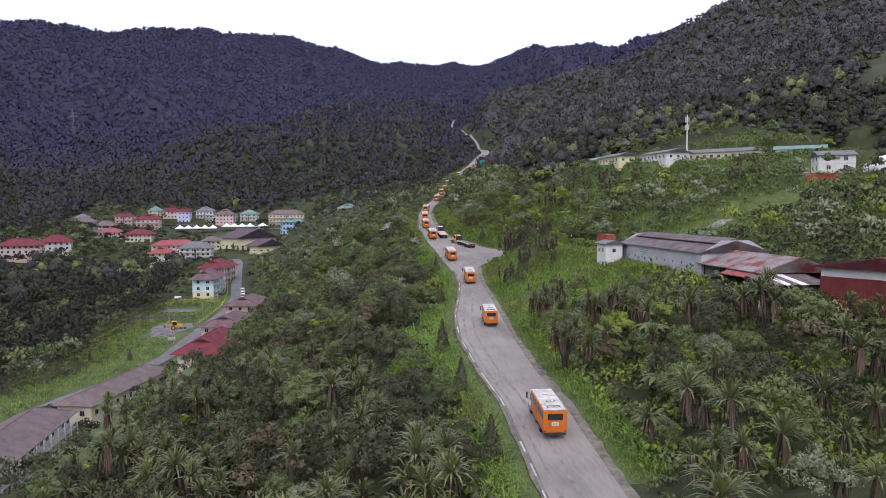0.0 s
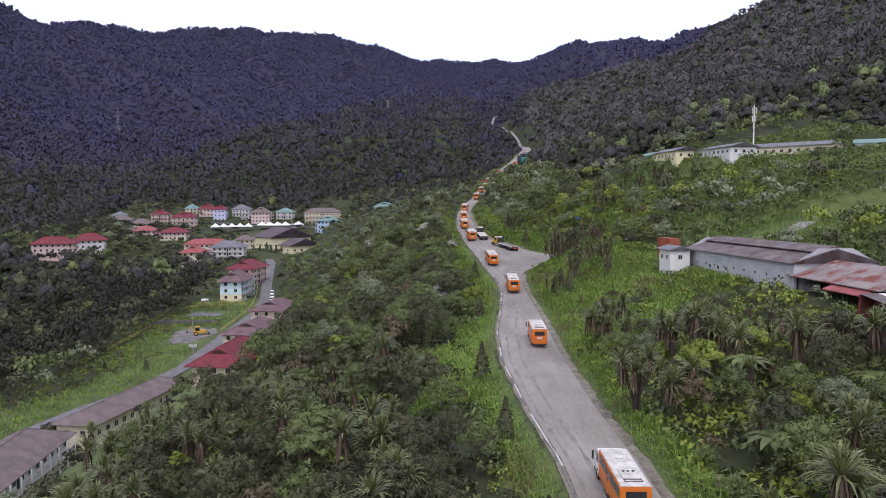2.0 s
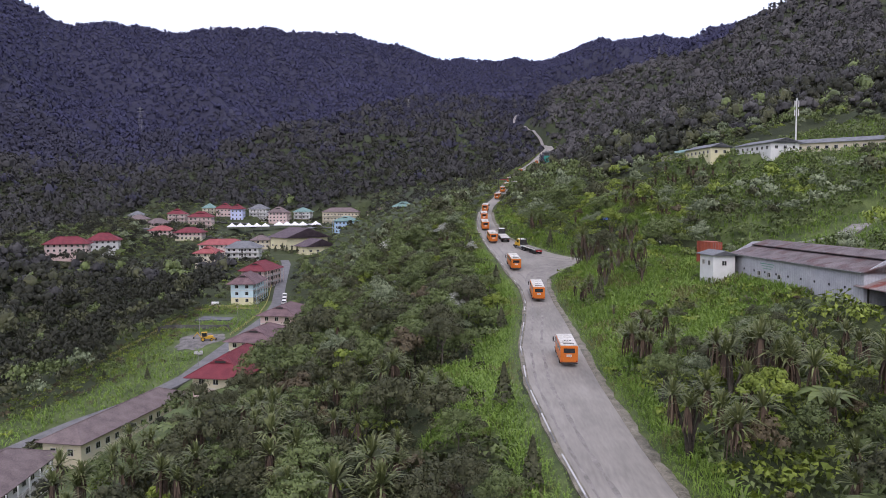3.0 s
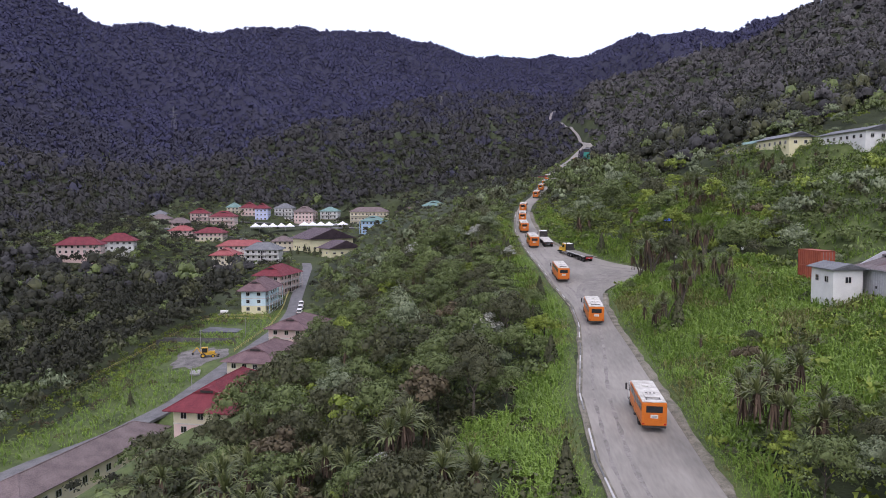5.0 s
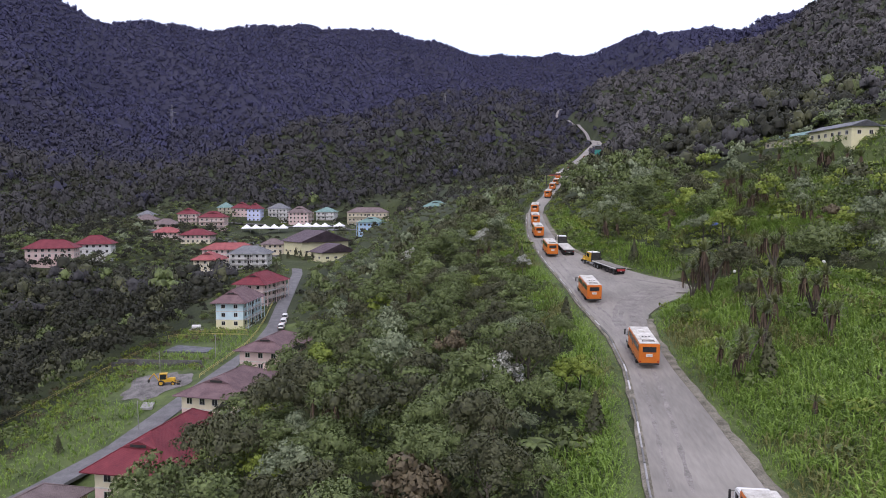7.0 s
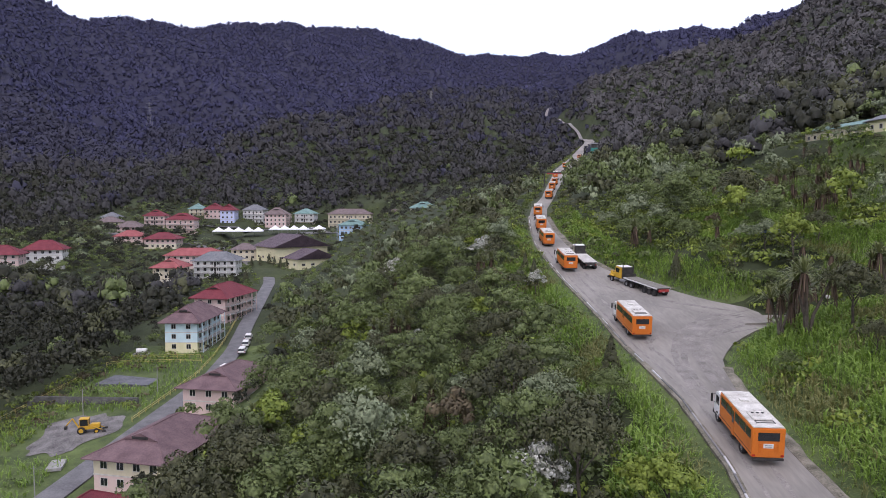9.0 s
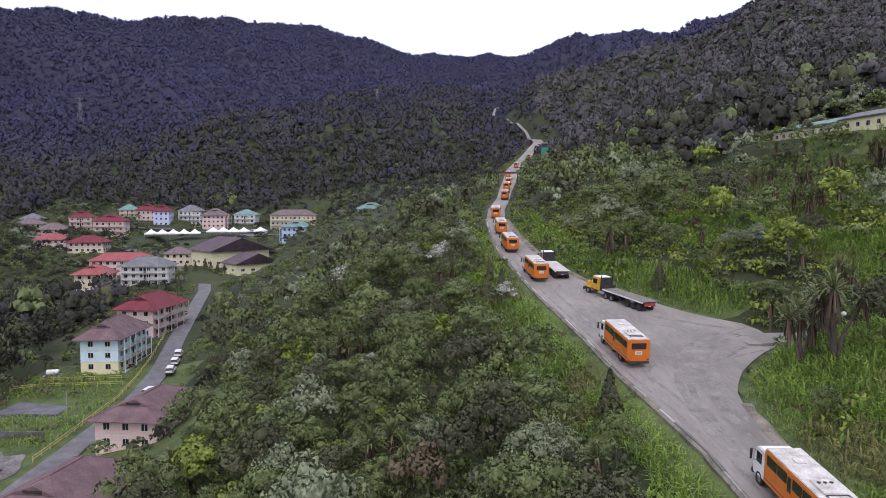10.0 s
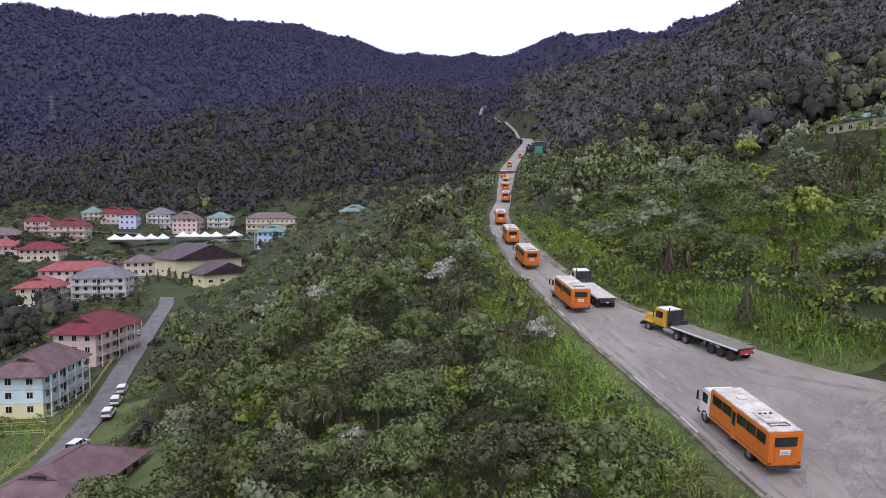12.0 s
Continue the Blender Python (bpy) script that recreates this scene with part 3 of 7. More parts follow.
# ---- ground and roads ----
def lay_ground():
    nx, ny = len(GRID_X), len(GRID_Y)
    gx, gy = np.meshgrid(GRID_X, GRID_Y)
    v = np.stack([gx, gy, GRID_Z], -1).reshape(-1, 3)
    f = [(j * nx + i, j * nx + i + 1, (j + 1) * nx + i + 1, (j + 1) * nx + i) for j in range(ny - 1) for i in range(nx - 1)]
    cx, cy = 0.5 * (GRID_X[1:] + GRID_X[:-1]), 0.5 * (GRID_Y[1:] + GRID_Y[:-1])
    mx, my = np.meshgrid(cx, cy)
    open_ = grassy(mx, my) | (clear(mx, my) & (my < 300) & (mx < -30)) | ((mx > 62) & (mx < 130) & (my > 130) & (my < 260))
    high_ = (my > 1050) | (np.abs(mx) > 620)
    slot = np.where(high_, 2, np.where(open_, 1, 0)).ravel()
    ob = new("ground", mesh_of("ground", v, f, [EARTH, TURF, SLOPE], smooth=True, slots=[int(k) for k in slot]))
    return tagged(ob, "forested valley floor and mountainsides of dark soil", "ground", kind="structure")


def ribbon(name, rows, material, label, category, across=7, crown=0.06, lift=0.06):
    """A road surface from rows of (left x, left y, right x, right y, z)."""
    v, f = [], []
    for lx, ly, rx, ry, z in rows:
        for k in range(across):
            s = k / (across - 1)
            v.append((lx + s * (rx - lx), ly + s * (ry - ly), z + lift + crown * (1 - (2 * s - 1) ** 2)))
        v.append((rx, ry, z - 0.5))
        v.append((lx, ly, z - 0.5))
    w = across + 2
    for j in range(len(rows) - 1):
        for k in range(w):
            f.append((j * w + k, j * w + (k + 1) % w, (j + 1) * w + (k + 1) % w, (j + 1) * w + k))
    ob = new(name, mesh_of(name, v, f, material, smooth=False))
    return tagged(ob, label, category, kind="structure")


def along(line, step):
    """Points at even steps along a line of places."""
    line = np.array(line, float)
    d = np.r_[0, np.cumsum(np.linalg.norm(np.diff(line[:, :2], axis=0), axis=1))]
    s = np.linspace(0, d[-1], max(2, int(d[-1] / step)))
    return np.stack([np.interp(s, d, line[:, k]) for k in range(line.shape[1])], -1)


def strip(line, step=3.0, dz=0.0):
    """Rows for a ribbon along (x, y, z, half width)."""
    p = along(line, step)
    way = np.gradient(p[:, :2], axis=0)
    way /= np.linalg.norm(way, axis=1, keepdims=True)
    return [(x - w * dy_, y + w * dx_, x + w * dy_, y - w * dx_, z + dz) for (x, y, z, w), (dx_, dy_) in zip(p, way)][::1]


ground = lay_ground()
ribbon("road", [(road_left(y), y, road_right(y), y, road_z(y)) for y in np.concatenate([np.arange(-60, 420, 3.0), np.arange(420, 860, 10.0)])],
       ASPHALT, "grey worn two-lane mountain road with damp tyre marks", "road")
ribbon("lane", strip([(x, y, z, 2.3) for x, y, z in zip(LANE_X, LANE_Y, LANE_Z)], 5), LANE_TAR, "narrow grey village lane", "road", 5)
ribbon("side_road", strip([(x, y, z - 0.13, w) for x, y, z, w in SIDE_ROAD], 2), ASPHALT, "muddy gravel side road with curved tyre tracks", "road", 7)
ribbon("track", strip(TRACK, 3), GRAVEL, "pale dirt track", "track", 5)
upper = [(x, y, float(land(x, y)) + 0.5, w) for x, y, _, w in along(UPPER_ROAD, 6)]
ribbon("upper_road", strip(upper, 6), GRAVEL, "pale mountain road climbing through the forest", "road", 3)
ribbon("shoulder", [(road_right(y) - 0.25, y, road_right(y) + 0.85 + 0.5 * noise.noise((y * 0.35, 0, 0)) + 0.5 * noise.noise((y * 0.09, 3, 0)), y, road_z(y) + 0.05) for y in [*np.arange(50, 199, 2.0)]], SHOULDER, "gravel and earth shoulder of the road", "shoulder", 4, 0.1, 0.05)
ribbon("shoulder", [(road_right(y) - 0.25, y, road_right(y) + 1.2 + 0.5 * noise.noise((y * 0.2, 5, 0)), y, road_z(y) + 0.05) for y in [*np.arange(236, 330, 2.0)]], SHOULDER, "gravel and earth shoulder of the road", "shoulder", 4, 0.1, 0.05)
ribbon("shoulder", [(road_left(y) - 0.45 + 0.3 * noise.noise((y * 0.25, 9, 0)), y, road_left(y) + 0.3, y, road_z(y) + 0.02) for y in [*np.arange(50, 330, 2.0)]], SHOULDER, "gravel and earth shoulder of the road", "shoulder", 4, 0.08, 0.05)


def marks():
    """Worn wheel paths and the curved tyre tracks of vehicles that turned at the side road."""
    v, f = [], []

    def streak(line, wide, lift=0.064):
        q = along(line, 1.5)
        way = np.gradient(q, axis=0)
        way /= np.linalg.norm(way, axis=1, keepdims=True) + 1e-9
        for i, ((a, b), (dx_, dy_)) in enumerate(zip(q, way)):
            w = wide * (0.75 + 0.35 * math.sin(i * 1.7 + a))
            n = len(v)
            for s in (-1, 1):
                px, py = a - s * dy_ * w, b + s * dx_ * w
                half = 0.5 * (road_right(py) - road_left(py))
                t = np.clip((px - road_left(py)) / (2 * half), 0, 1)
                v.append((px, py, road_z(py) + lift + 0.06 * (1 - (2 * t - 1) ** 2)))
            if i:
                f.append((n - 2, n, n + 1, n - 1))

    for off, wide in ((1.3, 0.22), (3.1, 0.28)):
        streak([(road_left(y) + off + 0.3 * math.sin(y * 0.05), y) for y in range(50, 330, 6)], wide)
    r = np.random.default_rng(5)
    for k in range(16):
        x1, y1 = r.uniform(23, 31), r.uniform(214, 223)
        y0 = r.uniform(186, 206)
        x0 = r.uniform(road_left(y0) + 2, road_right(y0) - 0.6)
        streak([(x0 + (x1 - x0) * s ** 2.2, y0 + (y1 - y0) * s ** 0.8) for s in np.linspace(0, 1, 9)], r.uniform(0.12, 0.42), 0.064 + 0.0022 * k)
    for k in range(3):
        x1, y1 = r.uniform(25, 31), r.uniform(217, 223)
        y0 = r.uniform(232, 250)
        x0 = r.uniform(road_left(y0) + 3, road_right(y0) - 2)
        streak([(x0 + (x1 - x0) * s ** 1.8, y0 + (y1 - y0) * s ** 0.7) for s in np.linspace(0, 1, 9)], r.uniform(0.15, 0.4), 0.065 + 0.001 * k)
    return tagged(new("tyre_tracks", mesh_of("tyre_tracks", v, f, MUD)), "dark muddy tyre tracks across the junction", "tracks", kind="stuff")


marks()
for line in (((-128, 445, 0, 4), (-150, 478, 0, 4), (-165, 496, 0, 5), (-205, 503, 0, 5), (-240, 512, 0, 4)), ((-150, 478, 0, 4), (-132, 515, 0, 5), (-116, 548, 0, 7), (-88, 540, 0, 4)), ((-240, 566, 0, 3), (-190, 562, 0, 4), (-128, 572, 0, 4))):
    rows = [(x, y, float(land(x, y)) + 0.35, w) for x, y, _, w in along(line, 4)]
    ribbon("village_street", strip(rows, 4), LANE_TAR, "grey village street between the houses", "road", 5)

# ---- vehicles ----
ORANGE = surface("orange_paint", (0.52, 0.13, 0.012), (0.62, 0.175, 0.018), 1.5, 0.42, 0.03)
WHITE_PAINT = surface("white_paint", (0.58, 0.57, 0.54), (0.74, 0.73, 0.70), 1.0, 0.45, 0.03)
BUS_ROOF = surface("dusty_white_roof", (0.22, 0.20, 0.16), (0.62, 0.60, 0.54), 0.9, 0.7, 0.1, spread=(0.3, 0.6))
YELLOW = surface("yellow_paint", (0.45, 0.26, 0.015), (0.58, 0.36, 0.03), 0.8, 0.5, 0.05)
RED_PAINT = surface("red_paint", (0.28, 0.03, 0.03), (0.40, 0.06, 0.05), 0.8, 0.55, 0.08)
RUBBER = surface("rubber", (0.012, 0.012, 0.012), (0.04, 0.037, 0.033), 0.3, 0.85, 0.1)
STEEL_DARK = surface("dark_steel", (0.025, 0.024, 0.023), (0.075, 0.07, 0.065), 0.5, 0.6, 0.1, metal=0.3)
STEEL_GREY = surface("grey_steel", (0.16, 0.16, 0.16), (0.30, 0.30, 0.29), 0.6, 0.5, 0.1, metal=0.4)
DECK = surface("deck_boards", (0.11, 0.105, 0.085), (0.23, 0.215, 0.18), 0.8, 0.85, 0.3, stretch=(4, 0.4, 1))
DECK_PALE = surface("pale_deck", (0.34, 0.32, 0.28), (0.58, 0.56, 0.51), 0.9, 0.8, 0.2)
LAMP_RED = surface("lamp_red", (0.25, 0.01, 0.01), (0.40, 0.02, 0.02), 0.1, 0.25, 0.0)
LAMP_AMBER = surface("lamp_amber", (0.5, 0.16, 0.01), (0.6, 0.22, 0.02), 0.1, 0.25, 0.0)
GLASS = surface("dark_glass", (0.010, 0.012, 0.014), (0.022, 0.025, 0.028), 1.0, 0.08, 0.0, shine=0.6)


def tyre_mesh(r, w):
    bm = bmesh.new()
    prof = ((0.58, -0.42), (0.90, -0.5), (1.0, -0.34), (1.0, 0.34), (0.90, 0.5), (0.58, 0.42))
    rings = [[bm.verts.new((k * w, p * r * math.cos(a), p * r * math.sin(a))) for p, k in prof] for a in (i * math.pi / 9 for i in range(18))]
    for i in range(18):
        for j in range(6):
            bm.faces.new((rings[i][j], rings[i][(j + 1) % 6], rings[(i + 1) % 18][(j + 1) % 6], rings[(i + 1) % 18][j]))
    bmesh.ops.recalc_face_normals(bm, faces=bm.faces)
    return bm


def wheel(parent, x, y, r=0.5, w=0.3, rim_material=None):
    """A wheel on the ground at x, y: the tyre, with its rim under it."""
    t = part("tyre", tyre_mesh(r, w), RUBBER, parent)
    t.location = (x, y, r)
    side = 1 if x > 0 else -1
    bm = rodded((-0.3 * w, 0, 0), (0.3 * w, 0, 0), 0.6 * r, sides=14)
    rod(bm, (side * 0.3 * w, 0, 0), (side * 0.46 * w, 0, 0), 0.26 * r, 0.2 * r, sides=10)
    part("rim", bm, rim_material or STEEL_GREY, t)
    return t


def build_bus():
    """An orange crew bus: a box body on a lorry chassis behind a white cab. The tail is at the origin, the nose towards +y."""
    bus = thing("crew_bus", pose(0, 0, 0), "orange crew bus with a white cab and dusty roof", "bus", "buses of the convoy")
    body = part("body", boxed(-1.25, 1.25, 0.0, 7.9, 0.72, 3.12, 0.06), ORANGE, bus)
    bm = boxed(-1.2, 1.2, 0.08, 7.85, 3.10, 3.22, 0.04)
    roof = part("roof", bm, BUS_ROOF, bus, "dusty white roof")
    hatch = boxed(-0.75, 0.75, 1.3, 3.1, 3.22, 3.36, 0.04)
    part("roof_unit", hatch, BUS_ROOF, bus, "pale roof ventilation unit")
    for k in range(3):
        part("vent", rodded((-0.4 + 0.4 * k, 2.6, 3.36), (-0.4 + 0.4 * k, 2.6, 3.40), 0.12, sides=12), RUBBER, bus)
    part("roof_hatch", boxed(-0.35, 0.35, 5.4, 6.1, 3.22, 3.32, 0.03), BUS_ROOF, bus)
    rack = bmesh.new()
    for y in (0.75, 1.15):
        rod(rack, (-0.7, y, 3.30), (0.7, y, 3.30), 0.03)
    for x in (-0.7, 0.7):
        rod(rack, (x, 0.75, 3.30), (x, 1.15, 3.30), 0.03)
        for y in (0.75, 1.15):
            rod(rack, (x, y, 3.2), (x, y, 3.31), 0.03, sides=6)
    part("roof_rack", rack, STEEL_DARK, bus)
    for side in (-1, 1):
        for y0, y1 in ((0.35, 1.45), (1.55, 2.75), (2.85, 4.0), (4.75, 6.05), (6.15, 7.5)):
            w = part("window", boxed(side * 1.262 - 0.012, side * 1.262 + 0.012, y0, y1, 2.12, 2.86, 0.01), GLASS, bus)
        part("side_stripe", boxed(side * 1.258 - 0.006, side * 1.258 + 0.006, 0.1, 7.8, 1.02, 1.07), STEEL_DARK, bus)
    door = part("door", boxed(-1.275, -1.245, 4.08, 4.66, 0.70, 2.86, 0.01), ORANGE, bus)
    part("door_window", boxed(-1.285, -1.272, 4.14, 4.60, 1.75, 2.78), GLASS, door)
    part("step", boxed(-1.36, -0.9, 4.05, 4.70, 0.42, 0.50, 0.015), STEEL_DARK, bus)
    part("rear_window", boxed(-0.82, 0.82, -0.02, 0.02, 2.10, 2.78, 0.01), GLASS, bus)
    part("notice", boxed(-0.38, 0.38, -0.025, 0.0, 1.52, 1.88), WHITE_PAINT, bus, "white notice panel")
    for k in range(2):
        part("notice_bar", boxed(-0.28, 0.28, -0.029, -0.026, 1.60 + 0.12 * k, 1.65 + 0.12 * k), STEEL_GREY, bus)
    for x in (-0.62, 0.62):
        ladder = bmesh.new()
        for dx in (-0.12, 0.12):
            rod(ladder, (x + dx, -0.06, 1.15), (x + dx, -0.06, 1.95), 0.018, sides=6)
        for z in (1.25, 1.5, 1.75, 1.93):
            rod(ladder, (x - 0.12, -0.06, z), (x + 0.12, -0.06, z), 0.016, sides=6)
        part("ladder", ladder, ORANGE, bus)
    for x in (-1.08, 1.08):
        part("tail_lamp", boxed(x - 0.12, x + 0.12, -0.035, 0.0, 0.86, 0.98, 0.01), LAMP_RED, bus)
        part("marker_lamp", rodded((x, -0.04, 2.7), (x, 0.0, 2.7), 0.07), LAMP_AMBER, bus)
    part("bumper", boxed(-1.2, 1.2, -0.12, 0.05, 0.52, 0.72, 0.03), STEEL_DARK, bus)
    part("chassis", boxed(-0.45, 0.45, 0.2, 9.6, 0.55, 0.80), STEEL_DARK, bus)
    # the cab
    bm = bmesh.new()
    prof = ((8.0, 0.62), (9.72, 0.55), (9.78, 1.35), (9.42, 2.62), (9.1, 2.78), (8.05, 2.78))
    rows = [[bm.verts.new((x, y, z)) for y, z in prof] for x in (-1.15, 1.15)]
    bm.faces.new(rows[0]), bm.faces.new(rows[1][::-1])
    for i in range(6):
        bm.faces.new((rows[0][i], rows[1][i], rows[1][(i + 1) % 6], rows[0][(i + 1) % 6]))
    bmesh.ops.recalc_face_normals(bm, faces=bm.faces)
    bmesh.ops.bevel(bm, geom=bm.edges[:], offset=0.07, segments=2, affect="EDGES")
    cab = part("cab", bm, WHITE_PAINT, bus, "white lorry cab")
    for side in (-1, 1):
        part("cab_window", boxed(side * 1.155 - 0.01, side * 1.155 + 0.01, 8.45, 9.25, 1.62, 2.40, 0.005), GLASS, cab)
        for z0, z1 in ((2.4, 2.35), (1.6, 1.7)):
            part("mirror_arm", rodded((side * 1.15, 9.35, z0), (side * 1.42, 9.5, z1), 0.02), STEEL_DARK, cab)
        part("mirror", boxed(side * 1.45 - 0.09, side * 1.45 + 0.09, 9.46, 9.56, 1.62, 2.42, 0.03), RUBBER, cab)
    shield = boxed(-1.0, 1.0, -0.012, 0.012, -0.58, 0.55)
    glass = part("windscreen", shield, GLASS, cab)
    glass.matrix_local = pose(0, 9.63, 2.0, 15.8)
    part("front_bumper", boxed(-1.2, 1.2, 9.62, 9.92, 0.45, 0.85, 0.05), STEEL_DARK, cab)
    bar = bmesh.new()
    for a, b in (((-0.9, 8.3, 2.86), (0.9, 8.3, 2.86)), ((-0.9, 8.3, 2.74), (-0.9, 8.3, 2.88)), ((0.9, 8.3, 2.74), (0.9, 8.3, 2.88))):
        rod(bar, a, b, 0.03, sides=6)
    part("cab_bar", bar, WHITE_PAINT, cab)
    for side in (-1, 1):
        wheel(bus, side * 1.02, 8.75, 0.5, 0.3)
        wheel(bus, side * 0.98, 2.35, 0.5, 0.52)
    return bus


def build_flatbed(paint, deck, tail, label):
    """An articulated flat-bed lorry with a bonneted tractor. The trailer's tail is at the origin, the nose towards +y."""
    lorry = thing("flatbed_lorry", pose(0, 0, 0), label, "lorry", "lorries parked on the shoulder")
    trailer = part("trailer", boxed(-1.25, 1.25, 0.0, 9.20, 1.32, 1.48, 0.02), STEEL_DARK, lorry)
    for k in range(9):
        part("deck_board", boxed(-1.23 + 0.273 * k, -1.23 + 0.273 * k + 0.262, 0.03, 9.15, 1.482, 1.515), deck, trailer)
    for side in (-1, 1):
        part("side_rail", boxed(side * 1.265 - 0.015, side * 1.265 + 0.015, 0, 9.20, 1.30, 1.50), WHITE_PAINT, trailer)
        part("beam", boxed(side * 0.5 - 0.08, side * 0.5 + 0.08, 0.2, 8.80, 0.95, 1.32), STEEL_DARK, trailer)
        for y in (0.95, 2.2, 3.45):
            wheel(lorry, side * 0.98, y, 0.5, 0.54, STEEL_DARK)
        part("mudguard", boxed(side * 1.0 - 0.25, side * 1.0 + 0.25, 4.02, 4.06, 0.55, 1.3), RUBBER, trailer)
        leg = boxed(side * 0.75 - 0.06, side * 0.75 + 0.06, 5.55, 5.67, 0.45, 1.32)
        box(leg, side * 0.75 - 0.14, side * 0.75 + 0.14, 5.48, 5.74, 0.40, 0.45)
        part("landing_leg", leg, STEEL_DARK, trailer)
    part("tail_board", boxed(-0.95, 0.95, -0.06, 0.0, 0.85, 1.32, 0.02), tail, trailer)
    for x in (-0.9, 0.9):
        part("tail_lamp", boxed(x - 0.14, x + 0.14, -0.09, -0.06, 0.95, 1.08, 0.01), LAMP_RED, trailer)
    part("plate", boxed(-0.22, 0.22, -0.075, -0.062, 0.84, 0.95), WHITE_PAINT, trailer)
    part("headboard", boxed(-1.15, 1.15, 9.10, 9.18, 1.5, 2.0), STEEL_DARK, trailer)
    # the tractor
    part("frame", boxed(-0.45, 0.45, 6.00, 14.00, 0.7, 1.0), STEEL_DARK, lorry)
    cab = part("cab", boxed(-1.15, 1.15, 10.10, 12.00, 1.0, 2.95, 0.09), paint, lorry)
    part("cab_roof", boxed(-1.08, 1.08, 10.15, 11.90, 2.94, 3.06, 0.05), WHITE_PAINT, cab, "pale cab roof")
    part("rear_window", boxed(-0.7, 0.7, 10.08, 10.12, 2.0, 2.6), GLASS, cab)
    for side in (-1, 1):
        part("side_window", boxed(side * 1.155 - 0.01, side * 1.155 + 0.01, 10.70, 11.75, 1.95, 2.7, 0.005), GLASS, cab)
        part("exhaust_pipe", rodded((side * 1.05, 9.85, 1.0), (side * 1.05, 9.85, 3.4), 0.08), STEEL_DARK, lorry)
        part("mirror", boxed(side * 1.4 - 0.07, side * 1.4 + 0.07, 11.90, 12.00, 1.9, 2.6, 0.02), STEEL_DARK, cab)
        part("mudguard", boxed(side * 1.0 - 0.28, side * 1.0 + 0.28, 12.15, 13.75, 1.02, 1.2, 0.08), paint, lorry)
        part("fuel_tank", rodded((side * 0.95, 8.80, 0.75), (side * 0.95, 10.40, 0.75), 0.3, sides=14), STEEL_GREY, lorry)
        wheel(lorry, side * 1.0, 12.95, 0.52, 0.3)
        wheel(lorry, side * 0.98, 8.40, 0.52, 0.54)
        wheel(lorry, side * 0.98, 7.10, 0.52, 0.54)
    part("windscreen", boxed(-1.0, 1.0, 11.99, 12.02, 1.95, 2.75, 0.005), GLASS, cab)
    part("bonnet", boxed(-0.85, 0.85, 11.95, 13.90, 0.95, 1.85, 0.12), paint, lorry)
    part("grille", boxed(-0.6, 0.6, 13.89, 13.93, 1.0, 1.7), STEEL_GREY, lorry)
    part("bumper", boxed(-1.2, 1.2, 13.95, 14.20, 0.45, 0.85, 0.04), STEEL_DARK, lorry)
    part("guard_frame", boxed(-1.1, 1.1, 9.92, 9.98, 1.2, 3.0, 0.01), STEEL_DARK, lorry)
    return lorry


def build_car(paint, label):
    """An off-road estate car, tail at the origin, nose towards +y."""
    car = thing("parked_car", pose(0, 0, 0), label, "car", "cars parked along the lane")
    bm = bmesh.new()
    low = ((0.0, 0.45), (4.7, 0.42), (4.75, 0.85), (3.45, 1.08), (0.02, 1.12))
    rows = [[bm.verts.new((x, y, z)) for y, z in low] for x in (-0.92, 0.92)]
    bm.faces.new(rows[0]), bm.faces.new(rows[1][::-1])
    for i in range(5):
        bm.faces.new((rows[0][i], rows[1][i], rows[1][(i + 1) % 5], rows[0][(i + 1) % 5]))
    bmesh.ops.recalc_face_normals(bm, faces=bm.faces)
    bmesh.ops.bevel(bm, geom=bm.edges[:], offset=0.08, segments=2, affect="EDGES")
    part("body", bm, paint, car)
    bm = bmesh.new()
    a = [bm.verts.new(v) for v in ((-0.86, 0.05, 1.08), (0.86, 0.05, 1.08), (0.86, 3.55, 1.06), (-0.86, 3.55, 1.06))]
    b = [bm.verts.new(v) for v in ((-0.70, 0.18, 1.66), (0.70, 0.18, 1.66), (0.70, 2.75, 1.68), (-0.70, 2.75, 1.68))]
    for i in range(4):
        bm.faces.new((a[i], a[(i + 1) % 4], b[(i + 1) % 4], b[i]))
    bm.faces.new(b), bm.faces.new(a[::-1])
    part("windows", bm, GLASS, car)
    part("roof", boxed(-0.74, 0.74, 0.12, 2.82, 1.64, 1.74, 0.04), paint, car)
    for side in (-1, 1):
        for y0 in (0.35, 1.35, 2.45):
            part("pillar", rodded((side * 0.87, y0 + 0.12 * (y0 > 2), 1.06), (side * 0.72, y0, 1.68), 0.045, sides=6), paint, car)
        part("tail_lamp", boxed(side * 0.8 - 0.08, side * 0.8 + 0.08, -0.02, 0.03, 0.8, 1.02), LAMP_RED, car)
        part("headlight", boxed(side * 0.72 - 0.14, side * 0.72 + 0.14, 4.68, 4.76, 0.72, 0.86), STEEL_GREY, car)
        for y in (0.95, 3.75):
            wheel(car, side * 0.82, y, 0.38, 0.24)
    part("bumper", boxed(-0.88, 0.88, -0.1, 0.05, 0.45, 0.65, 0.03), STEEL_DARK, car)
    return car


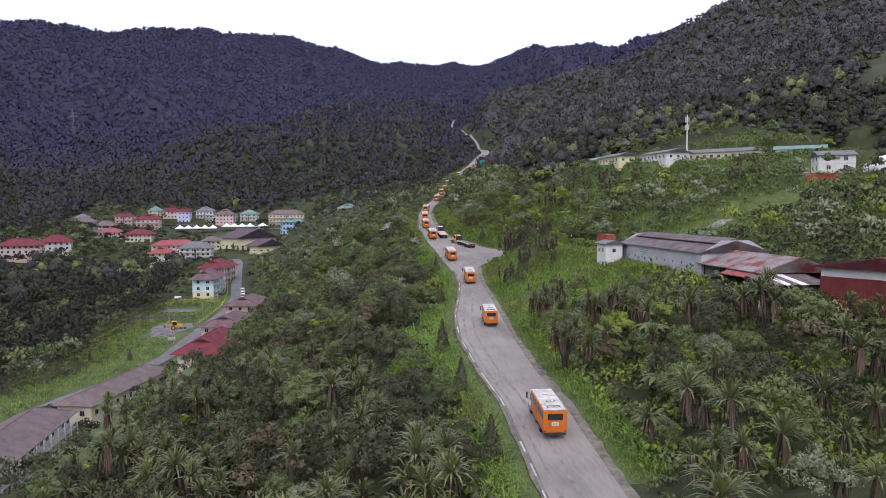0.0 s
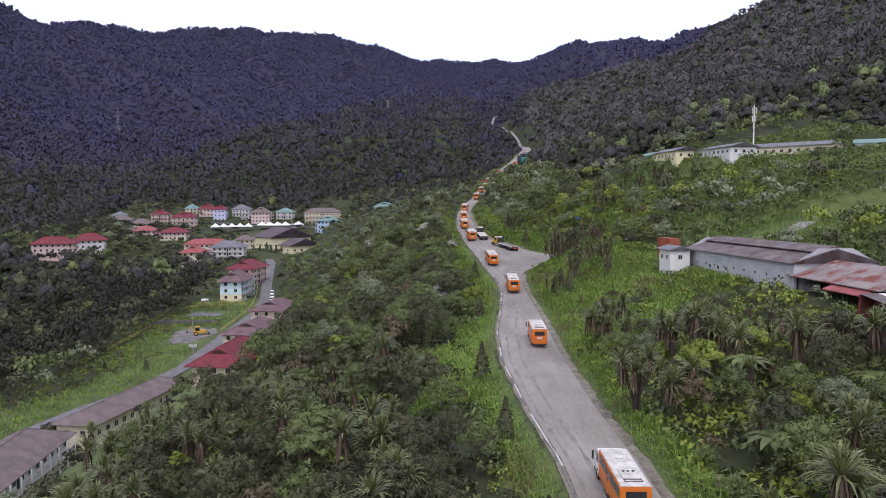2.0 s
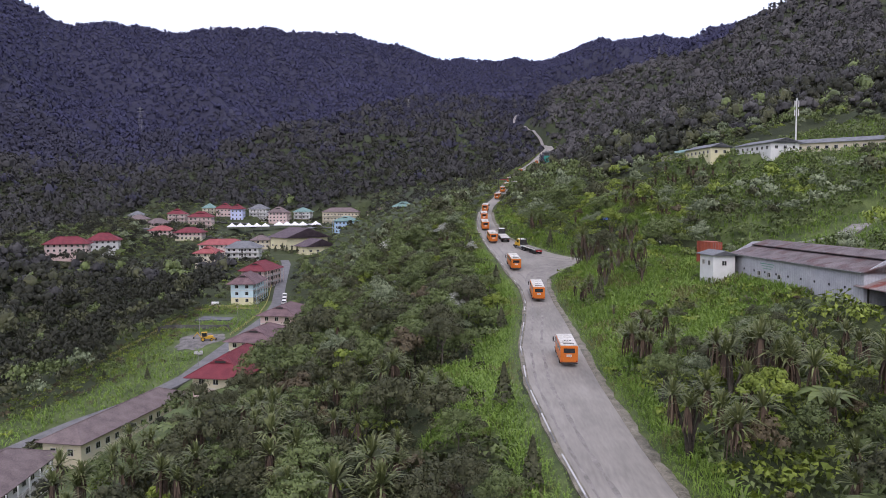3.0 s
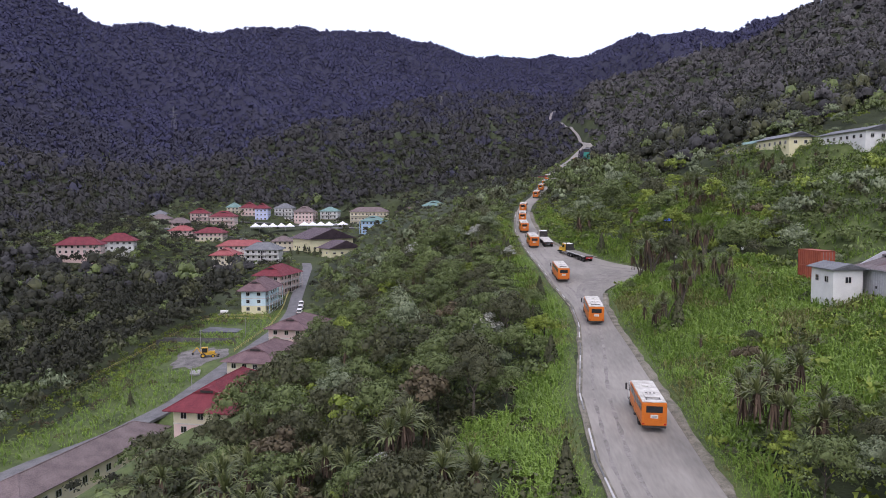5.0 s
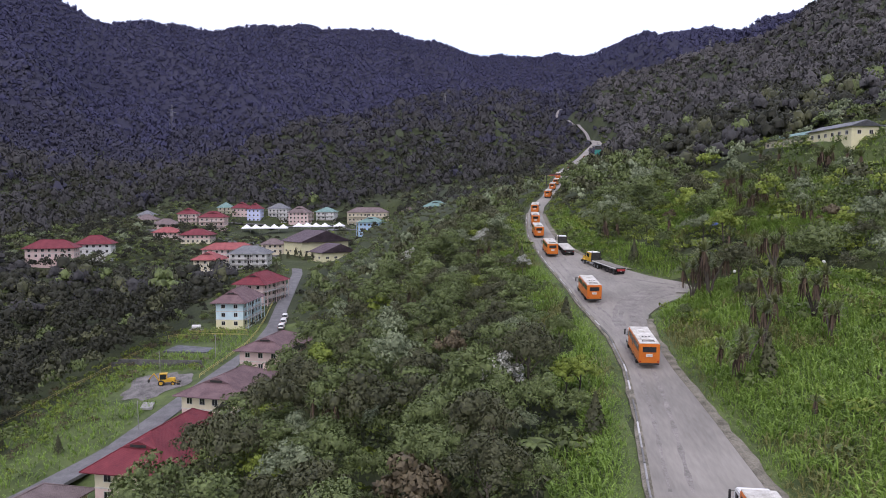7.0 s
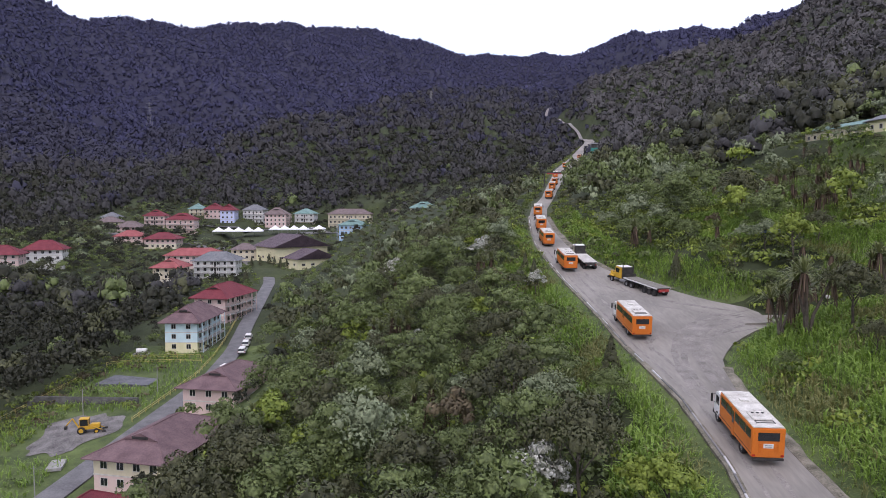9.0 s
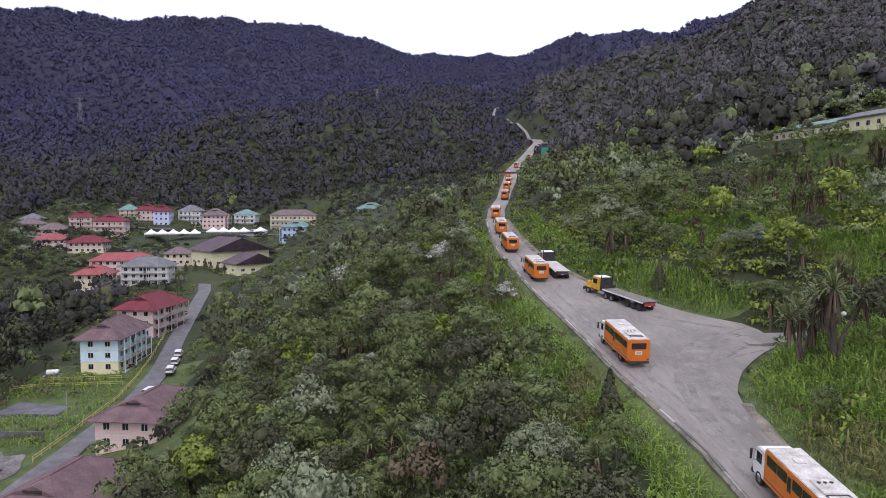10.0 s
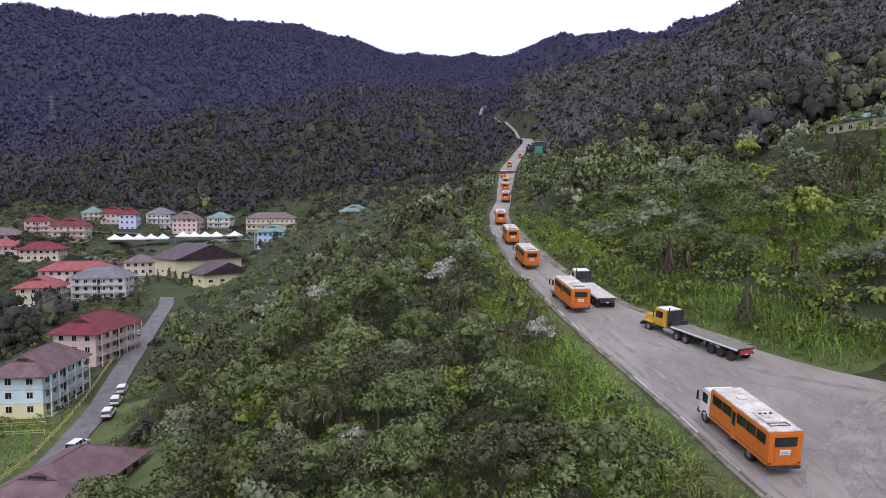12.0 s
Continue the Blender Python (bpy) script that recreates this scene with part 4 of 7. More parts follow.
def build_loader():
    """A small yellow backhoe loader."""
    m = thing("backhoe_loader", pose(0, 0, 0), "yellow backhoe loader standing on the gravel yard", "loader")
    part("body", boxed(-0.7, 0.7, 0.3, 3.4, 0.8, 1.5, 0.08), YELLOW, m)
    part("bonnet", boxed(-0.55, 0.55, 2.4, 4.0, 1.0, 1.75, 0.1), YELLOW, m)
    cab = part("cab", boxed(-0.68, 0.68, 0.6, 2.1, 1.5, 2.75, 0.05), GLASS, m)
    part("cab_roof", boxed(-0.78, 0.78, 0.5, 2.2, 2.72, 2.86, 0.04), YELLOW, cab)
    for x in (-0.69, 0.69):
        for y in (0.6, 2.1):
            part("post", boxed(x - 0.05, x + 0.05, y - 0.05, y + 0.05, 1.4, 2.8), YELLOW, cab)
        part("lift_arm", rodded((x * 1.1, 2.6, 1.5), (x * 1.1, 4.6, 0.6), 0.1), YELLOW, m)
        wheel(m, x * 1.25, 0.9, 0.7, 0.42, YELLOW)
        wheel(m, x * 1.15, 3.5, 0.48, 0.35, YELLOW)
    bm = boxed(-1.1, 1.1, 4.5, 5.2, 0.12, 0.2)
    box(bm, -1.1, 1.1, 4.45, 4.53, 0.12, 0.85)
    for x in (-1.1, 1.06):
        box(bm, x, x + 0.04, 4.5, 5.15, 0.14, 0.6)
    part("bucket", bm, STEEL_DARK, m)
    part("boom", rodded((0, 0.3, 1.2), (0, -0.7, 2.9), 0.14), YELLOW, m)
    part("dipper", rodded((0, -0.7, 2.9), (0, -1.8, 1.6), 0.11), YELLOW, m)
    part("digging_bucket", boxed(-0.35, 0.35, -2.1, -1.6, 0.9, 1.6, 0.1), STEEL_DARK, m)
    return m


def on_road(x, y, step=4.0):
    """The pose of a vehicle whose tail stands at x, y, along the mountain road and its climb."""
    mid = lambda s: 0.5 * (road_left(s) + road_right(s))
    turn = -math.degrees(math.atan2(mid(y + 9) - mid(y), 9.0)) if y < 190 or y > 255 else -math.degrees(math.atan2(road_left(y + 9) - road_left(y), 9.0))
    rise = math.degrees(math.atan2(road_z(y + 9) - road_z(y), 9.0))
    return pose(x, y, float(road_z(y)) + 0.10, rise, 0, turn)


bus = build_bus()
bus.matrix_world = on_road(15.0, 71)
for x, y in ((15.0, 130), (14.8, 174), (12.2, 208), (7.6, 249), (5.6, 276), (5.5, 300), (6.2, 328), (13.2, 379), (17.3, 415), (20.5, 440), (24.5, 484), (38, 572), (63, 706)):
    copy_thing(bus, on_road(x, y))
lorry = build_flatbed(YELLOW, DECK, RED_PAINT, "yellow bonneted lorry with an empty flat-bed trailer parked on the shoulder")
lorry.matrix_world = pose(20.2, 230.6, 0.80, 5.8, 0, 24)
lorry = build_flatbed(surface("beige_paint", (0.34, 0.31, 0.22), (0.46, 0.42, 0.32), 1.0, 0.5, 0.04), DECK_PALE, STEEL_DARK,
                      "beige lorry with an empty pale flat-bed trailer parked on the shoulder")
lorry.matrix_world = pose(11.6, 251.2, 3.18, 6.4, 0, 5.5)
car = build_car(WHITE_PAINT, "white off-road estate car parked beside the lane")
car.matrix_world = pose(-71.8, 290, -23.15, 2, 0, 12)
for x, y, turn in ((-73.6, 297.5, 14), (-75.4, 304.5, 15), (-91.5, 353, 70), (-93.5, 357, 75), (-71.2, 276, -3), (-124, 556, 60), (-118, 548, 62), (-112, 542, 64), (-205, 498, 20)):
    z = float(land(x, y))
    copy_thing(car, pose(x, y, z + 0.12, 2, 0, turn))
loader = build_loader()
loader.matrix_world = pose(-84.5, 240, float(land(-84.5, 240)) + 0.05, 0, 0, -70)

# ---- houses ----
def plaster(name, c):
    return surface(name, tuple(0.80 * k for k in c), c, 1.6, 0.85, 0.08, spread=(0.25, 0.6))


WHITE_WALL, PINK_WALL, CREAM_WALL = plaster("white_render", (0.66, 0.66, 0.62)), plaster("pink_render", (0.62, 0.47, 0.42)), plaster("cream_render", (0.62, 0.56, 0.40))
AQUA_WALL, YELLOW_WALL, BLUE_WALL = plaster("aqua_render", (0.52, 0.66, 0.68)), plaster("pale_yellow_render", (0.66, 0.62, 0.38)), plaster("blue_render", (0.36, 0.52, 0.68))
LILAC_WALL, TIMBER = plaster("lilac_render", (0.50, 0.55, 0.74)), surface("painted_trim", (0.40, 0.38, 0.34), (0.62, 0.60, 0.54), 0.8, 0.7, 0.1)
RED_ROOF = corrugated("red_roofing", (0.115, 0.022, 0.030), (0.20, 0.042, 0.050))
PINK_ROOF = corrugated("faded_red_roofing", (0.22, 0.060, 0.060), (0.33, 0.105, 0.10))
MAUVE_ROOF = corrugated("mauve_roofing", (0.095, 0.058, 0.062), (0.19, 0.125, 0.125))
GREY_ROOF = corrugated("grey_roofing", (0.10, 0.105, 0.11), (0.20, 0.205, 0.21))
BROWN_ROOF = corrugated("brown_roofing", (0.105, 0.080, 0.076), (0.20, 0.155, 0.148))
TEAL_ROOF = corrugated("teal_roofing", (0.10, 0.18, 0.16), (0.20, 0.30, 0.27))
PURPLE_ROOF = corrugated("dark_purple_roofing", (0.065, 0.045, 0.055), (0.125, 0.095, 0.105))
RUSTY_ROOF = corrugated("rusted_roofing", (0.16, 0.125, 0.115), (0.30, 0.26, 0.24), rust=(0.17, 0.05, 0.035))
CONCRETE = surface("concrete", (0.20, 0.195, 0.18), (0.36, 0.35, 0.325), 1.2, 0.9, 0.25)


def roof_solid(w, d, h, rise, over, gable=False, thick=0.14, ridge=None, deep=None):
    """A hipped or gabled roof over a plan w by d: faces, and metres along the eaves for the ribs."""
    a, b = w / 2 + over, d / 2 + over
    deep = d >= w if deep is None else deep
    k = (0.0 if gable else min(a, b) * 0.98)
    if ridge is not None:
        k = ridge
    ends = ((0, -b + k), (0, b - k)) if deep else ((-a + k, 0), (a - k, 0))
    v = [(-a, -b, h), (a, -b, h), (a, b, h), (-a, b, h), (*ends[0], h + rise), (*ends[1], h + rise)]
    v += [(x, y, z - thick) for x, y, z in v]
    top = [(0, 1, 4), (1, 2, 5, 4), (2, 3, 5), (3, 0, 4, 5)] if deep else [(0, 1, 5, 4), (1, 2, 5), (2, 3, 4, 5), (3, 0, 4)]
    under = [tuple(i + 6 for i in f[::-1]) for f in top]
    rim = [(i, i + 6, (i + 1) % 4 + 6, (i + 1) % 4) for i in range(4)]
    faces = top + under + rim
    uv = []
    for n, f in enumerate(faces):
        along_x = (n % 4) in (0, 2)
        for i in f:
            uv.append((v[i][0] if along_x else v[i][1], v[i][2]))
    return v, faces, uv


PANES, BUILT = {}, []


def window(parent, m, w=1.1, h=1.2):
    """A window set into a wall: frame and a dark pane."""
    key = (round(w, 2), round(h, 2))
    if key not in PANES:
        # one connected lattice of bars round two lights
        bm = bmesh.new()
        xs, zs = (-w / 2 - 0.07, -w / 2, -0.025, 0.025, w / 2, w / 2 + 0.07), (-0.10, 0, h, h + 0.07)
        solid = {(i, k) for i in range(5) for k in range(3) if i in (0, 2, 4) or k != 1}
        corner = {(i, k, s): bm.verts.new((xs[i], -0.06 if s else 0.03, zs[k])) for i in range(6) for k in range(4) for s in (0, 1)}
        for i, k in solid:
            for s in (0, 1):
                bm.faces.new([corner[q] for q in ((i, k, s), (i + 1, k, s), (i + 1, k + 1, s), (i, k + 1, s))])
            for (di, dk), (a, b) in (((-1, 0), ((i, k), (i, k + 1))), ((1, 0), ((i + 1, k), (i + 1, k + 1))), ((0, -1), ((i, k), (i + 1, k))), ((0, 1), ((i, k + 1), (i + 1, k + 1)))):
                if (i + di, k + dk) not in solid:
                    bm.faces.new([corner[q] for q in ((*a, 0), (*b, 0), (*b, 1), (*a, 1))])
        bmesh.ops.recalc_face_normals(bm, faces=bm.faces)
        frame_me, pane_me = bpy.data.meshes.new("window"), bpy.data.meshes.new("pane")
        bm.to_mesh(frame_me)
        bm.free()
        frame_me.materials.append(TIMBER)
        bm = boxed(-w / 2, w / 2, -0.025, 0.0, 0, h)
        bm.to_mesh(pane_me)
        bm.free()
        pane_me.materials.append(GLASS)
        PANES[key] = frame_me, pane_me
    ob = hang("window", PANES[key][0], parent)
    ob.matrix_local = m
    hang("pane", PANES[key][1], ob)
    return ob


def sides(w, d):
    """The four walls of a plan: length and the pose that stands at a wall's middle, facing out."""
    return {"s": (w, pose(0, -d / 2, 0)), "e": (d, pose(w / 2, 0, 0, 0, 0, 90)), "n": (w, pose(0, d / 2, 0, 0, 0, 180)), "w": (d, pose(-w / 2, 0, 0, 0, 0, -90))}


def house(x, y, z, turn, w, d, storeys, walls, roof, label, rise=2.2, over=0.9, storey=2.65, gable=False, balcony="", gap=2.6, base=None, category="house", name="house",
          faces="sew", size=(1.1, 1.15), gablet=False, deep=2.5, ridge=None, group="village houses", lengthwise=None):
    """A rendered house: a wall part for each storey, a roof with eaves, windows, and balconies along the named sides."""
    t = thing(name, pose(x, y, z, 0, 0, turn), label, category, group)
    h = storeys * storey
    BUILT.append((x, y, 0.5 * math.hypot(w, d)))
    lengthwise = d >= w if lengthwise is None else lengthwise
    wall = None
    for k in range(storeys):
        finish = walls[min(k, len(walls) - 1)]
        wall = part("wall", boxed(-w / 2, w / 2, -d / 2, d / 2, k * storey - (deep if k == 0 else 0), (k + 1) * storey - 0.004 * (k + 1)), finish, t)
        if k:
            part("string_course", boxed(-w / 2 - 0.05, w / 2 + 0.05, -d / 2 - 0.05, d / 2 + 0.05, k * storey - 0.16, k * storey + 0.06), TIMBER, t)
    v, f, uv = roof_solid(w, d, h, rise, over, gable, ridge=ridge, deep=lengthwise)
    top = hang("roof", mesh_of("roof", v, f, roof, uv=uv), t)
    if gable:
        bm = bmesh.new()
        if lengthwise:
            for y0 in (-d / 2, d / 2 - 0.2):
                p = [[bm.verts.new((px, y0 + e, pz)) for px, pz in ((-w / 2, h), (w / 2, h), (0, h + rise * 0.93))] for e in (0, 0.2)]
                bm.faces.new(p[0]), bm.faces.new(p[1][::-1])
                for i in range(3):
                    bm.faces.new((p[0][i], p[1][i], p[1][(i + 1) % 3], p[0][(i + 1) % 3]))
        else:
            for x0 in (-w / 2, w / 2 - 0.2):
                p = [[bm.verts.new((x0 + e, py, pz)) for py, pz in ((-d / 2, h), (d / 2, h), (0, h + rise * 0.93))] for e in (0, 0.2)]
                bm.faces.new(p[0]), bm.faces.new(p[1][::-1])
                for i in range(3):
                    bm.faces.new((p[0][i], p[1][i], p[1][(i + 1) % 3], p[0][(i + 1) % 3]))
        bmesh.ops.recalc_face_normals(bm, faces=bm.faces)
        part("gable", bm, walls[-1], t)
    else:
        bm = bmesh.new()
        a, b = v[4], v[5]
        rod(bm, a, b, 0.12, sides=6)
        for i, e in ((0, a), (1, a if lengthwise else b), (2, b), (3, b if lengthwise else a)):
            rod(bm, v[i], e, 0.10, sides=6)
        part("ridge_cap", bm, roof, top)
    if gablet:
        bm = bmesh.new()
        yb, zt = -d / 2 - over + 0.25 * (v[4][1] + d / 2 + over), h + rise
        q = 0.62
        y1, z1 = -d / 2 - over + q * (v[4][1] + d / 2 + over), h + rise * q
        half = (w / 2 + over) * (1 - q) * 1.1
        tri = [bm.verts.new(p) for p in ((-half, y1 - 0.35, z1 - 0.05), (half, y1 - 0.35, z1 - 0.05), (0, y1 - 0.35, z1 + 1.05), (0, v[4][1] + 1.0, z1 + 1.05))]
        for i in ((0, 1, 2), (0, 2, 3), (1, 3, 2), (0, 3, 1)):
            bm.faces.new([tri[n] for n in i])
        bmesh.ops.recalc_face_normals(bm, faces=bm.faces)
        part("gablet", bm, roof, top)
        part("gablet_vent", boxed(-half * 0.45, half * 0.45, y1 - 0.40, y1 - 0.34, z1 + 0.08, z1 + 0.5), RUBBER, top)
    for side, (length, m) in sides(w, d).items():
        if side not in faces:
            continue
        n = max(1, int((length - 1.0) / gap))
        for k in range(storeys):
            for i in range(n):
                window(wall, m @ pose((i + 0.5 - n / 2) * (length - 0.8) / n, -0.02, k * storey + 0.95), *size)
        if side in balcony:
            for k in range(storeys):
                z0 = k * storey
                bm = boxed(-length / 2 + 0.3, length / 2 - 0.3, -1.45, 0.0, z0 - 0.14, z0 + 0.02)
                slab = part("balcony", bm, CONCRETE, t)
                slab.matrix_local = m
                bm = boxed(-length / 2 + 0.3, length / 2 - 0.3, -1.45, -1.40, z0 + 0.88, z0 + 0.95)
                for i in range(int(length / 0.45)):
                    xb = -length / 2 + 0.35 + i * (length - 0.7) / max(1, int(length / 0.45) - 1)
                    box(bm, xb - 0.02, xb + 0.02, -1.44, -1.40, z0, z0 + 0.9)
                part("rail", bm, TIMBER, slab)
                door = part("door", boxed(-0.45, 0.45, -0.05, 0.0, z0 + 0.03, z0 + 2.05), RUBBER, slab)
            posts = max(2, int(length / 3.4) + 1)
            for i in range(posts):
                xb = -length / 2 + 0.4 + i * (length - 0.8) / (posts - 1)
                p = part("post", boxed(xb - 0.09, xb + 0.09, -1.46, -1.28, -deep, h), walls[-1], t)
                p.matrix_local = m
    return t


# along the lane, below the mountain road
house(-89.4, 301.2, -23.2, 3, 8.6, 17.5, 3, (YELLOW_WALL, AQUA_WALL), MAUVE_ROOF, "aqua and yellow three-storey house with a mauve roof", 3.9, 1.35, balcony="e", gablet=True)
house(-94.5, 335.5, -21.4, -6, 10.5, 19, 3, (PINK_WALL,), RED_ROOF, "pink three-storey house with a dark red roof and balconies", 3.9, 1.3, balcony="e", gablet=True)
house(-55.6, 191.2, -28.4, -5, 11, 22.5, 2, (PINK_WALL, CREAM_WALL), RED_ROOF, "low house with a large dark red roof among trees", 4.2, 1.4, gablet=True, deep=4)
house(-59.5, 225, -27.6, -8, 12, 19, 2, (PINK_WALL, CREAM_WALL), MAUVE_ROOF, "two-storey house with a weathered mauve roof", 3.2, 1.2, gablet=True, deep=4)
house(-61.5, 257, -25.6, -6, 11, 18, 2, (PINK_WALL,), MAUVE_ROOF, "pink two-storey house with a weathered mauve roof", 2.9, 1.2, gablet=True, deep=4)
house(-72.3, 168.3, -31.5, -8, 8, 34, 1, (CREAM_WALL,), BROWN_ROOF, "long low building with a grey-brown roof", 2.2, 0.9, 3.4, deep=5)
house(-75.2, 126, -33.4, 7, 10, 38, 2, (CREAM_WALL, WHITE_WALL), BROWN_ROOF, "long two-storey building with a brown sheet roof", 3.0, 1.1, balcony="e", deep=6)
# the middle of the village, nearer rows first
house(-128.5, 412.5, -16.4, 8, 18, 11, 3, (WHITE_WALL,), GREY_ROOF, "white three-storey block with a grey roof and balconies", 3.6, balcony="s", deep=5, over=1.3)
house(-144.7, 402, -18.6, 4, 11.3, 12, 3, (CREAM_WALL,), PINK_ROOF, "cream house with a faded red roof", 3.8, deep=5, balcony="e", gablet=True, over=1.2)
house(-150, 438, -13.4, 12, 26, 11, 2, (PINK_WALL,), PINK_ROOF, "long pink house with a faded red roof", 3.2, deep=5)
house(-131, 452, -11.5, 12, 12, 10, 2, (CREAM_WALL,), BROWN_ROOF, "cream house with a weathered brown roof", 3.0, deep=5)
house(-189, 484, -8.0, 8, 17, 12, 2, (CREAM_WALL, PINK_WALL), RED_ROOF, "low pink house with a red roof", 3.4, deep=5, over=1.2)
house(-212, 492, -7.0, 12, 15, 11, 2, (PINK_WALL,), PINK_ROOF, "pink house with a faded red roof", 3.2, deep=5)
house(-202.3, 536, -2.4, 10, 16.5, 12, 3, (PINK_WALL,), RED_ROOF, "pink three-storey block with a red roof and balconies", 4.0, balcony="s", deep=5, storey=3.05, gablet=True)
house(-227, 551, 0.3, 14, 12.5, 12, 3, (CREAM_WALL, PINK_WALL), RED_ROOF, "cream and pink three-storey block with a red roof", 4.0, balcony="se", deep=5, storey=2.85, gablet=True)
house(-230, 525, -2.6, 10, 15, 11, 2, (PINK_WALL,), BROWN_ROOF, "low pink house with a weathered red-brown roof", 3.8, deep=5, storey=2.4)
house(-252, 540, 0.0, 14, 14, 11, 2, (CREAM_WALL,), BROWN_ROOF, "cream house with a brown roof", 3.4, deep=5, storey=2.5)
house(-266, 566, 2.6, 10, 11, 10, 2, (WHITE_WALL,), GREY_ROOF, "white house with a grey roof among trees", 3.4, deep=5, storey=2.5)
house(-219, 596, 5.2, 10, 10, 12, 3, (CREAM_WALL,), TEAL_ROOF, "cream three-storey block with a teal roof", 4.0, deep=5, storey=2.6, balcony="s")
house(-203, 588, 3.2, 8, 12, 12, 3, (PINK_WALL,), RED_ROOF, "pink three-storey house with a red roof", 4.6, deep=5, storey=3.2, gablet=True)
house(-189, 578, 2.8, 8, 9.5, 12, 3, (LILAC_WALL,), RED_ROOF, "lilac three-storey house with a red roof", 4.2, deep=5, storey=3.15, gablet=True)
house(-176, 593, 3.0, 4, 14, 12, 3, (WHITE_WALL,), GREY_ROOF, "white three-storey block with a grey roof", 4.0, balcony="s", deep=5, storey=3.1)
house(-156.2, 581, 1.4, 4, 14.5, 12, 3, (PINK_WALL,), BROWN_ROOF, "pink three-storey block with a brown roof", 4.6, deep=5, storey=2.7, balcony="e", gablet=True)
house(-139, 592, 1.2, 2, 13.5, 12, 3, (CREAM_WALL, WHITE_WALL), TEAL_ROOF, "white three-storey block with a teal roof and balconies", 3.5, balcony="s", deep=5, storey=2.9)
house(-106.3, 586, -0.6, 4, 29, 12, 3, (CREAM_WALL,), BROWN_ROOF, "long cream three-storey block with a faded brown roof", 3.6, balcony="s", deep=5, storey=3.4)
house(-87, 505.5, -4.3, -10, 14, 11, 3, (BLUE_WALL,), TEAL_ROOF, "sky-blue house with a grey-teal roof", 3.2, deep=5, storey=2.9, gablet=True, balcony="w")
house(-70.5, 546, 5.0, -18, 13.5, 10, 2, (CREAM_WALL,), BROWN_ROOF, "cream house with a brown roof above the trees", 3.2, deep=7, storey=2.5)
house(-47.4, 510, 9.0, -14, 13.5, 10, 2, (CREAM_WALL,), TEAL_ROOF, "house with a pale teal roof above the trees", 3.6, deep=7, storey=2.5, gablet=True)
house(-223, 400, -10.6, 20, 21, 11, 2, (PINK_WALL,), RED_ROOF, "long red-roofed pink house among trees", 3.9, deep=6, storey=2.5, over=1.2)
house(-214, 421, -10.0, 20, 16, 11, 2, (WHITE_WALL,), RED_ROOF, "red-roofed white house among trees", 4.2, deep=6, over=1.2)

# ---- hall, marquees, sheds, quarters ----
house(-105.5, 446, -10.4, 42, 27, 22, 1, (YELLOW_WALL,), PURPLE_ROOF, "yellow assembly hall with a dark purple gabled roof", 5.7, 1.4, 6.4, gable=True, faces="sw", gap=4.5, size=(1.6, 0.9), name="hall", category="hall", lengthwise=True, deep=4, group="")
house(-90.5, 425.5, -12.2, 42, 19, 13, 1, (YELLOW_WALL,), PURPLE_ROOF, "lower yellow front of the hall with a dark purple roof", 4.2, 1.0, 3.9, gable=True, faces="sw", gap=4.5, size=(1.6, 0.9), name="hall", category="hall", lengthwise=True, deep=4, group="")
CANVAS = surface("white_canvas", (0.66, 0.66, 0.65), (0.82, 0.82, 0.82), 2.0, 0.6, 0.05)


def marquee(x, y, z, turn, bays, wide=9.0):
    t = thing("marquee", pose(x, y, z, 0, 0, turn), "long white marquee with peaked canvas roof", "tent", "marquees on the square")
    for k in range(bays):
        x0 = k * 6.0
        bm = bmesh.new()
        rim = [bm.verts.new((x0 + a, b, 3.2)) for a, b in ((0, 0), (3, -0.15), (6, 0), (6, wide / 2), (6, wide), (3, wide + 0.15), (0, wide), (0, wide / 2))]
        low = [bm.verts.new((v.co.x, v.co.y, 2.6)) for v in rim]
        mid_ = [bm.verts.new((x0 + 3 + (v.co.x - x0 - 3) * 0.45, wide / 2 + (v.co.y - wide / 2) * 0.45, 4.3)) for v in rim]
        tip = bm.verts.new((x0 + 3, wide / 2, 5.6))
        for i in range(8):
            j = (i + 1) % 8
            bm.faces.new((low[i], low[j], rim[j], rim[i])), bm.faces.new((rim[i], rim[j], mid_[j], mid_[i])), bm.faces.new((mid_[i], mid_[j], tip))
        part("canopy", bm, CANVAS, t)
        for px, py in ((x0 + 0.1, 0.1), (x0 + 0.1, wide - 0.1)):
            part("pole", rodded((px, py, -1.5), (px, py, 3.2), 0.06, sides=6), STEEL_GREY, t)
    return t


marquee(-180, 528, -3.4, 14, 5)
marquee(-149, 541, -2.6, 4, 4)
marquee(-122, 545, -2.4, -2, 1)

SHED_WALL = corrugated("grey_sheeting", (0.33, 0.335, 0.345), (0.47, 0.475, 0.485), 0.5, 0.6, 0.1)
RED_SHEET = corrugated("red_sheeting", (0.12, 0.025, 0.022), (0.19, 0.045, 0.038), 0.4)
DARK_ROOF = corrugated("dark_shed_roofing", (0.075, 0.058, 0.058), (0.19, 0.16, 0.155), rust=(0.10, 0.06, 0.055))
MAROON = corrugated("maroon_roofing", (0.11, 0.03, 0.035), (0.18, 0.055, 0.06))


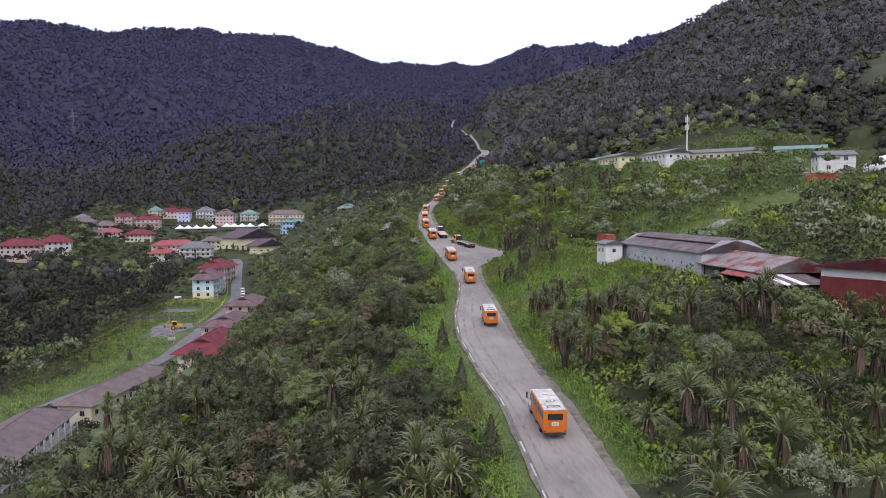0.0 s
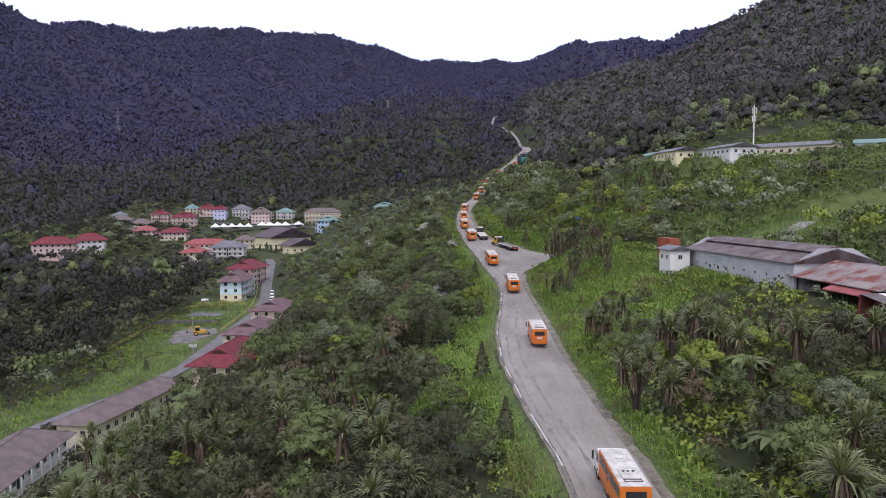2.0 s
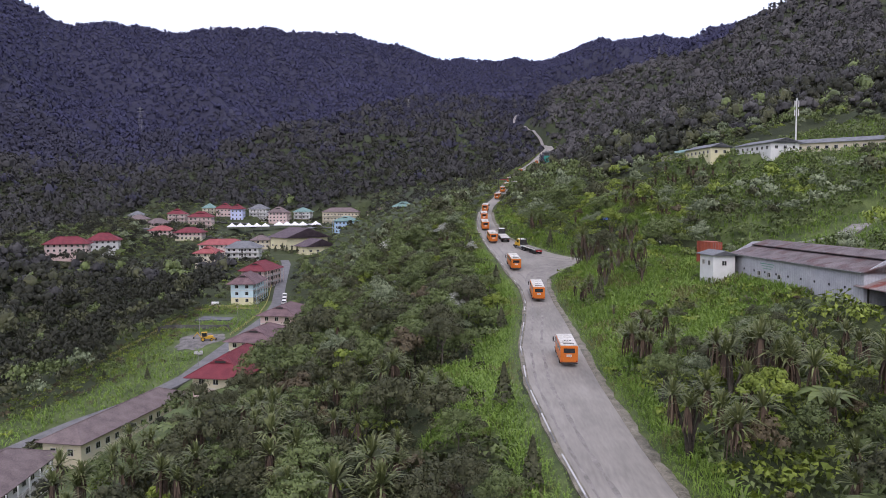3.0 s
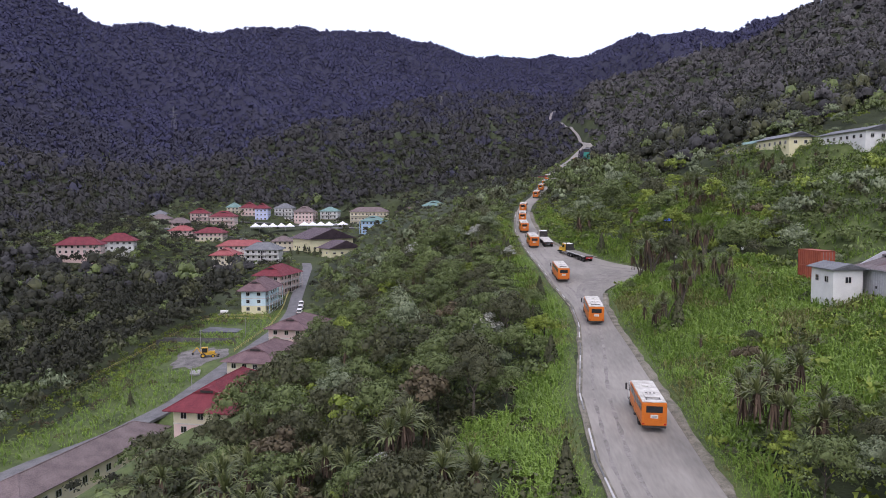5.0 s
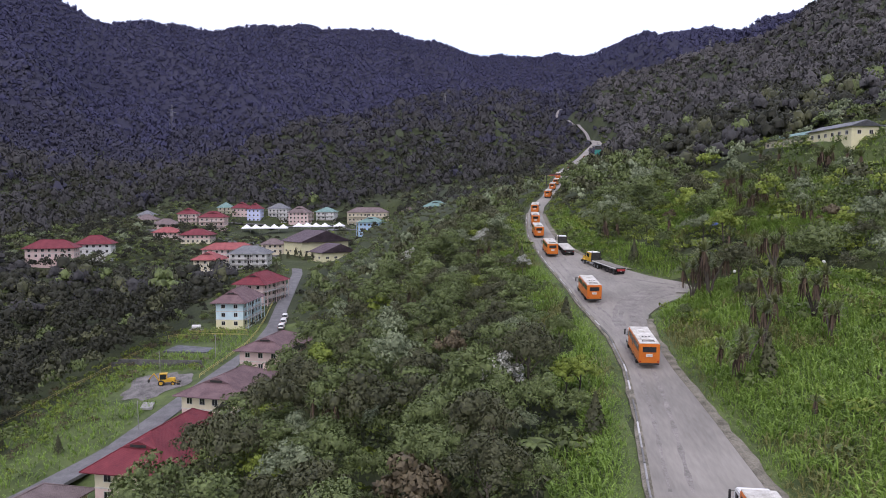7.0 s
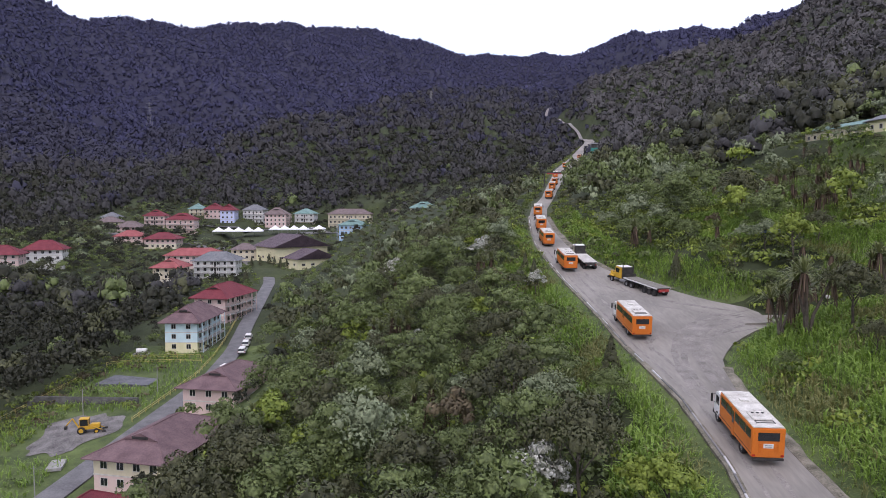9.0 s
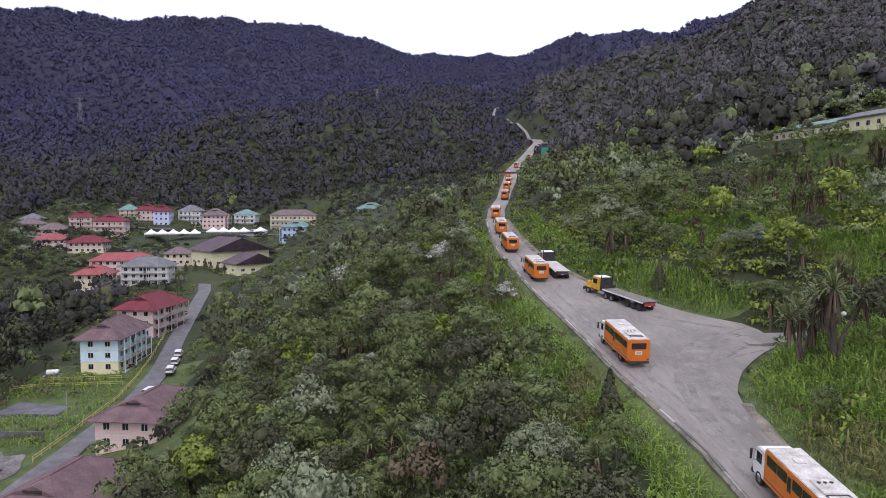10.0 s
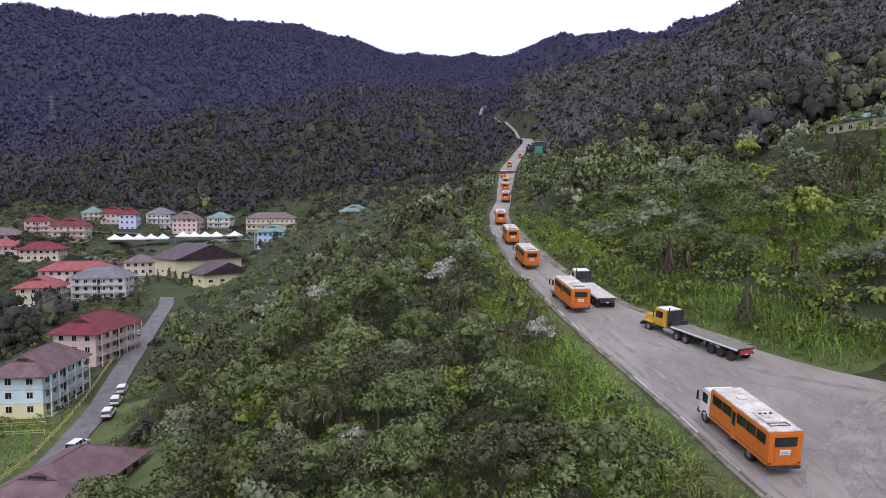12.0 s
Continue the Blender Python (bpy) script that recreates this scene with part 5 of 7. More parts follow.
def sheeted(name, parent, x0, x1, y0, y1, z0, z1, material):
    """A sheeted wall whose ribs run upright."""
    v = [(x, y, z) for z in (z0, z1) for x, y in ((x0, y0), (x1, y0), (x1, y1), (x0, y1))]
    f = [(0, 1, 5, 4), (1, 2, 6, 5), (2, 3, 7, 6), (3, 0, 4, 7), (4, 5, 6, 7), (3, 2, 1, 0)]
    uv = [(v[i][0] + v[i][1], v[i][2]) for g in f for i in g]
    return hang(name, mesh_of(name, v, f, material, uv=uv), parent)


shed = thing("warehouse", pose(59.6, 146.6, 1.6, 0, 0, 6), "long grey sheet-metal warehouse with a dark stained roof", "warehouse")
wall = sheeted("wall", shed, -7, 7, -19, 19, -1.5, 4.4, SHED_WALL)
v, f, uv = roof_solid(14, 38, 4.4, 2.2, 0.35, gable=True, deep=True)
hang("roof", mesh_of("roof", v, f, DARK_ROOF, uv=uv), shed)
v, f, uv = roof_solid(5.5, 37, 6.1, 0.9, 0.3, gable=True, deep=True)
hang("roof_monitor", mesh_of("roof_monitor", v, f, DARK_ROOF, uv=uv), shed, "raised ridge ventilator")
for y0 in (-19, 18.8):
    bm = bmesh.new()
    p = [[bm.verts.new((px, y0 + e, pz)) for px, pz in ((-7, 4.3), (7, 4.3), (2.8, 6.6), (-2.8, 6.6))] for e in (0, 0.2)]
    bm.faces.new(p[0]), bm.faces.new(p[1][::-1])
    for i in range(4):
        bm.faces.new((p[0][i], p[1][i], p[1][(i + 1) % 4], p[0][(i + 1) % 4]))
    bmesh.ops.recalc_face_normals(bm, faces=bm.faces)
    part("gable", bm, SHED_WALL, shed)
west = pose(-7, 0, 0, 0, 0, -90)
for k, (along_, z_) in enumerate(((-8.5, 1.2), (-5.2, 1.2), (-2.0, 1.2))):
    window(wall, west @ pose(-along_ * -1, -0.02, z_), 0.9, 0.7)
for k in range(9):
    part("vent", boxed(-7.05, -6.99, -15 + 3.6 * k - 0.18, -15 + 3.6 * k + 0.18, 1.7, 2.05), RUBBER, shed)
board = part("sign_board", boxed(-7.06, -7.0, 3.2, 8.6, 2.3, 3.7), SHED_WALL, shed, "faded sign board")
for k, (y0, y1) in enumerate(((3.6, 8.2), (3.9, 7.6), (4.6, 7.2))):
    part("sign_bar", boxed(-7.075, -7.055, y0, y1, 3.3 - 0.4 * k, 3.45 - 0.4 * k), surface("faded_green", (0.10, 0.24, 0.17), (0.20, 0.34, 0.26), 0.5, 0.8, 0), board)
for k in range(4):
    part("downpipe", rodded((-7.06, -18.5 + 12.3 * k, -1.0), (-7.06, -18.5 + 12.3 * k, 4.3), 0.07, sides=6), SHED_WALL, shed)
part("gutter", boxed(-7.5, -7.34, -19.2, 19.2, 4.2, 4.36), STEEL_GREY, shed)

house(47.6, 163.4, 3.0, 6, 4.2, 5.6, 1, (WHITE_WALL,), GREY_ROOF, "small white hut with a grey roof beside the warehouse", 0.8, 0.55, 2.9, gable=True, faces="sw", gap=2.2, size=(0.8, 0.8), name="hut", category="hut", group="")


def container(x, y, z, turn, long=6.06, label="rust-red shipping container"):
    t = thing("shipping_container", pose(x, y, z, 0, 0, turn), label, "container", "containers behind the hut")
    w, h, n = 1.22, 2.59, int(long / 0.28)
    for side in (-1, 1):
        v, f = [], []
        for i in range(n * 2 + 1):
            px = -long / 2 + long * i / (2 * n)
            off = side * (w - (0.04 if (i // 1) % 4 < 2 else 0.0))
            v += [(px, off, 0.12), (px, off, h - 0.1)]
        f = [(2 * i, 2 * i + 2, 2 * i + 3, 2 * i + 1) for i in range(n * 2)]
        hang("side", mesh_of("side", v, f, RUST), t)
    bm = bmesh.new()
    for a in (-long / 2, long / 2 - 0.14):
        for b in (-w, w - 0.14):
            box(bm, a, a + 0.14, b, b + 0.14, 0, h)
    for b in (-w, w - 0.1):
        for c in (0, h - 0.12):
            box(bm, -long / 2, long / 2, b, b + 0.1, c, c + 0.12)
    part("corner_frame", bm, RUST, t)
    part("top", boxed(-long / 2, long / 2, -w, w, h - 0.06, h - 0.02), RUST, t)
    part("end", boxed(long / 2 - 0.08, long / 2 - 0.04, -w, w, 0.1, h - 0.1), RUST, t)
    for s in (-1, 1):
        d = part("door", boxed(-long / 2 + 0.03, -long / 2 + 0.07, min(0, s * (w - 0.1)), max(0, s * (w - 0.1)), 0.12, h - 0.12), RUST, t)
        for q in (0.3, 0.75):
            part("lock_bar", rodded((-long / 2, s * q, 0.15), (-long / 2, s * q, h - 0.15), 0.025, sides=6), STEEL_GREY, d)
    return t


RUST = surface("rust_red_steel", (0.22, 0.045, 0.025), (0.36, 0.09, 0.045), 1.0, 0.65, 0.12)
container(51.0, 178, 2.3, 100, label="rust-red shipping container on the yard")
container(51.0, 178, 4.92, 100, label="rust-red shipping container stacked on another")
container(54.2, 178.6, 2.3, 100, label="rust-red shipping container beside the stack")

# the open sheds south of the warehouse
lean = thing("open_shed", pose(62, 118.5, 1.6, 0, 0, 5), "open workshop under a rusted corrugated roof", "shed")
v, f, uv = roof_solid(13, 20, 2.4, 2.4, 0.6, gable=True, deep=True)
hang("roof", mesh_of("roof", v, f, RUSTY_ROOF, uv=uv), lean)
v, f, uv = roof_solid(3.2, 8, 1.55, 0.7, 0.2, gable=True, deep=True)
red = hang("porch_roof", mesh_of("porch_roof", v, f, PINK_ROOF, uv=uv), lean, "faded red porch roof")
red.location = (-6.6, -5, 0)
sheeted("back_wall", lean, 5.6, 6.3, -9.5, 9.5, -1, 2.5, RED_SHEET)
sheeted("end_wall", lean, -3, 5.6, 9.2, 9.5, -1, 2.5, RED_SHEET)
for px in (-6, -2, 2):
    for py in (-9.5, -3.2, 3.2, 9.0):
        part("post", boxed(px - 0.1, px + 0.1, py - 0.1, py + 0.1, -1, 2.6), STEEL_DARK, lean)
low_shed = thing("striped_lean_to", pose(58.5, 104.5, 1.2, 0, 0, 5), "low lean-to with white and dark striped roofing sheets", "shed")
for k in range(8):
    sheet = sheeted("roof_sheet", low_shed, -5 + 1.3 * k, -5 + 1.3 * k + 1.29, -3.4, 3.4, 2.0, 2.06, WHITE_WALL if k in (2, 4) else DARK_ROOF)
    sheet.matrix_local = pose(0, 0, 0, 8)
for px in (-4.5, 0, 4.5):
    for py, top in ((-3, 1.55), (3, 2.4)):
        part("post", boxed(px - 0.08, px + 0.08, py - 0.08, py + 0.08, -0.8, top), STEEL_DARK, low_shed)
sheeted("back_wall", low_shed, -5, 5, 3.0, 3.2, -0.8, 2.3, RED_SHEET)
planter = thing("planter_wall", pose(54.5, 101, -0.6, 0, 0, 8), "cream masonry parapet with plants growing behind it", "wall")
part("front", boxed(-3.5, 4.5, -4.2, -3.9, -1, 1.6, 0.03), CREAM_WALL, planter)
part("side", boxed(-3.5, -3.2, -3.9, 5.0, -1, 1.2, 0.03), CREAM_WALL, planter)
part("soil", boxed(-3.2, 4.5, -3.9, -1.5, 0.9, 1.3), EARTH, planter)
PLANT_RNG = np.random.default_rng(3)
plants = leaves(*lump_points([(-2 + 1.1 * k, -2.7, 1.3, 0.8, 0.9) for k in range(6)], 240, PLANT_RNG), 0.24, PLANT_RNG)
hang("plants", quads("plants", plants, LEAF), planter)
big = thing("red_shed", pose(66, 88, 0.6, 0, 0, 32), "tall red sheet-metal shed with a maroon roof", "shed")
sheeted("wall", big, -7, 12, -8, 8, -1.5, 4.6, RED_SHEET)
sheeted("upper_wall", big, -6.9, 11.9, -7.9, 7.9, 4.6, 6.0, WHITE_WALL)
v, f, uv = roof_solid(20, 17, 6.0, 1.6, 0.5, gable=True, deep=False)
top = hang("roof", mesh_of("roof", v, f, MAROON, uv=uv), big)
top.location = (2.5, 0, 0)
heap = thing("pipe_heap", pose(53.5, 91, 0.1, 0, 0, 20), "heap of white and green pipes on the bank", "pipes")
for k in range(5):
    part("pipe", rodded((-2.2, -0.5 + 0.28 * k, 0.35 + 0.06 * (k % 2)), (2.4, -0.3 + 0.26 * k, 0.5 + 0.05 * k), 0.12, sides=10), (WHITE_PAINT, surface("green_pipe", (0.04, 0.09, 0.07), (0.08, 0.15, 0.12), 0.6, 0.5, 0.05))[k % 2], heap)

# the quarters on the upper terrace
for x, y, turn, w, d, wall_, roof_, say in (
    (116, 250.5, -38, 26, 8, CREAM_WALL, GREY_ROOF, "long cream quarters with a grey roof on the terrace"),
    (97.5, 262.5, 12, 10, 19, WHITE_WALL, GREY_ROOF, "white gabled quarters with a grey roof"),
    (83.4, 277.5, 10, 7, 17.5, YELLOW_WALL, GREY_ROOF, "yellow gabled quarters with a grey roof"),
    (83.0, 305, 10, 7, 22, CREAM_WALL, TEAL_ROOF, "cream quarters with a grey-green roof"),
    (139, 241, -30, 16, 8, WHITE_WALL, TEAL_ROOF, "pale quarters with a grey-green roof"),
):
    house(x, y, float(land(x, y)) + 0.1, turn, w, d, 1, (wall_,), roof_, say, 1.5, 0.6, 2.9, gable=True, faces="sew", gap=2.4, size=(0.9, 0.9), name="quarters", category="quarters", deep=3, group="quarters on the terrace")
house(129, 205.5, 24.6, -18, 10, 9, 2, (WHITE_WALL,), GREY_ROOF, "white two-storey house with a grey gabled roof", 1.6, 0.6, 2.6, gable=True, faces="sew", gap=3.2, name="house", deep=3, lengthwise=False, group="quarters on the terrace")
dome = thing("storage_tent", pose(151, 209, 25.2, 0, 0, -20), "white arched storage tent", "tent")
bm = bmesh.new()
arc = [(7 * math.cos(a), 5.5 * math.sin(a)) for a in (i * math.pi / 12 for i in range(13))]
rows = [[bm.verts.new((px, py, pz)) for px, pz in arc] for py in (-9, -3, 3, 9)]
for a, b in zip(rows, rows[1:]):
    for i in range(12):
        bm.faces.new((a[i], a[i + 1], b[i + 1], b[i]))
bm.faces.new(rows[0]), bm.faces.new(rows[-1][::-1])
part("canopy", bm, CANVAS, dome)
fence = thing("sheet_fence", pose(118, 193, float(land(118, 193)), 0, 0, -12), "brown rusted sheet fence", "fence")
for k in range(8):
    sheeted("sheet", fence, -4 + 1.05 * k, -4 + 1.05 * k + 1.03, -0.03, 0.03, -0.6, 1.9 + 0.08 * (k % 3), RUST)

mast = thing("radio_mast", pose(103, 254, 31.3), "white steel radio mast with panel aerials", "mast")
part("pole", rodded((0, 0, -0.5), (0, 0, 17.4), 0.28, 0.16, 10), WHITE_PAINT, mast)
for k in range(6):
    a, z_ = k * 2.1, 12.8 if k > 2 else 15.6
    panel = part("aerial", boxed(-0.17, 0.17, -0.09, 0.09, -1.0, 1.0, 0.03), WHITE_PAINT, mast)
    panel.matrix_local = pose(0.62 * math.cos(a), 0.62 * math.sin(a), z_, 0, 0, math.degrees(a) + 90)
    part("bracket", rodded((0, 0, z_), (0.6 * math.cos(a), 0.6 * math.sin(a), z_), 0.05, sides=6), STEEL_GREY, mast)
part("lightning_rod", rodded((0, 0, 17.3), (0, 0, 19.0), 0.03, sides=6), STEEL_GREY, mast)
for x, y, h in ((92, 214, 5.0), (-87, 246, 6.5), (-80, 262, 6.5), (-74.5, 214, 6.0)):
    pole = thing("pole", pose(x, y, float(land(x, y))), "slender pale utility pole", "pole", "poles")
    part("shaft", rodded((0, 0, -0.5), (0, 0, h), 0.09, 0.06, 8), CONCRETE, pole)
    part("arm", rodded((-0.5, 0, h - 0.4), (0.5, 0, h - 0.4), 0.04, sides=6), STEEL_GREY, pole)
for x, y in ((36.5, 211.5), (47.5, 203)):
    lamp = thing("garden_lamp", pose(x, y, float(land(x, y))), "low post lamp with a white globe in the grass", "lamp", "lamps in the grass")
    part("post", rodded((0, 0, -0.4), (0, 0, 2.6), 0.05, sides=8), STEEL_DARK, lamp)
    bm = bmesh.new()
    bmesh.ops.create_uvsphere(bm, u_segments=12, v_segments=8, radius=0.28, matrix=Matrix.Translation((0, 0, 2.8)))
    part("globe", bm, WHITE_PAINT, lamp)
TARP = surface("blue_tarpaulin", (0.015, 0.05, 0.28), (0.03, 0.10, 0.42), 0.6, 0.4, 0.2)
shelter = thing("tarpaulin_shelter", pose(41.7, 243.6, float(land(41.7, 243.6)), 0, 0, 25), "blue tarpaulin stretched over poles on the hillside", "shelter")
bm = bmesh.new()
g = [[bm.verts.new((-1.4 + 0.7 * i, -1.0 + 0.5 * j, 1.7 - 0.35 * abs(j - 2) - 0.08 * ((i * j) % 3))) for j in range(5)] for i in range(5)]
for i in range(4):
    for j in range(4):
        bm.faces.new((g[i][j], g[i + 1][j], g[i + 1][j + 1], g[i][j + 1]))
part("sheet", bm, TARP, shelter)
for px in (-1.3, 1.3):
    for py in (-0.9, 0.9):
        part("pole", rodded((px, py, -0.4), (px, py, 1.05), 0.04, sides=6), BARK, shelter)

# over and beside the upper road
gantry = thing("road_gantry", pose(0, 440, 0), "dark steel height gantry spanning the road", "gantry")
g0, g1, gz = float(road_left(440)) - 1.2, float(road_right(440)) + 1.5, float(road_z(440))
for px in (g0, g1):
    part("post", boxed(px - 0.2, px + 0.2, -0.2, 0.2, gz - 0.8, gz + 5.6), STEEL_DARK, gantry)
part("beam", boxed(g0 - 1.6, g1 + 1.0, -0.25, 0.25, gz + 5.6, gz + 6.2), STEEL_DARK, gantry)
part("board", boxed(g0 + 1, g1 - 1, -0.32, -0.27, gz + 5.2, gz + 5.6), RED_PAINT, gantry)
TEAL = surface("turquoise_sheet", (0.02, 0.17, 0.14), (0.04, 0.26, 0.21), 1.0, 0.6, 0.1)
booth = thing("green_booth", pose(64, 623, float(land(64, 623)), 0, 0, -6), "turquoise sheet-clad booth beside the road", "booth")
part("wall", boxed(-2.4, 2.4, -2, 2, -4, 5.6, 0.05), TEAL, booth)
part("upper_room", boxed(-2.0, 1.8, -1.7, 1.7, 5.6, 8.4, 0.05), STEEL_DARK, booth, "dark boarded upper room")
v, f, uv = roof_solid(3.9, 3.5, 8.4, 0.8, 0.5, gable=True)
hang("roof", mesh_of("roof", v, f, GREY_ROOF, uv=uv), booth)


def pylon(x, y, h):
    t = thing("pylon", pose(x, y, float(land(x, y)) - 1), "grey lattice power pylon on the mountainside", "pylon", "pylons")
    for sx in (-1, 1):
        for sy in (-1, 1):
            part("leg", rodded((sx * h * 0.09, sy * h * 0.09, 0), (sx * 0.6, sy * 0.6, h), 0.22, 0.12, 5), STEEL_GREY, t)
    for k in range(7):
        z0, z1 = h * k / 7, h * (k + 1) / 7
        a, b = h * 0.09 * (1 - k / 7) + 0.6 * k / 7, h * 0.09 * (1 - (k + 1) / 7) + 0.6 * (k + 1) / 7
        for s in (-1, 1):
            part("brace", rodded((-a, s * a, z0), (b, s * b, z1), 0.12, sides=4), STEEL_GREY, t)
            part("brace", rodded((a, s * a, z0), (-b, s * b, z1), 0.12, sides=4), STEEL_GREY, t)
    for z_, w in ((0.72, 0.16), (0.84, 0.13), (0.95, 0.10)):
        part("crossarm", rodded((-h * w, 0, h * z_), (h * w, 0, h * z_), 0.25, sides=5), STEEL_GREY, t)
    return t


pylon(-678, 1415, 58)
pylon(-104, 1155, 19)
pylon(447, 1720, 29)

# ---- the lane's yards ----
court = thing("parking_court", pose(-91, 271, float(land(-91, 271)) + 0.06, 0, 0, 0), "dark worn concrete court beside the lane", "court", kind="structure")
part("slab", boxed(-6, 6.5, -4.5, 4.5, -0.8, 0.12, 0.03), surface("dark_slab", (0.055, 0.055, 0.062), (0.15, 0.15, 0.16), 3.0, 0.8, 0.2), court)
yard = thing("gravel_yard", pose(-84, 240, float(land(-84, 240)), 0, 0, 0), "grey gravel yard", "yard", kind="structure")
bm = bmesh.new()
pts = [(6.5 * math.cos(a) * (1 + 0.22 * math.sin(3 * a) + 0.10 * math.sin(7 * a + 1)) - 1, 11 * math.sin(a) * (1 + 0.15 * math.cos(2 * a) + 0.08 * math.sin(9 * a))) for a in (i * 2 * math.pi / 72 for i in range(72))]
ring = [bm.verts.new((px, py, float(land(-84 + px, 240 + py)) - float(land(-84, 240)) + 0.10)) for px, py in pts]
hub = bm.verts.new((0, 0, 0.14))
for i in range(72):
    bm.faces.new((hub, ring[i], ring[(i + 1) % 72]))
part("surface", bm, surface("muddy_gravel", (0.055, 0.05, 0.045), (0.22, 0.205, 0.19), 2.5, 0.9, 0.6), yard)
wall_ = thing("retaining_wall", pose(-93, 255.5, float(land(-93, 255.5)), 0, 0, 2), "dark stained concrete retaining wall", "wall", kind="structure")
for k in range(6):
    part("panel", boxed(-12 + 4 * k, -12 + 4 * k + 3.96, -0.15, 0.15, -2.0, 1.5), surface("stained_concrete", (0.05, 0.05, 0.046), (0.16, 0.155, 0.145), 1.5, 0.9, 0.3) if k == 0 else bpy.data.materials["stained_concrete"], wall_)
YELLOW_RAIL = surface("yellow_rail_paint", (0.36, 0.30, 0.09), (0.50, 0.43, 0.16), 0.7, 0.6, 0.05)


def railing(line, label="yellow post-and-rail fence along the lane"):
    """Posts with two rails along places on the ground."""
    t = thing("railing", pose(line[0][0], line[0][1], float(land(*line[0]))), label, "railing", "railings of the lane")
    base_ = Vector((line[0][0], line[0][1], float(land(*line[0]))))
    p = along([(a, b) for a, b in line], 2.4)
    prev = None
    for a, b in p:
        q = Vector((a, b, float(land(a, b)))) - base_
        part("post", boxed(q.x - 0.06, q.x + 0.06, q.y - 0.06, q.y + 0.06, q.z - 0.4, q.z + 1.0), YELLOW_RAIL, t)
        if prev is not None:
            for h in (0.5, 0.92):
                part("rail", rodded(prev + Vector((0, 0, h)), q + Vector((0, 0, h)), 0.05, sides=6), YELLOW_RAIL, t)
        prev = q
    return t


railing([(lane_x(y) - 4.0, y) for y in (246, 260, 275, 290, 305, 322, 340)])
railing([(-100, 287.5), (-82, 288.5)], "yellow fence in front of the aqua house")
railing([(-104, 283), (-80, 284.5)], "yellow fence along the court's upper edge")
railing([(lane_x(y) - 33, y) for y in (215, 235, 256, 275)], "wire fence at the edge of the forest")
slabs = thing("concrete_slab", pose(-79.5, 226.5, float(land(-79.5, 226.5)), 0, 0, 20), "pale concrete slab lying beside the lane", "slab")
part("slab", boxed(-1.2, 1.2, -2.2, 2.2, 0, 0.5, 0.04), CONCRETE, slabs)
tank = thing("water_tank", pose(-99, 291, float(land(-99, 291)), 0, 0, 10), "white water tank on a concrete base", "tank")
part("base", boxed(-2, 2, -1.5, 1.5, -0.8, 0.5, 0.04), CONCRETE, tank)
part("barrel", rodded((-1.3, 0, 1.15), (1.3, 0, 1.15), 0.65, sides=18), WHITE_PAINT, tank)


def fronds(rng, centre, count, length, width):
    """Feathery arching fronds: four pieces each, widest in the middle."""
    out = []
    for i in range(count):
        a, lift = 2 * math.pi * i / count + rng.uniform(-0.2, 0.2), rng.uniform(0.25, 0.6)
        way, side = np.array([math.cos(a), math.sin(a), 0]), np.array([-math.sin(a), math.cos(a), 0])
        s = np.linspace(0, 1, 5)
        p = np.asarray(centre) + np.outer(s * length, way) + np.outer((lift * 2.2 * s - 2.6 * lift * s * s) * length * 0.6, [0, 0, 1])
        w = width * np.array([0.25, 0.9, 1.0, 0.7, 0.05])
        out += [[p[k] - side * w[k], p[k] + side * w[k], p[k + 1] + side * w[k + 1], p[k + 1] - side * w[k + 1]] for k in range(4)]
    return np.array(out)


def trunk_mesh(rng, height, r, limbs=4, spread=2.0):
    bm = bmesh.new()
    p, top = Vector((0, 0, -0.8)), height * 0.55
    for k in range(3):
        q = Vector((rng.uniform(-0.15, 0.15), rng.uniform(-0.15, 0.15), top * (k + 1) / 3))
        rod(bm, p, q, r * (1 - 0.22 * k), r * (1 - 0.22 * (k + 1)), 7)
        p = q
    for k in range(limbs):
        a = k * 2 * math.pi / limbs + rng.uniform(-0.4, 0.4)
        start = Vector((0, 0, top * rng.uniform(0.6, 1.0)))
        rod(bm, start, start + Vector((math.cos(a) * spread * 0.6, math.sin(a) * spread * 0.6, height * 0.24)), r * 0.4, r * 0.14, 5)
    me = bpy.data.meshes.new("trunk")
    bm.to_mesh(me)
    bm.free()
    me.materials.append(BARK)
    return me


def pandan(rng, heads, height, fine_leaves=64):
    """Heads of strap leaves on forked stems, each with a skirt of dead leaves: green, dead, stem places."""
    green, dead, stems = [], [], []
    for k in range(heads):
        a, d = 2.4 * k + rng.uniform(-0.5, 0.5), 0 if heads == 1 else rng.uniform(0.6, 1.7)
        c = np.array([math.cos(a) * d, math.sin(a) * d, height * rng.uniform(0.72, 1.05)])
        green.append(straps(rng, c, fine_leaves, 1.9, 0.07, -0.05, 1.5))
        n = 22
        b = rng.uniform(0, 6.28, n)
        top = c + np.stack([np.cos(b) * 0.22, np.sin(b) * 0.22, rng.uniform(-0.2, 0.1, n)], -1)
        low = top + np.stack([np.cos(b) * 0.28, np.sin(b) * 0.28, -rng.uniform(0.9, 2.2, n)], -1)
        side = np.stack([-np.sin(b), np.cos(b), np.zeros(n)], -1) * 0.07
        dead.append(np.stack([top - side, top + side, low + side * 0.6, low - side * 0.6], 1))
        stems.append(tuple(c))
    return np.concatenate(green), np.concatenate(dead), stems


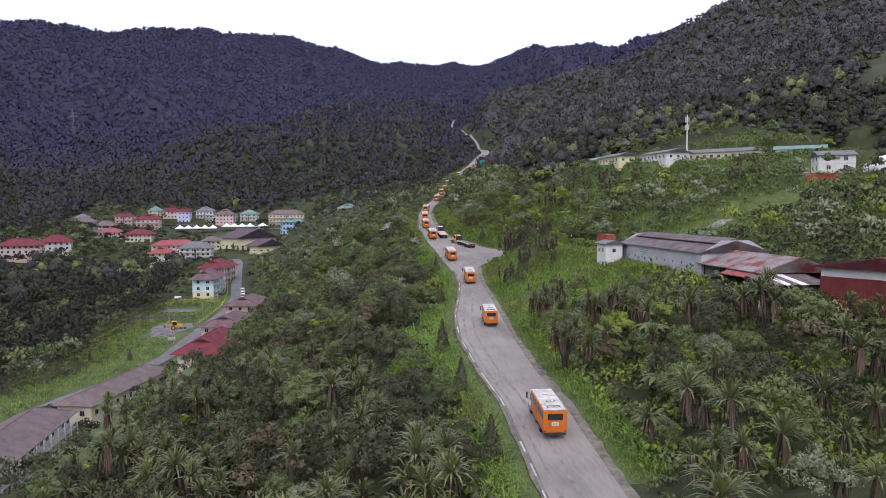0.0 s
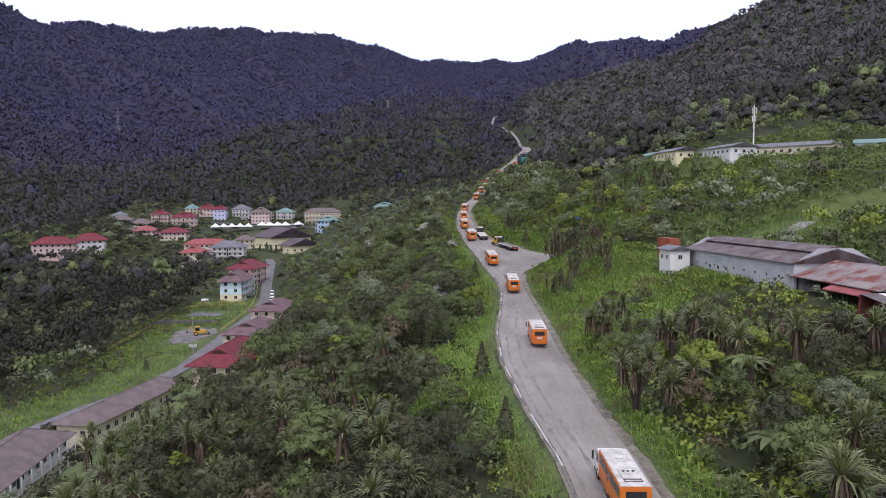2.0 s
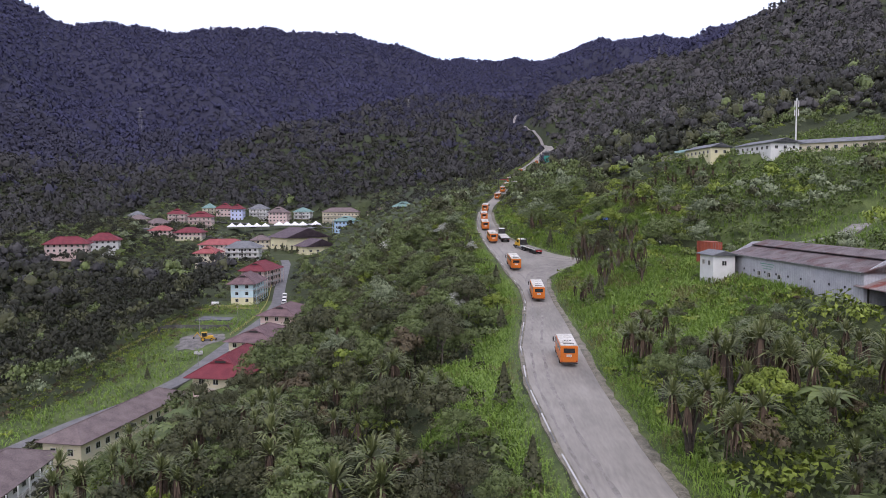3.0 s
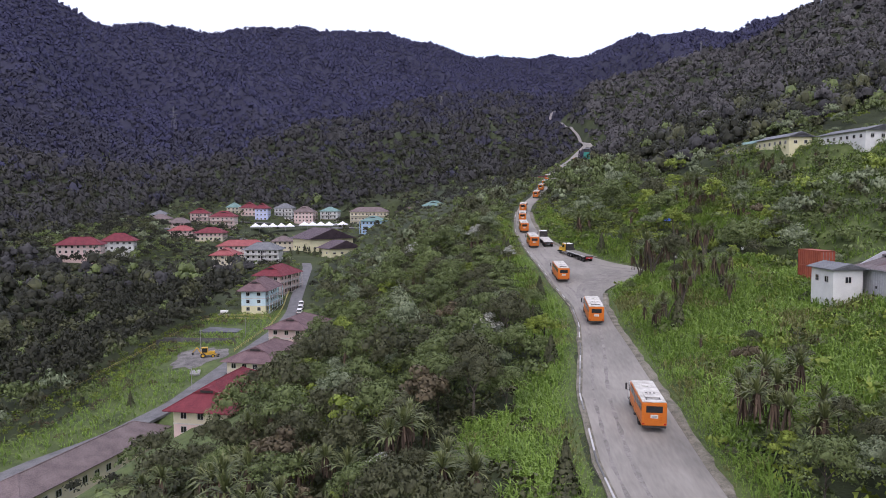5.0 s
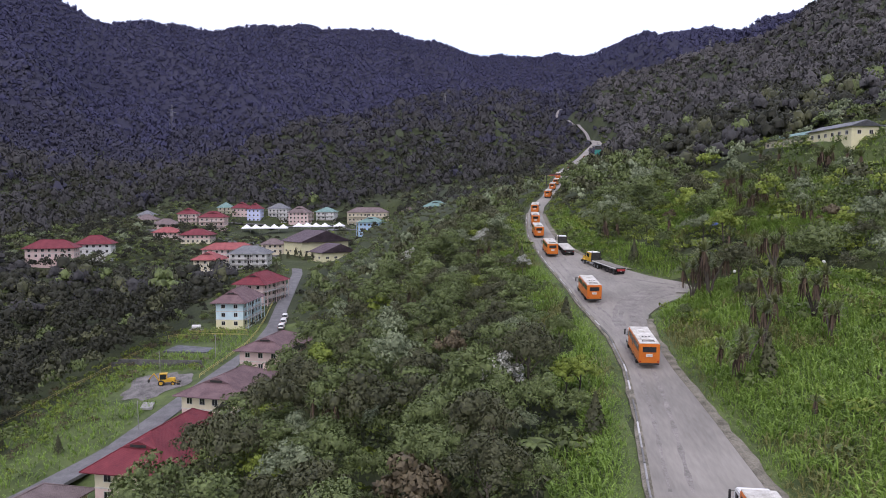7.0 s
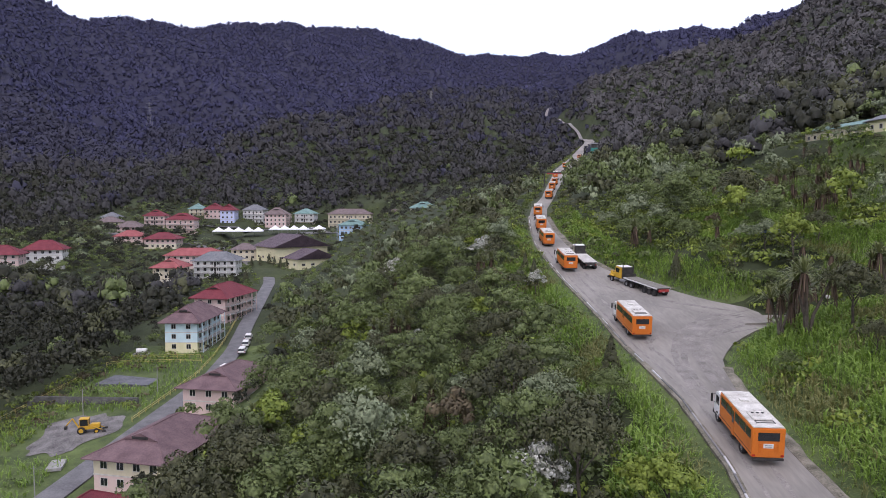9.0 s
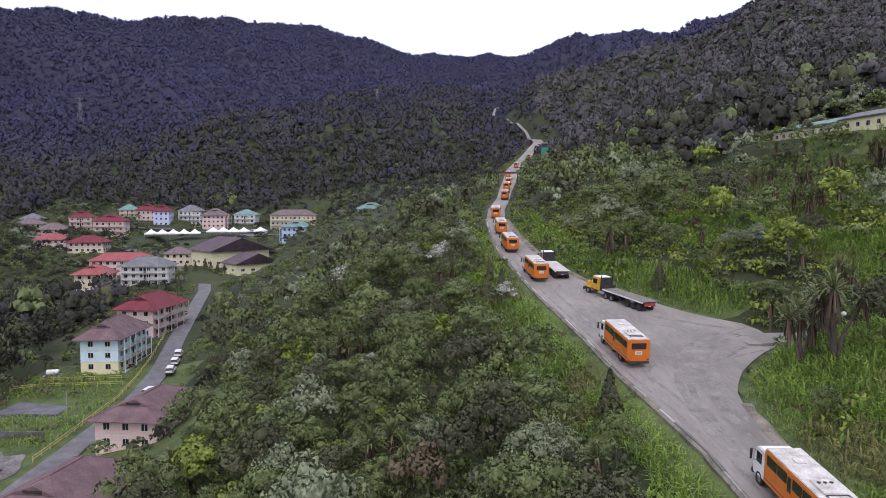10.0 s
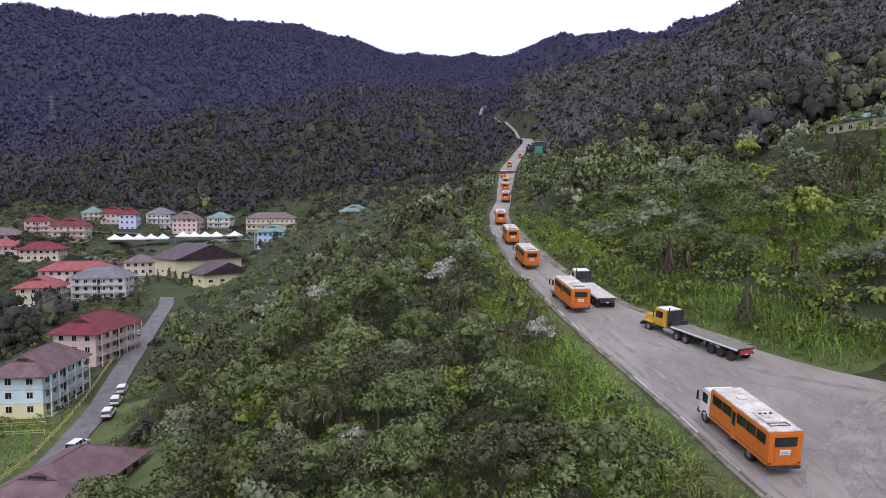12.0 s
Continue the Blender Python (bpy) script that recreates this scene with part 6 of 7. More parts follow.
def stem_mesh(stems):
    bm = bmesh.new()
    for c in stems:
        fork = Vector((c[0] * 0.25, c[1] * 0.25, c[2] * 0.4))
        rod(bm, (0, 0, -0.6), fork, 0.16, 0.13, 6)
        rod(bm, fork, c, 0.13, 0.09, 6)
    me = bpy.data.meshes.new("stem")
    bm.to_mesh(me)
    bm.free()
    me.materials.append(BARK)
    return me


# kinds of tree, fine for the slopes beside the road: name, label, crown leaves, material
FORMS = {"leaf": (7.2, 3.1, 1900, 0.138, 0.85, 17, 4), "dull": (6.6, 2.9, 1750, 0.132, 0.95, 16, 3), "flat": (6.8, 3.6, 1650, 0.14, 0.4, 16, 2), "pale": (6.8, 2.8, 1750, 0.132, 0.9, 16, 3),
         "lime": (5.6, 2.5, 1000, 0.185, 0.75, 8, 2), "brown": (5.4, 2.5, 950, 0.175, 0.85, 8, 2)}
KINDS = {k: [crown(rng, *f[:6]) for _ in range(f[6])] for k, f in FORMS.items()}
KINDS["cone"] = [conifer(rng, 4.6, 1.5, 700, 0.19) for _ in range(2)]
LOOSE = {k: [crown(rng, f[0], f[1], int(f[2] * 0.50), f[3] * 1.15, f[4], f[5], 0.45, 10, 0.5) for _ in range(f[6])] for k, f in FORMS.items()}
LOOSE["cone"] = KINDS["cone"]
FINISH = {"ash": LEAF_GREY_HAZE, "dusk": LEAF_MID_HAZE, "dark": LEAF_DARK, "far": LEAF_FAR_HAZE, "leaf": LEAF, "dull": LEAF_DULL, "flat": LEAF, "fern": LEAF, "hill": LEAF_HILL, "pale": LEAF_PALE, "lime": LEAF_LIME, "brown": LEAF_BROWN, "cone": LEAF_DULL}
SAY = {
    "leaf": ("broadleaf_tree", "dark green broadleaf tree with a rounded crown on the slope"),
    "dull": ("broadleaf_tree", "dull olive-green tree with a dense crown on the slope"),
    "flat": ("umbrella_tree", "green tree with a flat umbrella-shaped crown on the slope"),
    "pale": ("broadleaf_tree", "grey-green tree with pale leaves on the slope"),
    "lime": ("broadleaf_tree", "bright lime-green young tree on the slope"),
    "brown": ("broadleaf_tree", "brownish half-dry tree on the slope"),
    "cone": ("conifer", "small dark conical tree beside the road"),
    "fern": ("tree_fern", "green tree fern with arching fronds on the slope"),
    "pandan": ("pandanus_tree", "pandanus with strap leaves over hanging dead ones"),
}
PANDANS = [pandan(rng, k, h) for k, h in ((1, 3.6), (3, 4.6), (4, 5.2), (5, 5.6))]
FERNS = [fronds(rng, (0, 0, 3.0), 15, 2.3, 0.34), fronds(rng, (0, 0, 2.2), 13, 1.9, 0.30)]
FINE = {k: [crown(rng, f[0], f[1], int(f[2] * 2.0), f[3] * 0.76, f[4], f[5] + 3, 0.5, 12, 0.46) for _ in range(f[6])] for k, f in FORMS.items()}
FINE["cone"] = [conifer(rng, 4.6, 1.5, 1300, 0.14) for _ in range(2)]
crown_mesh = {k: [quads("crown", v, FINISH[k], True) for v in vs] for k, vs in FINE.items()}
crown_mesh["fern"] = [quads("crown", v, LEAF) for v in FERNS]
pandan_mesh = [(quads("crown", g, STRAP), quads("dead_skirt", d, DEAD), stem_mesh(s)) for g, d, s in PANDANS]
trunks = [trunk_mesh(rng, 6.5, 0.16), trunk_mesh(rng, 6.5, 0.13, 5)]


def tree(kind, x, y, scale, turn, label=""):
    """A tree as a thing of its own: trunk and crown."""
    name, say = SAY[kind]
    t = thing(name, pose(x, y, float(land(x, y)) - 0.2, 0, 0, turn) @ Matrix.Scale(scale, 4), label or say, "tree", "trees of the slopes")
    if kind == "pandan":
        g, d, s = pandan_mesh[int(rng.integers(len(pandan_mesh)))]
        hang("stem", s, t)
        hang("dead_skirt", d, t, "hanging brown dead leaves")
        hang("crown", g, t)
    else:
        hang("trunk", trunks[int(rng.integers(2))], t)
        hang("crown", crown_mesh[kind][int(rng.integers(len(crown_mesh[kind])))], t)
    return t


pool = {}


def add(key, v):
    pool.setdefault(key, []).append(v)


def plant(kind, x, y, scale, turn):
    """A tree of the joined wood."""
    z = float(land(x, y)) - 0.2
    if kind == "pandan":
        g, d, _ = PANDANS[int(rng.integers(len(PANDANS)))]
        add("strap", turned(g, x, y, z, scale, turn))
        add("dead", turned(d, x, y, z, scale, turn))
    elif kind == "fern":
        add("fern", turned(FERNS[int(rng.integers(2))], x, y, z, scale, turn))
    else:
        v = (LOOSE if y > (262 if x > 0 else 232) or x < -46 or x > 46 else KINDS)[kind]
        add(kind, turned(v[int(rng.integers(len(v)))], x, y, z, scale, turn, rng.uniform(0.85, 1.15)))


def choose(x, y):
    """The kind that grows at a place."""
    r = rng.random()
    right = x > road_right(y)
    if grassy(x, y):
        if r > (0.24 if right else 0.06):
            return None
        return "pandan" if right and r < 0.09 else "cone" if r < 0.11 else "brown" if r < 0.13 else "lime" if r < 0.15 else "dull" if r < 0.20 else "leaf"
    if right and y < 140:
        table = (("pandan", 0.34), ("leaf", 0.22), ("dull", 0.14), ("brown", 0.08), ("lime", 0.08), ("fern", 0.06), ("pale", 0.08))
    elif right:
        table = (("leaf", 0.32), ("pale", 0.27), ("lime", 0.19), ("flat", 0.09), ("dull", 0.04), ("pandan", 0.06), ("fern", 0.03))
    elif y < 150:
        table = (("pandan", 0.27), ("leaf", 0.12), ("dull", 0.44), ("flat", 0.06), ("brown", 0.05), ("fern", 0.02), ("pale", 0.02), ("lime", 0.02))
    else:
        table = (("leaf", 0.34), ("dull", 0.34), ("pale", 0.08), ("flat", 0.07), ("pandan", 0.09), ("lime", 0.05), ("fern", 0.02), ("brown", 0.01))
    for kind, share in table:
        r -= share
        if r < 0:
            return kind
    return "leaf"


# the slopes that the road runs through: the trees nearest the road are things, the rest one wood
xs_, ys_ = scatter(-66, 62, 46, 292, 4.55, rng)
single = 0
for x, y in zip(xs_, ys_):
    if clear(np.array(x), np.array(y)):
        continue
    kind = choose(x, y)
    if kind is None:
        continue
    low = kind in ("pandan", "fern", "cone")
    edge = min(abs(x - road_left(y)), abs(x - road_right(y)))
    scale = rng.uniform(0.85, 1.3) if low else rng.choice((0.75, 0.9, 1.1, 1.45)) * rng.uniform(0.9, 1.1) * (0.7 if edge < 9 else 1.0)
    if x < road_left(y) and y < 130:
        scale *= 1.2 if low else 0.8
    if x > road_right(y) and y < 230:
        scale *= 1.15 if low and y < 140 else 0.85
    scale = min(scale, max(0.35, float(headroom(x, y) - land(x, y)) / 7.4), 0.55 if x < -43 and 176 < y < 275 else 9)
    turn = rng.uniform(0, 360)
    if edge < 24 and 66 < y < 250 and single < 285 and rng.random() < 0.55:
        tree(kind, x, y, scale, turn)
        single += 1
    else:
        plant(kind, x, y, scale, math.radians(turn))

# shrubs along the terrace's edge
for k in range(26):
    x, y = 75.5 + rng.uniform(-1.2, 1.2), 262 + 2.4 * k
    plant(("leaf", "pale", "dull", "lime")[k % 4], x, y, rng.uniform(0.42, 0.66), rng.uniform(0, 6.28))

# a few that stand out
white = crown(rng, 7.4, 3.3, 1300, 0.19, 0.85, 11)
white_mesh = quads("crown", white, BLOSSOM, True)
for x, y, s in ((-3.3, 172, 0.98), (-13, 127, 0.62), (-19, 226, 0.8), (-9, 262, 0.9), (-33, 300, 1.1), (0.5, 238, 0.6)):
    t = thing("blossoming_tree", pose(x, y, float(land(x, y)) - 0.2, 0, 0, 40 * s) @ Matrix.Scale(s, 4), "tree covered in whitish blossom among green trees", "tree")
    hang("trunk", trunks[0], t)
    hang("crown", white_mesh, t)
for x, y, s in ((27.5, 203.5, 1.25), (31.0, 208, 1.15), (33.5, 222.5, 1.1), (41, 206, 1.2), (34, 188, 1.15), (37, 181, 1.1), (47, 214, 1.2), (29.2, 200.5, 1.45), (70, 272, 1.1), (75, 266, 1.2), (67, 283, 1.1), (72.5, 290, 1.2), (77, 258, 1.1), (71, 300, 1.15), (64, 276, 1.0), (84, 254, 1.0), (41, 97, 1.5), (46.5, 88, 1.6), (29, 176, 1.0)):
    tree("pandan", x, y, s, 70 * s)

# coarser wood further off
FLATS = (("leaf", 0.75), ("dull", 0.85), ("pale", 0.7), ("flat", 0.4), ("hill", 0.8), ("lime", 0.7), ("dark", 0.85), ("dusk", 0.85), ("ash", 0.85))
mid = {k: [crown(rng, 7.4, 3.4, 150, 0.46, f, 10, 0.4, 6) for _ in range(4)] for k, f in FLATS}


def away(x, y, gap):
    """Whether a place keeps clear of all houses."""
    keep = np.ones(len(x), bool)
    for hx, hy, hr in BUILT:
        keep &= np.hypot(x - hx, y - hy) > hr + gap
    return keep


near_off = {k: [far_crown(rng, 8.6, 4.4, 4, 85, 0.50, f, 0.70) for _ in range(4)] for k, f in FLATS}
off = {k: [far_crown(rng, 8.2, 4.5, 3, 70, 0.75, f, 0.66, 0.3, 1) for _ in range(7)] for k, f in FLATS}
deep = {k: [far_crown(rng, 8.4, 5.4, 2, 36, 1.1, f * 1.1, 0.74, 0.7, 1) for _ in range(9)] for k, f in FLATS}
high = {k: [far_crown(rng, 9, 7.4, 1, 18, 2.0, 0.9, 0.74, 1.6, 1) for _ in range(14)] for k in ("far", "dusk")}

# slopes that lie open to the valley, told by the horizon along each bearing; the hollows behind the ridges stay bare
SIGHT_B, SIGHT_R = np.arange(-48, 48.1, 0.5), np.arange(150, 2900, 15.0)
sight_b, sight_r = np.meshgrid(np.radians(SIGHT_B), SIGHT_R, indexing="ij")
SIGHT = np.maximum.accumulate((land(BEND[0] + sight_r * np.sin(sight_b), BEND[1] + sight_r * np.cos(sight_b)) - BEND[2]) / sight_r, axis=1)
SIGHT[1:-1] = np.minimum(np.minimum(SIGHT[:-2], SIGHT[2:]), SIGHT[1:-1])


def overlooked(x, y, z, spare=30.0):
    r, b = polar(x, y)
    i = np.clip(((b + 48) / 0.5).round().astype(int), 0, len(SIGHT_B) - 1)
    k = np.clip(((r - 150) / 15).astype(int) - 2, 0, len(SIGHT_R) - 1)
    return (z + spare - BEND[2]) / np.maximum(r, 1) > SIGHT[i, k]


def grow(x, y, kinds, low, high_, shares, place, sink=2.4):
    keep = (np.arctan2(x, y) < 0.72) & (np.arctan2(-x, y - 48) < 0.75)
    x, y = x[keep], y[keep]
    keep = ~clear(x, y) & (rng.random(len(x)) > 0.9 * grassy(x, y)) & away(x, y, 1.5) & overlooked(x, y, land(x, y))
    x, y = x[keep], y[keep]
    z = land(x, y)
    names = rng.choice([k for k, _ in shares], len(x), p=[s for _, s in shares])
    size = np.minimum(rng.uniform(low, high_, len(x)), np.maximum(0.5, (headroom(x, y) - z) / 7.6))
    for a, b, c, name, s, t in zip(x, y, z, names, size, rng.uniform(0, 6.28, len(x))):
        v = kinds[name]
        add(place + name, turned(v[int(rng.integers(len(v)))], a, b, c - sink * s, s, t, rng.uniform(0.75, 1.5)))


# shade over the western valley woods, put in as darker leaf colours
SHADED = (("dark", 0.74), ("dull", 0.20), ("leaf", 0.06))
SHARES = (("leaf", 0.42), ("dull", 0.38), ("pale", 0.12), ("flat", 0.08))
x, y = scatter(-175, 150, 30, 330, 5.2, rng)
out = ~((x > -66) & (x < 62) & (y > 25) & (y < 292))
x, y = x[out], y[out]
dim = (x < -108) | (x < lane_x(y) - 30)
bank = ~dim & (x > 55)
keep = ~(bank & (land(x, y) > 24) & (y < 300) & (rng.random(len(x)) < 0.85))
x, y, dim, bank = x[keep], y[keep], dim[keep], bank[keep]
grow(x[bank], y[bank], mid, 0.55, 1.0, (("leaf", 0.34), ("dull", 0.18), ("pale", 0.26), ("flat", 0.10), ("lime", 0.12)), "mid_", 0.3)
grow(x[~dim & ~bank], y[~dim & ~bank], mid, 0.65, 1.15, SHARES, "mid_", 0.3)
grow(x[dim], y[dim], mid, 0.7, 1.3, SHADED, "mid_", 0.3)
x, y = scatter(-110, 60, 330, 480, 5.8, rng)
low = (x < -42) | (y > 420)
grow(x[low], y[low], mid, 0.4, 0.8, SHARES, "mid_", 0.3)
grow(x[~low], y[~low], mid, 0.7, 1.2, SHARES, "mid_", 0.3)
# woods of the valley's sides: finer crowns nearer by, greyer haze-tinted ones further up
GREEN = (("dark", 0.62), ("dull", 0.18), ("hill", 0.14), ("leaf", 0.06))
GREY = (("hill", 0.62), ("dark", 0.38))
GREY_HAZE = (("ash", 0.68), ("hill", 0.26), ("dark", 0.06))
MID_HAZE = (("hill", 0.80), ("dusk", 0.20))
for near, beyond, kinds, step, sink in ((0, 390, near_off, 6.6, 3.4), (390, 700, off, 7.2, 4.3), (700, 1300, deep, 8.6, 4.7)):
    x, y = scatter(-960, 700, 330, 1400, step, rng)
    r_, b_ = polar(x, y)
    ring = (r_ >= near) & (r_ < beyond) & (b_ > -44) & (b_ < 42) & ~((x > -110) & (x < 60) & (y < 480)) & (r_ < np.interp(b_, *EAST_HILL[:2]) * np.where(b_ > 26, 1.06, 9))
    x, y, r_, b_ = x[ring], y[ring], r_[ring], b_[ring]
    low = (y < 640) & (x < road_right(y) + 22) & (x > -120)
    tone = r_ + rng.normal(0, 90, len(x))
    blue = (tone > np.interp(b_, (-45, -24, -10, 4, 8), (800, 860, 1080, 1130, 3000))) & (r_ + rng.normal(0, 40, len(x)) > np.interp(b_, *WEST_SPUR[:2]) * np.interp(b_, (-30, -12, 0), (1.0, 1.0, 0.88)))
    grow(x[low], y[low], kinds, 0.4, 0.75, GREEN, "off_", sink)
    grey_hazed = (b_ > 7) & (tone > 470)
    grow(x[grey_hazed & ~low], y[grey_hazed & ~low], kinds, 0.8, 1.5, GREY_HAZE, "off_", sink)
    blue |= grey_hazed
    for chosen, shares in ((~blue & (tone < 400), GREEN), (~blue & (tone >= 400) & (tone < 680), GREY), (~blue & (tone >= 680) & (tone < 900), MID_HAZE), (~blue & (tone >= 900), (("hill", 0.35), ("dusk", 0.65)))):
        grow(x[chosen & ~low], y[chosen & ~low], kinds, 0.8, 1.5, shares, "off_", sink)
    blue &= ~grey_hazed
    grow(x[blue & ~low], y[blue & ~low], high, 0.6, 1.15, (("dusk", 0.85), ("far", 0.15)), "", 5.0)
for x0, x1 in ((-70, 6), (18, 66)):
    x, y = scatter(x0, x1, -45, 44, 6.5, rng)
    for a, b, c, s, t in zip(x, y, land(x, y), rng.uniform(0.6, 1.0, len(x)), rng.uniform(0, 6.28, len(x))):
        add("off_leaf", turned(near_off["leaf"][int(rng.integers(4))], a, b, c - 0.8, s * 0.85, t))
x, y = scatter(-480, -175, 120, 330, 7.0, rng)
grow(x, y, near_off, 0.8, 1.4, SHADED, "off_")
x, y = scatter(150, 420, 130, 330, 7.6, rng)
grow(x, y, near_off, 0.65, 1.1, GREEN, "off_")
# cloud forest of the far mountains, with blue haze in its leaf colour
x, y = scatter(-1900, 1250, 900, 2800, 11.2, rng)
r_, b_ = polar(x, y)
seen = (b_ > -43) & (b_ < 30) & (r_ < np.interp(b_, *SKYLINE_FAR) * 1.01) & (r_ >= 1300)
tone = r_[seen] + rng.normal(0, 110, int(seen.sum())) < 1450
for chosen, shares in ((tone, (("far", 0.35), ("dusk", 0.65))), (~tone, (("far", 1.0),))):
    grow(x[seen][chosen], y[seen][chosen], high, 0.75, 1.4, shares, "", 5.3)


def crest_tree(rng, height):
    """A thin-stemmed tree that stands out on a ridge."""
    lumps = [(0, 0, height * 0.78, 2.6, 0.7), (1.8, 0.8, height * 0.6, 1.7, 0.7), (-1.5, -1.2, height * 0.66, 1.8, 0.7)]
    p, w = lump_points(lumps, 16, rng)
    stem = np.array([[(-0.35, 0, -3), (0.35, 0, -3), (0.1, 0, height * 0.8), (0, 2, 0)], [(0, -0.35, -3), (0, 0.35, -3), (0, 0.1, height * 0.8), (2, 0, 0)]], float)
    return np.concatenate([domes(lumps, rng, 0.75, 0.3), leaves(p, w, 1.1, rng, wild=0.6), stem])


CREST = [crest_tree(rng, h) for h in (8, 10, 12, 14, 16)]
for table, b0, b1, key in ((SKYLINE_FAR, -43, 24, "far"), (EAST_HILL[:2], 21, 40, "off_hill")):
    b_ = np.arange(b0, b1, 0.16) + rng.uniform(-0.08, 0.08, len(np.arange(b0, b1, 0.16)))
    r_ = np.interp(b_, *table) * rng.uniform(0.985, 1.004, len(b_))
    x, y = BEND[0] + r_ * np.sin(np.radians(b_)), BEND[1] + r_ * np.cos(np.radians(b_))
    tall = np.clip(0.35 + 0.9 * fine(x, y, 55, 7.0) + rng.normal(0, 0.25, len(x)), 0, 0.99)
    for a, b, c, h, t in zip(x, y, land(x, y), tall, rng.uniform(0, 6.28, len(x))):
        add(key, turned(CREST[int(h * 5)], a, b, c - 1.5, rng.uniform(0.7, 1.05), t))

# trees between the houses
x, y = scatter(-272, -48, 95, 612, 4.6, rng)
keep = clear(x, y) & ~grassy(x, y) & (np.abs(x - lane_x(y)) > 6) & (rng.random(len(x)) < np.where(y > 380, 0.95, 0.5)) & (x < road_left(y) - 20)
keep &= away(x, y, 0.5) & ((y < 380) | (x < -240) | ((x < -200) & (y < 470)) | away(x, y + 9, 2.0) | (rng.random(len(x)) < 0.2))
keep &= ~((y > 212) & (y < 292) & (x < lane_x(y) - 3) & (x > lane_x(y) - 26))
keep &= ~((x > -186) & (x < -112) & (y > 505) & (y < 570)) & ~((x > -108) & (x < -66) & (y > 392) & (y < 440)) & ~((x > -110) & (x < -70) & (y > 465) & (y < 575) & (rng.random(len(x)) < 0.7))
x, y = x[keep], y[keep]
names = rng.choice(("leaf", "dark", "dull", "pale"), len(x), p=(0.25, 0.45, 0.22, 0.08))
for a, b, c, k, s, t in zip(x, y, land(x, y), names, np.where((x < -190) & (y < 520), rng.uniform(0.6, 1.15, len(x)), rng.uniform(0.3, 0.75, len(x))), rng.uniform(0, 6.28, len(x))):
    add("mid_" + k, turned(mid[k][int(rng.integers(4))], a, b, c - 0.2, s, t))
for x, y, s in ((-118, 425, 1.1), (-115, 428, 1.0), (-111.5, 430, 1.1), (-108, 427, 1.0), (-104, 423.5, 1.1), (-100.5, 421.5, 1.0), (-110, 396, 1.2), (-107.5, 390, 1.2), (-105, 384, 1.1), (-69.5, 183.5, 0.9), (-66.5, 181, 0.85), (-83.5, 203, 0.8), (-95.5, 204, 0.7)):
    tree("cone", x, y, s, 40 * s, "dark clipped conifer beside the lane")

WOODS = {
    "strap": ("pandanus_thicket", "pandanus heads among the forest", STRAP), "dead": ("dead_leaves", "hanging dead pandanus leaves", DEAD),
    "far": ("mountain_forest", "dark cloud forest on the mountainsides", LEAF_FAR_HAZE), "dusk": ("mountain_forest", "dark forest on the lower mountainsides", LEAF_MID_HAZE),
}
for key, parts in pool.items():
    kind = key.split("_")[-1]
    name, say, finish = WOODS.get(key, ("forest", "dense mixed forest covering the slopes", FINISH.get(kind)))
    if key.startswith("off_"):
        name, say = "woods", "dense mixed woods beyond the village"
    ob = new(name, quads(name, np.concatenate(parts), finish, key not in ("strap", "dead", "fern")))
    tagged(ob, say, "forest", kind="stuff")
pool.clear()

# tall grass, cane and low growth
def tuft(rng, count, length, width):
    """Arching blades from one root: a lower and an upper piece each."""
    a, e = rng.uniform(0, 2 * math.pi, count), rng.uniform(0.7, 1.45, count)
    way = np.stack([np.cos(a) * np.cos(e), np.sin(a) * np.cos(e), np.sin(e)], -1)
    side = np.stack([-np.sin(a), np.cos(a), np.zeros(count)], -1) * width
    s = length * rng.uniform(0.6, 1.2, (count, 1))
    root = rng.normal(0, 0.18, (count, 3)) * [1, 1, 0]
    elbow, tip = root + way * s * 0.6, root + way * s * 0.9 + np.stack([np.cos(a), np.sin(a), -0.6 * np.ones(count)], -1) * s * 0.28
    return np.concatenate([np.stack([root - side * 0.5, root + side * 0.5, elbow + side], 1), np.stack([root - side * 0.3, elbow + side, elbow - side], 1), np.stack([elbow - side, elbow + side, tip], 1)])


blade_kinds = [tuft(rng, 6, 1.6, 0.065) for _ in range(8)]


def sow(name, x, y, low, high, finish, say, size=None):
    """One sheet of grass from tufts at places."""
    size = rng.uniform(low, high, len(x)) * (1 if size is None else size)
    out = [turned(blade_kinds[int(rng.integers(8))], a, b, c, s, t) for a, b, c, s, t in zip(x, y, land(x, y), size, rng.uniform(0, 6.28, len(x)))]
    return tagged(new(name, quads(name, np.concatenate(out), finish)), say, "grass", kind="stuff")


x, y = scatter(-20, 64, 50, 335, 0.62, rng)
keep = grassy(x, y) & away(x, y, -2.5) & ~((x > road_left(y) - 0.35) & (x < road_right(y) + 0.5))
for line in (SIDE_ROAD, YARD):
    for (x0, y0, _, w0), (x1, y1, _, w1) in zip(line, line[1:]):
        s = np.clip(((x - x0) * (x1 - x0) + (y - y0) * (y1 - y0)) / ((x1 - x0) ** 2 + (y1 - y0) ** 2), 0, 1)
        keep &= np.hypot(x - x0 - s * (x1 - x0), y - y0 - s * (y1 - y0)) > w0 + s * (w1 - w0) + (0.3 if line is SIDE_ROAD else -4.0)
x, y = x[keep], y[keep]
tall = np.clip(np.minimum(np.abs(x - road_left(y)), np.abs(x - road_right(y))) / 3.5, 0.22, 1.0)
dry = fine(x, y, 9, 3.0) + 0.5 * fine(x, y, 3, 1.0) + rng.normal(0, 0.25, len(x)) > 0.5
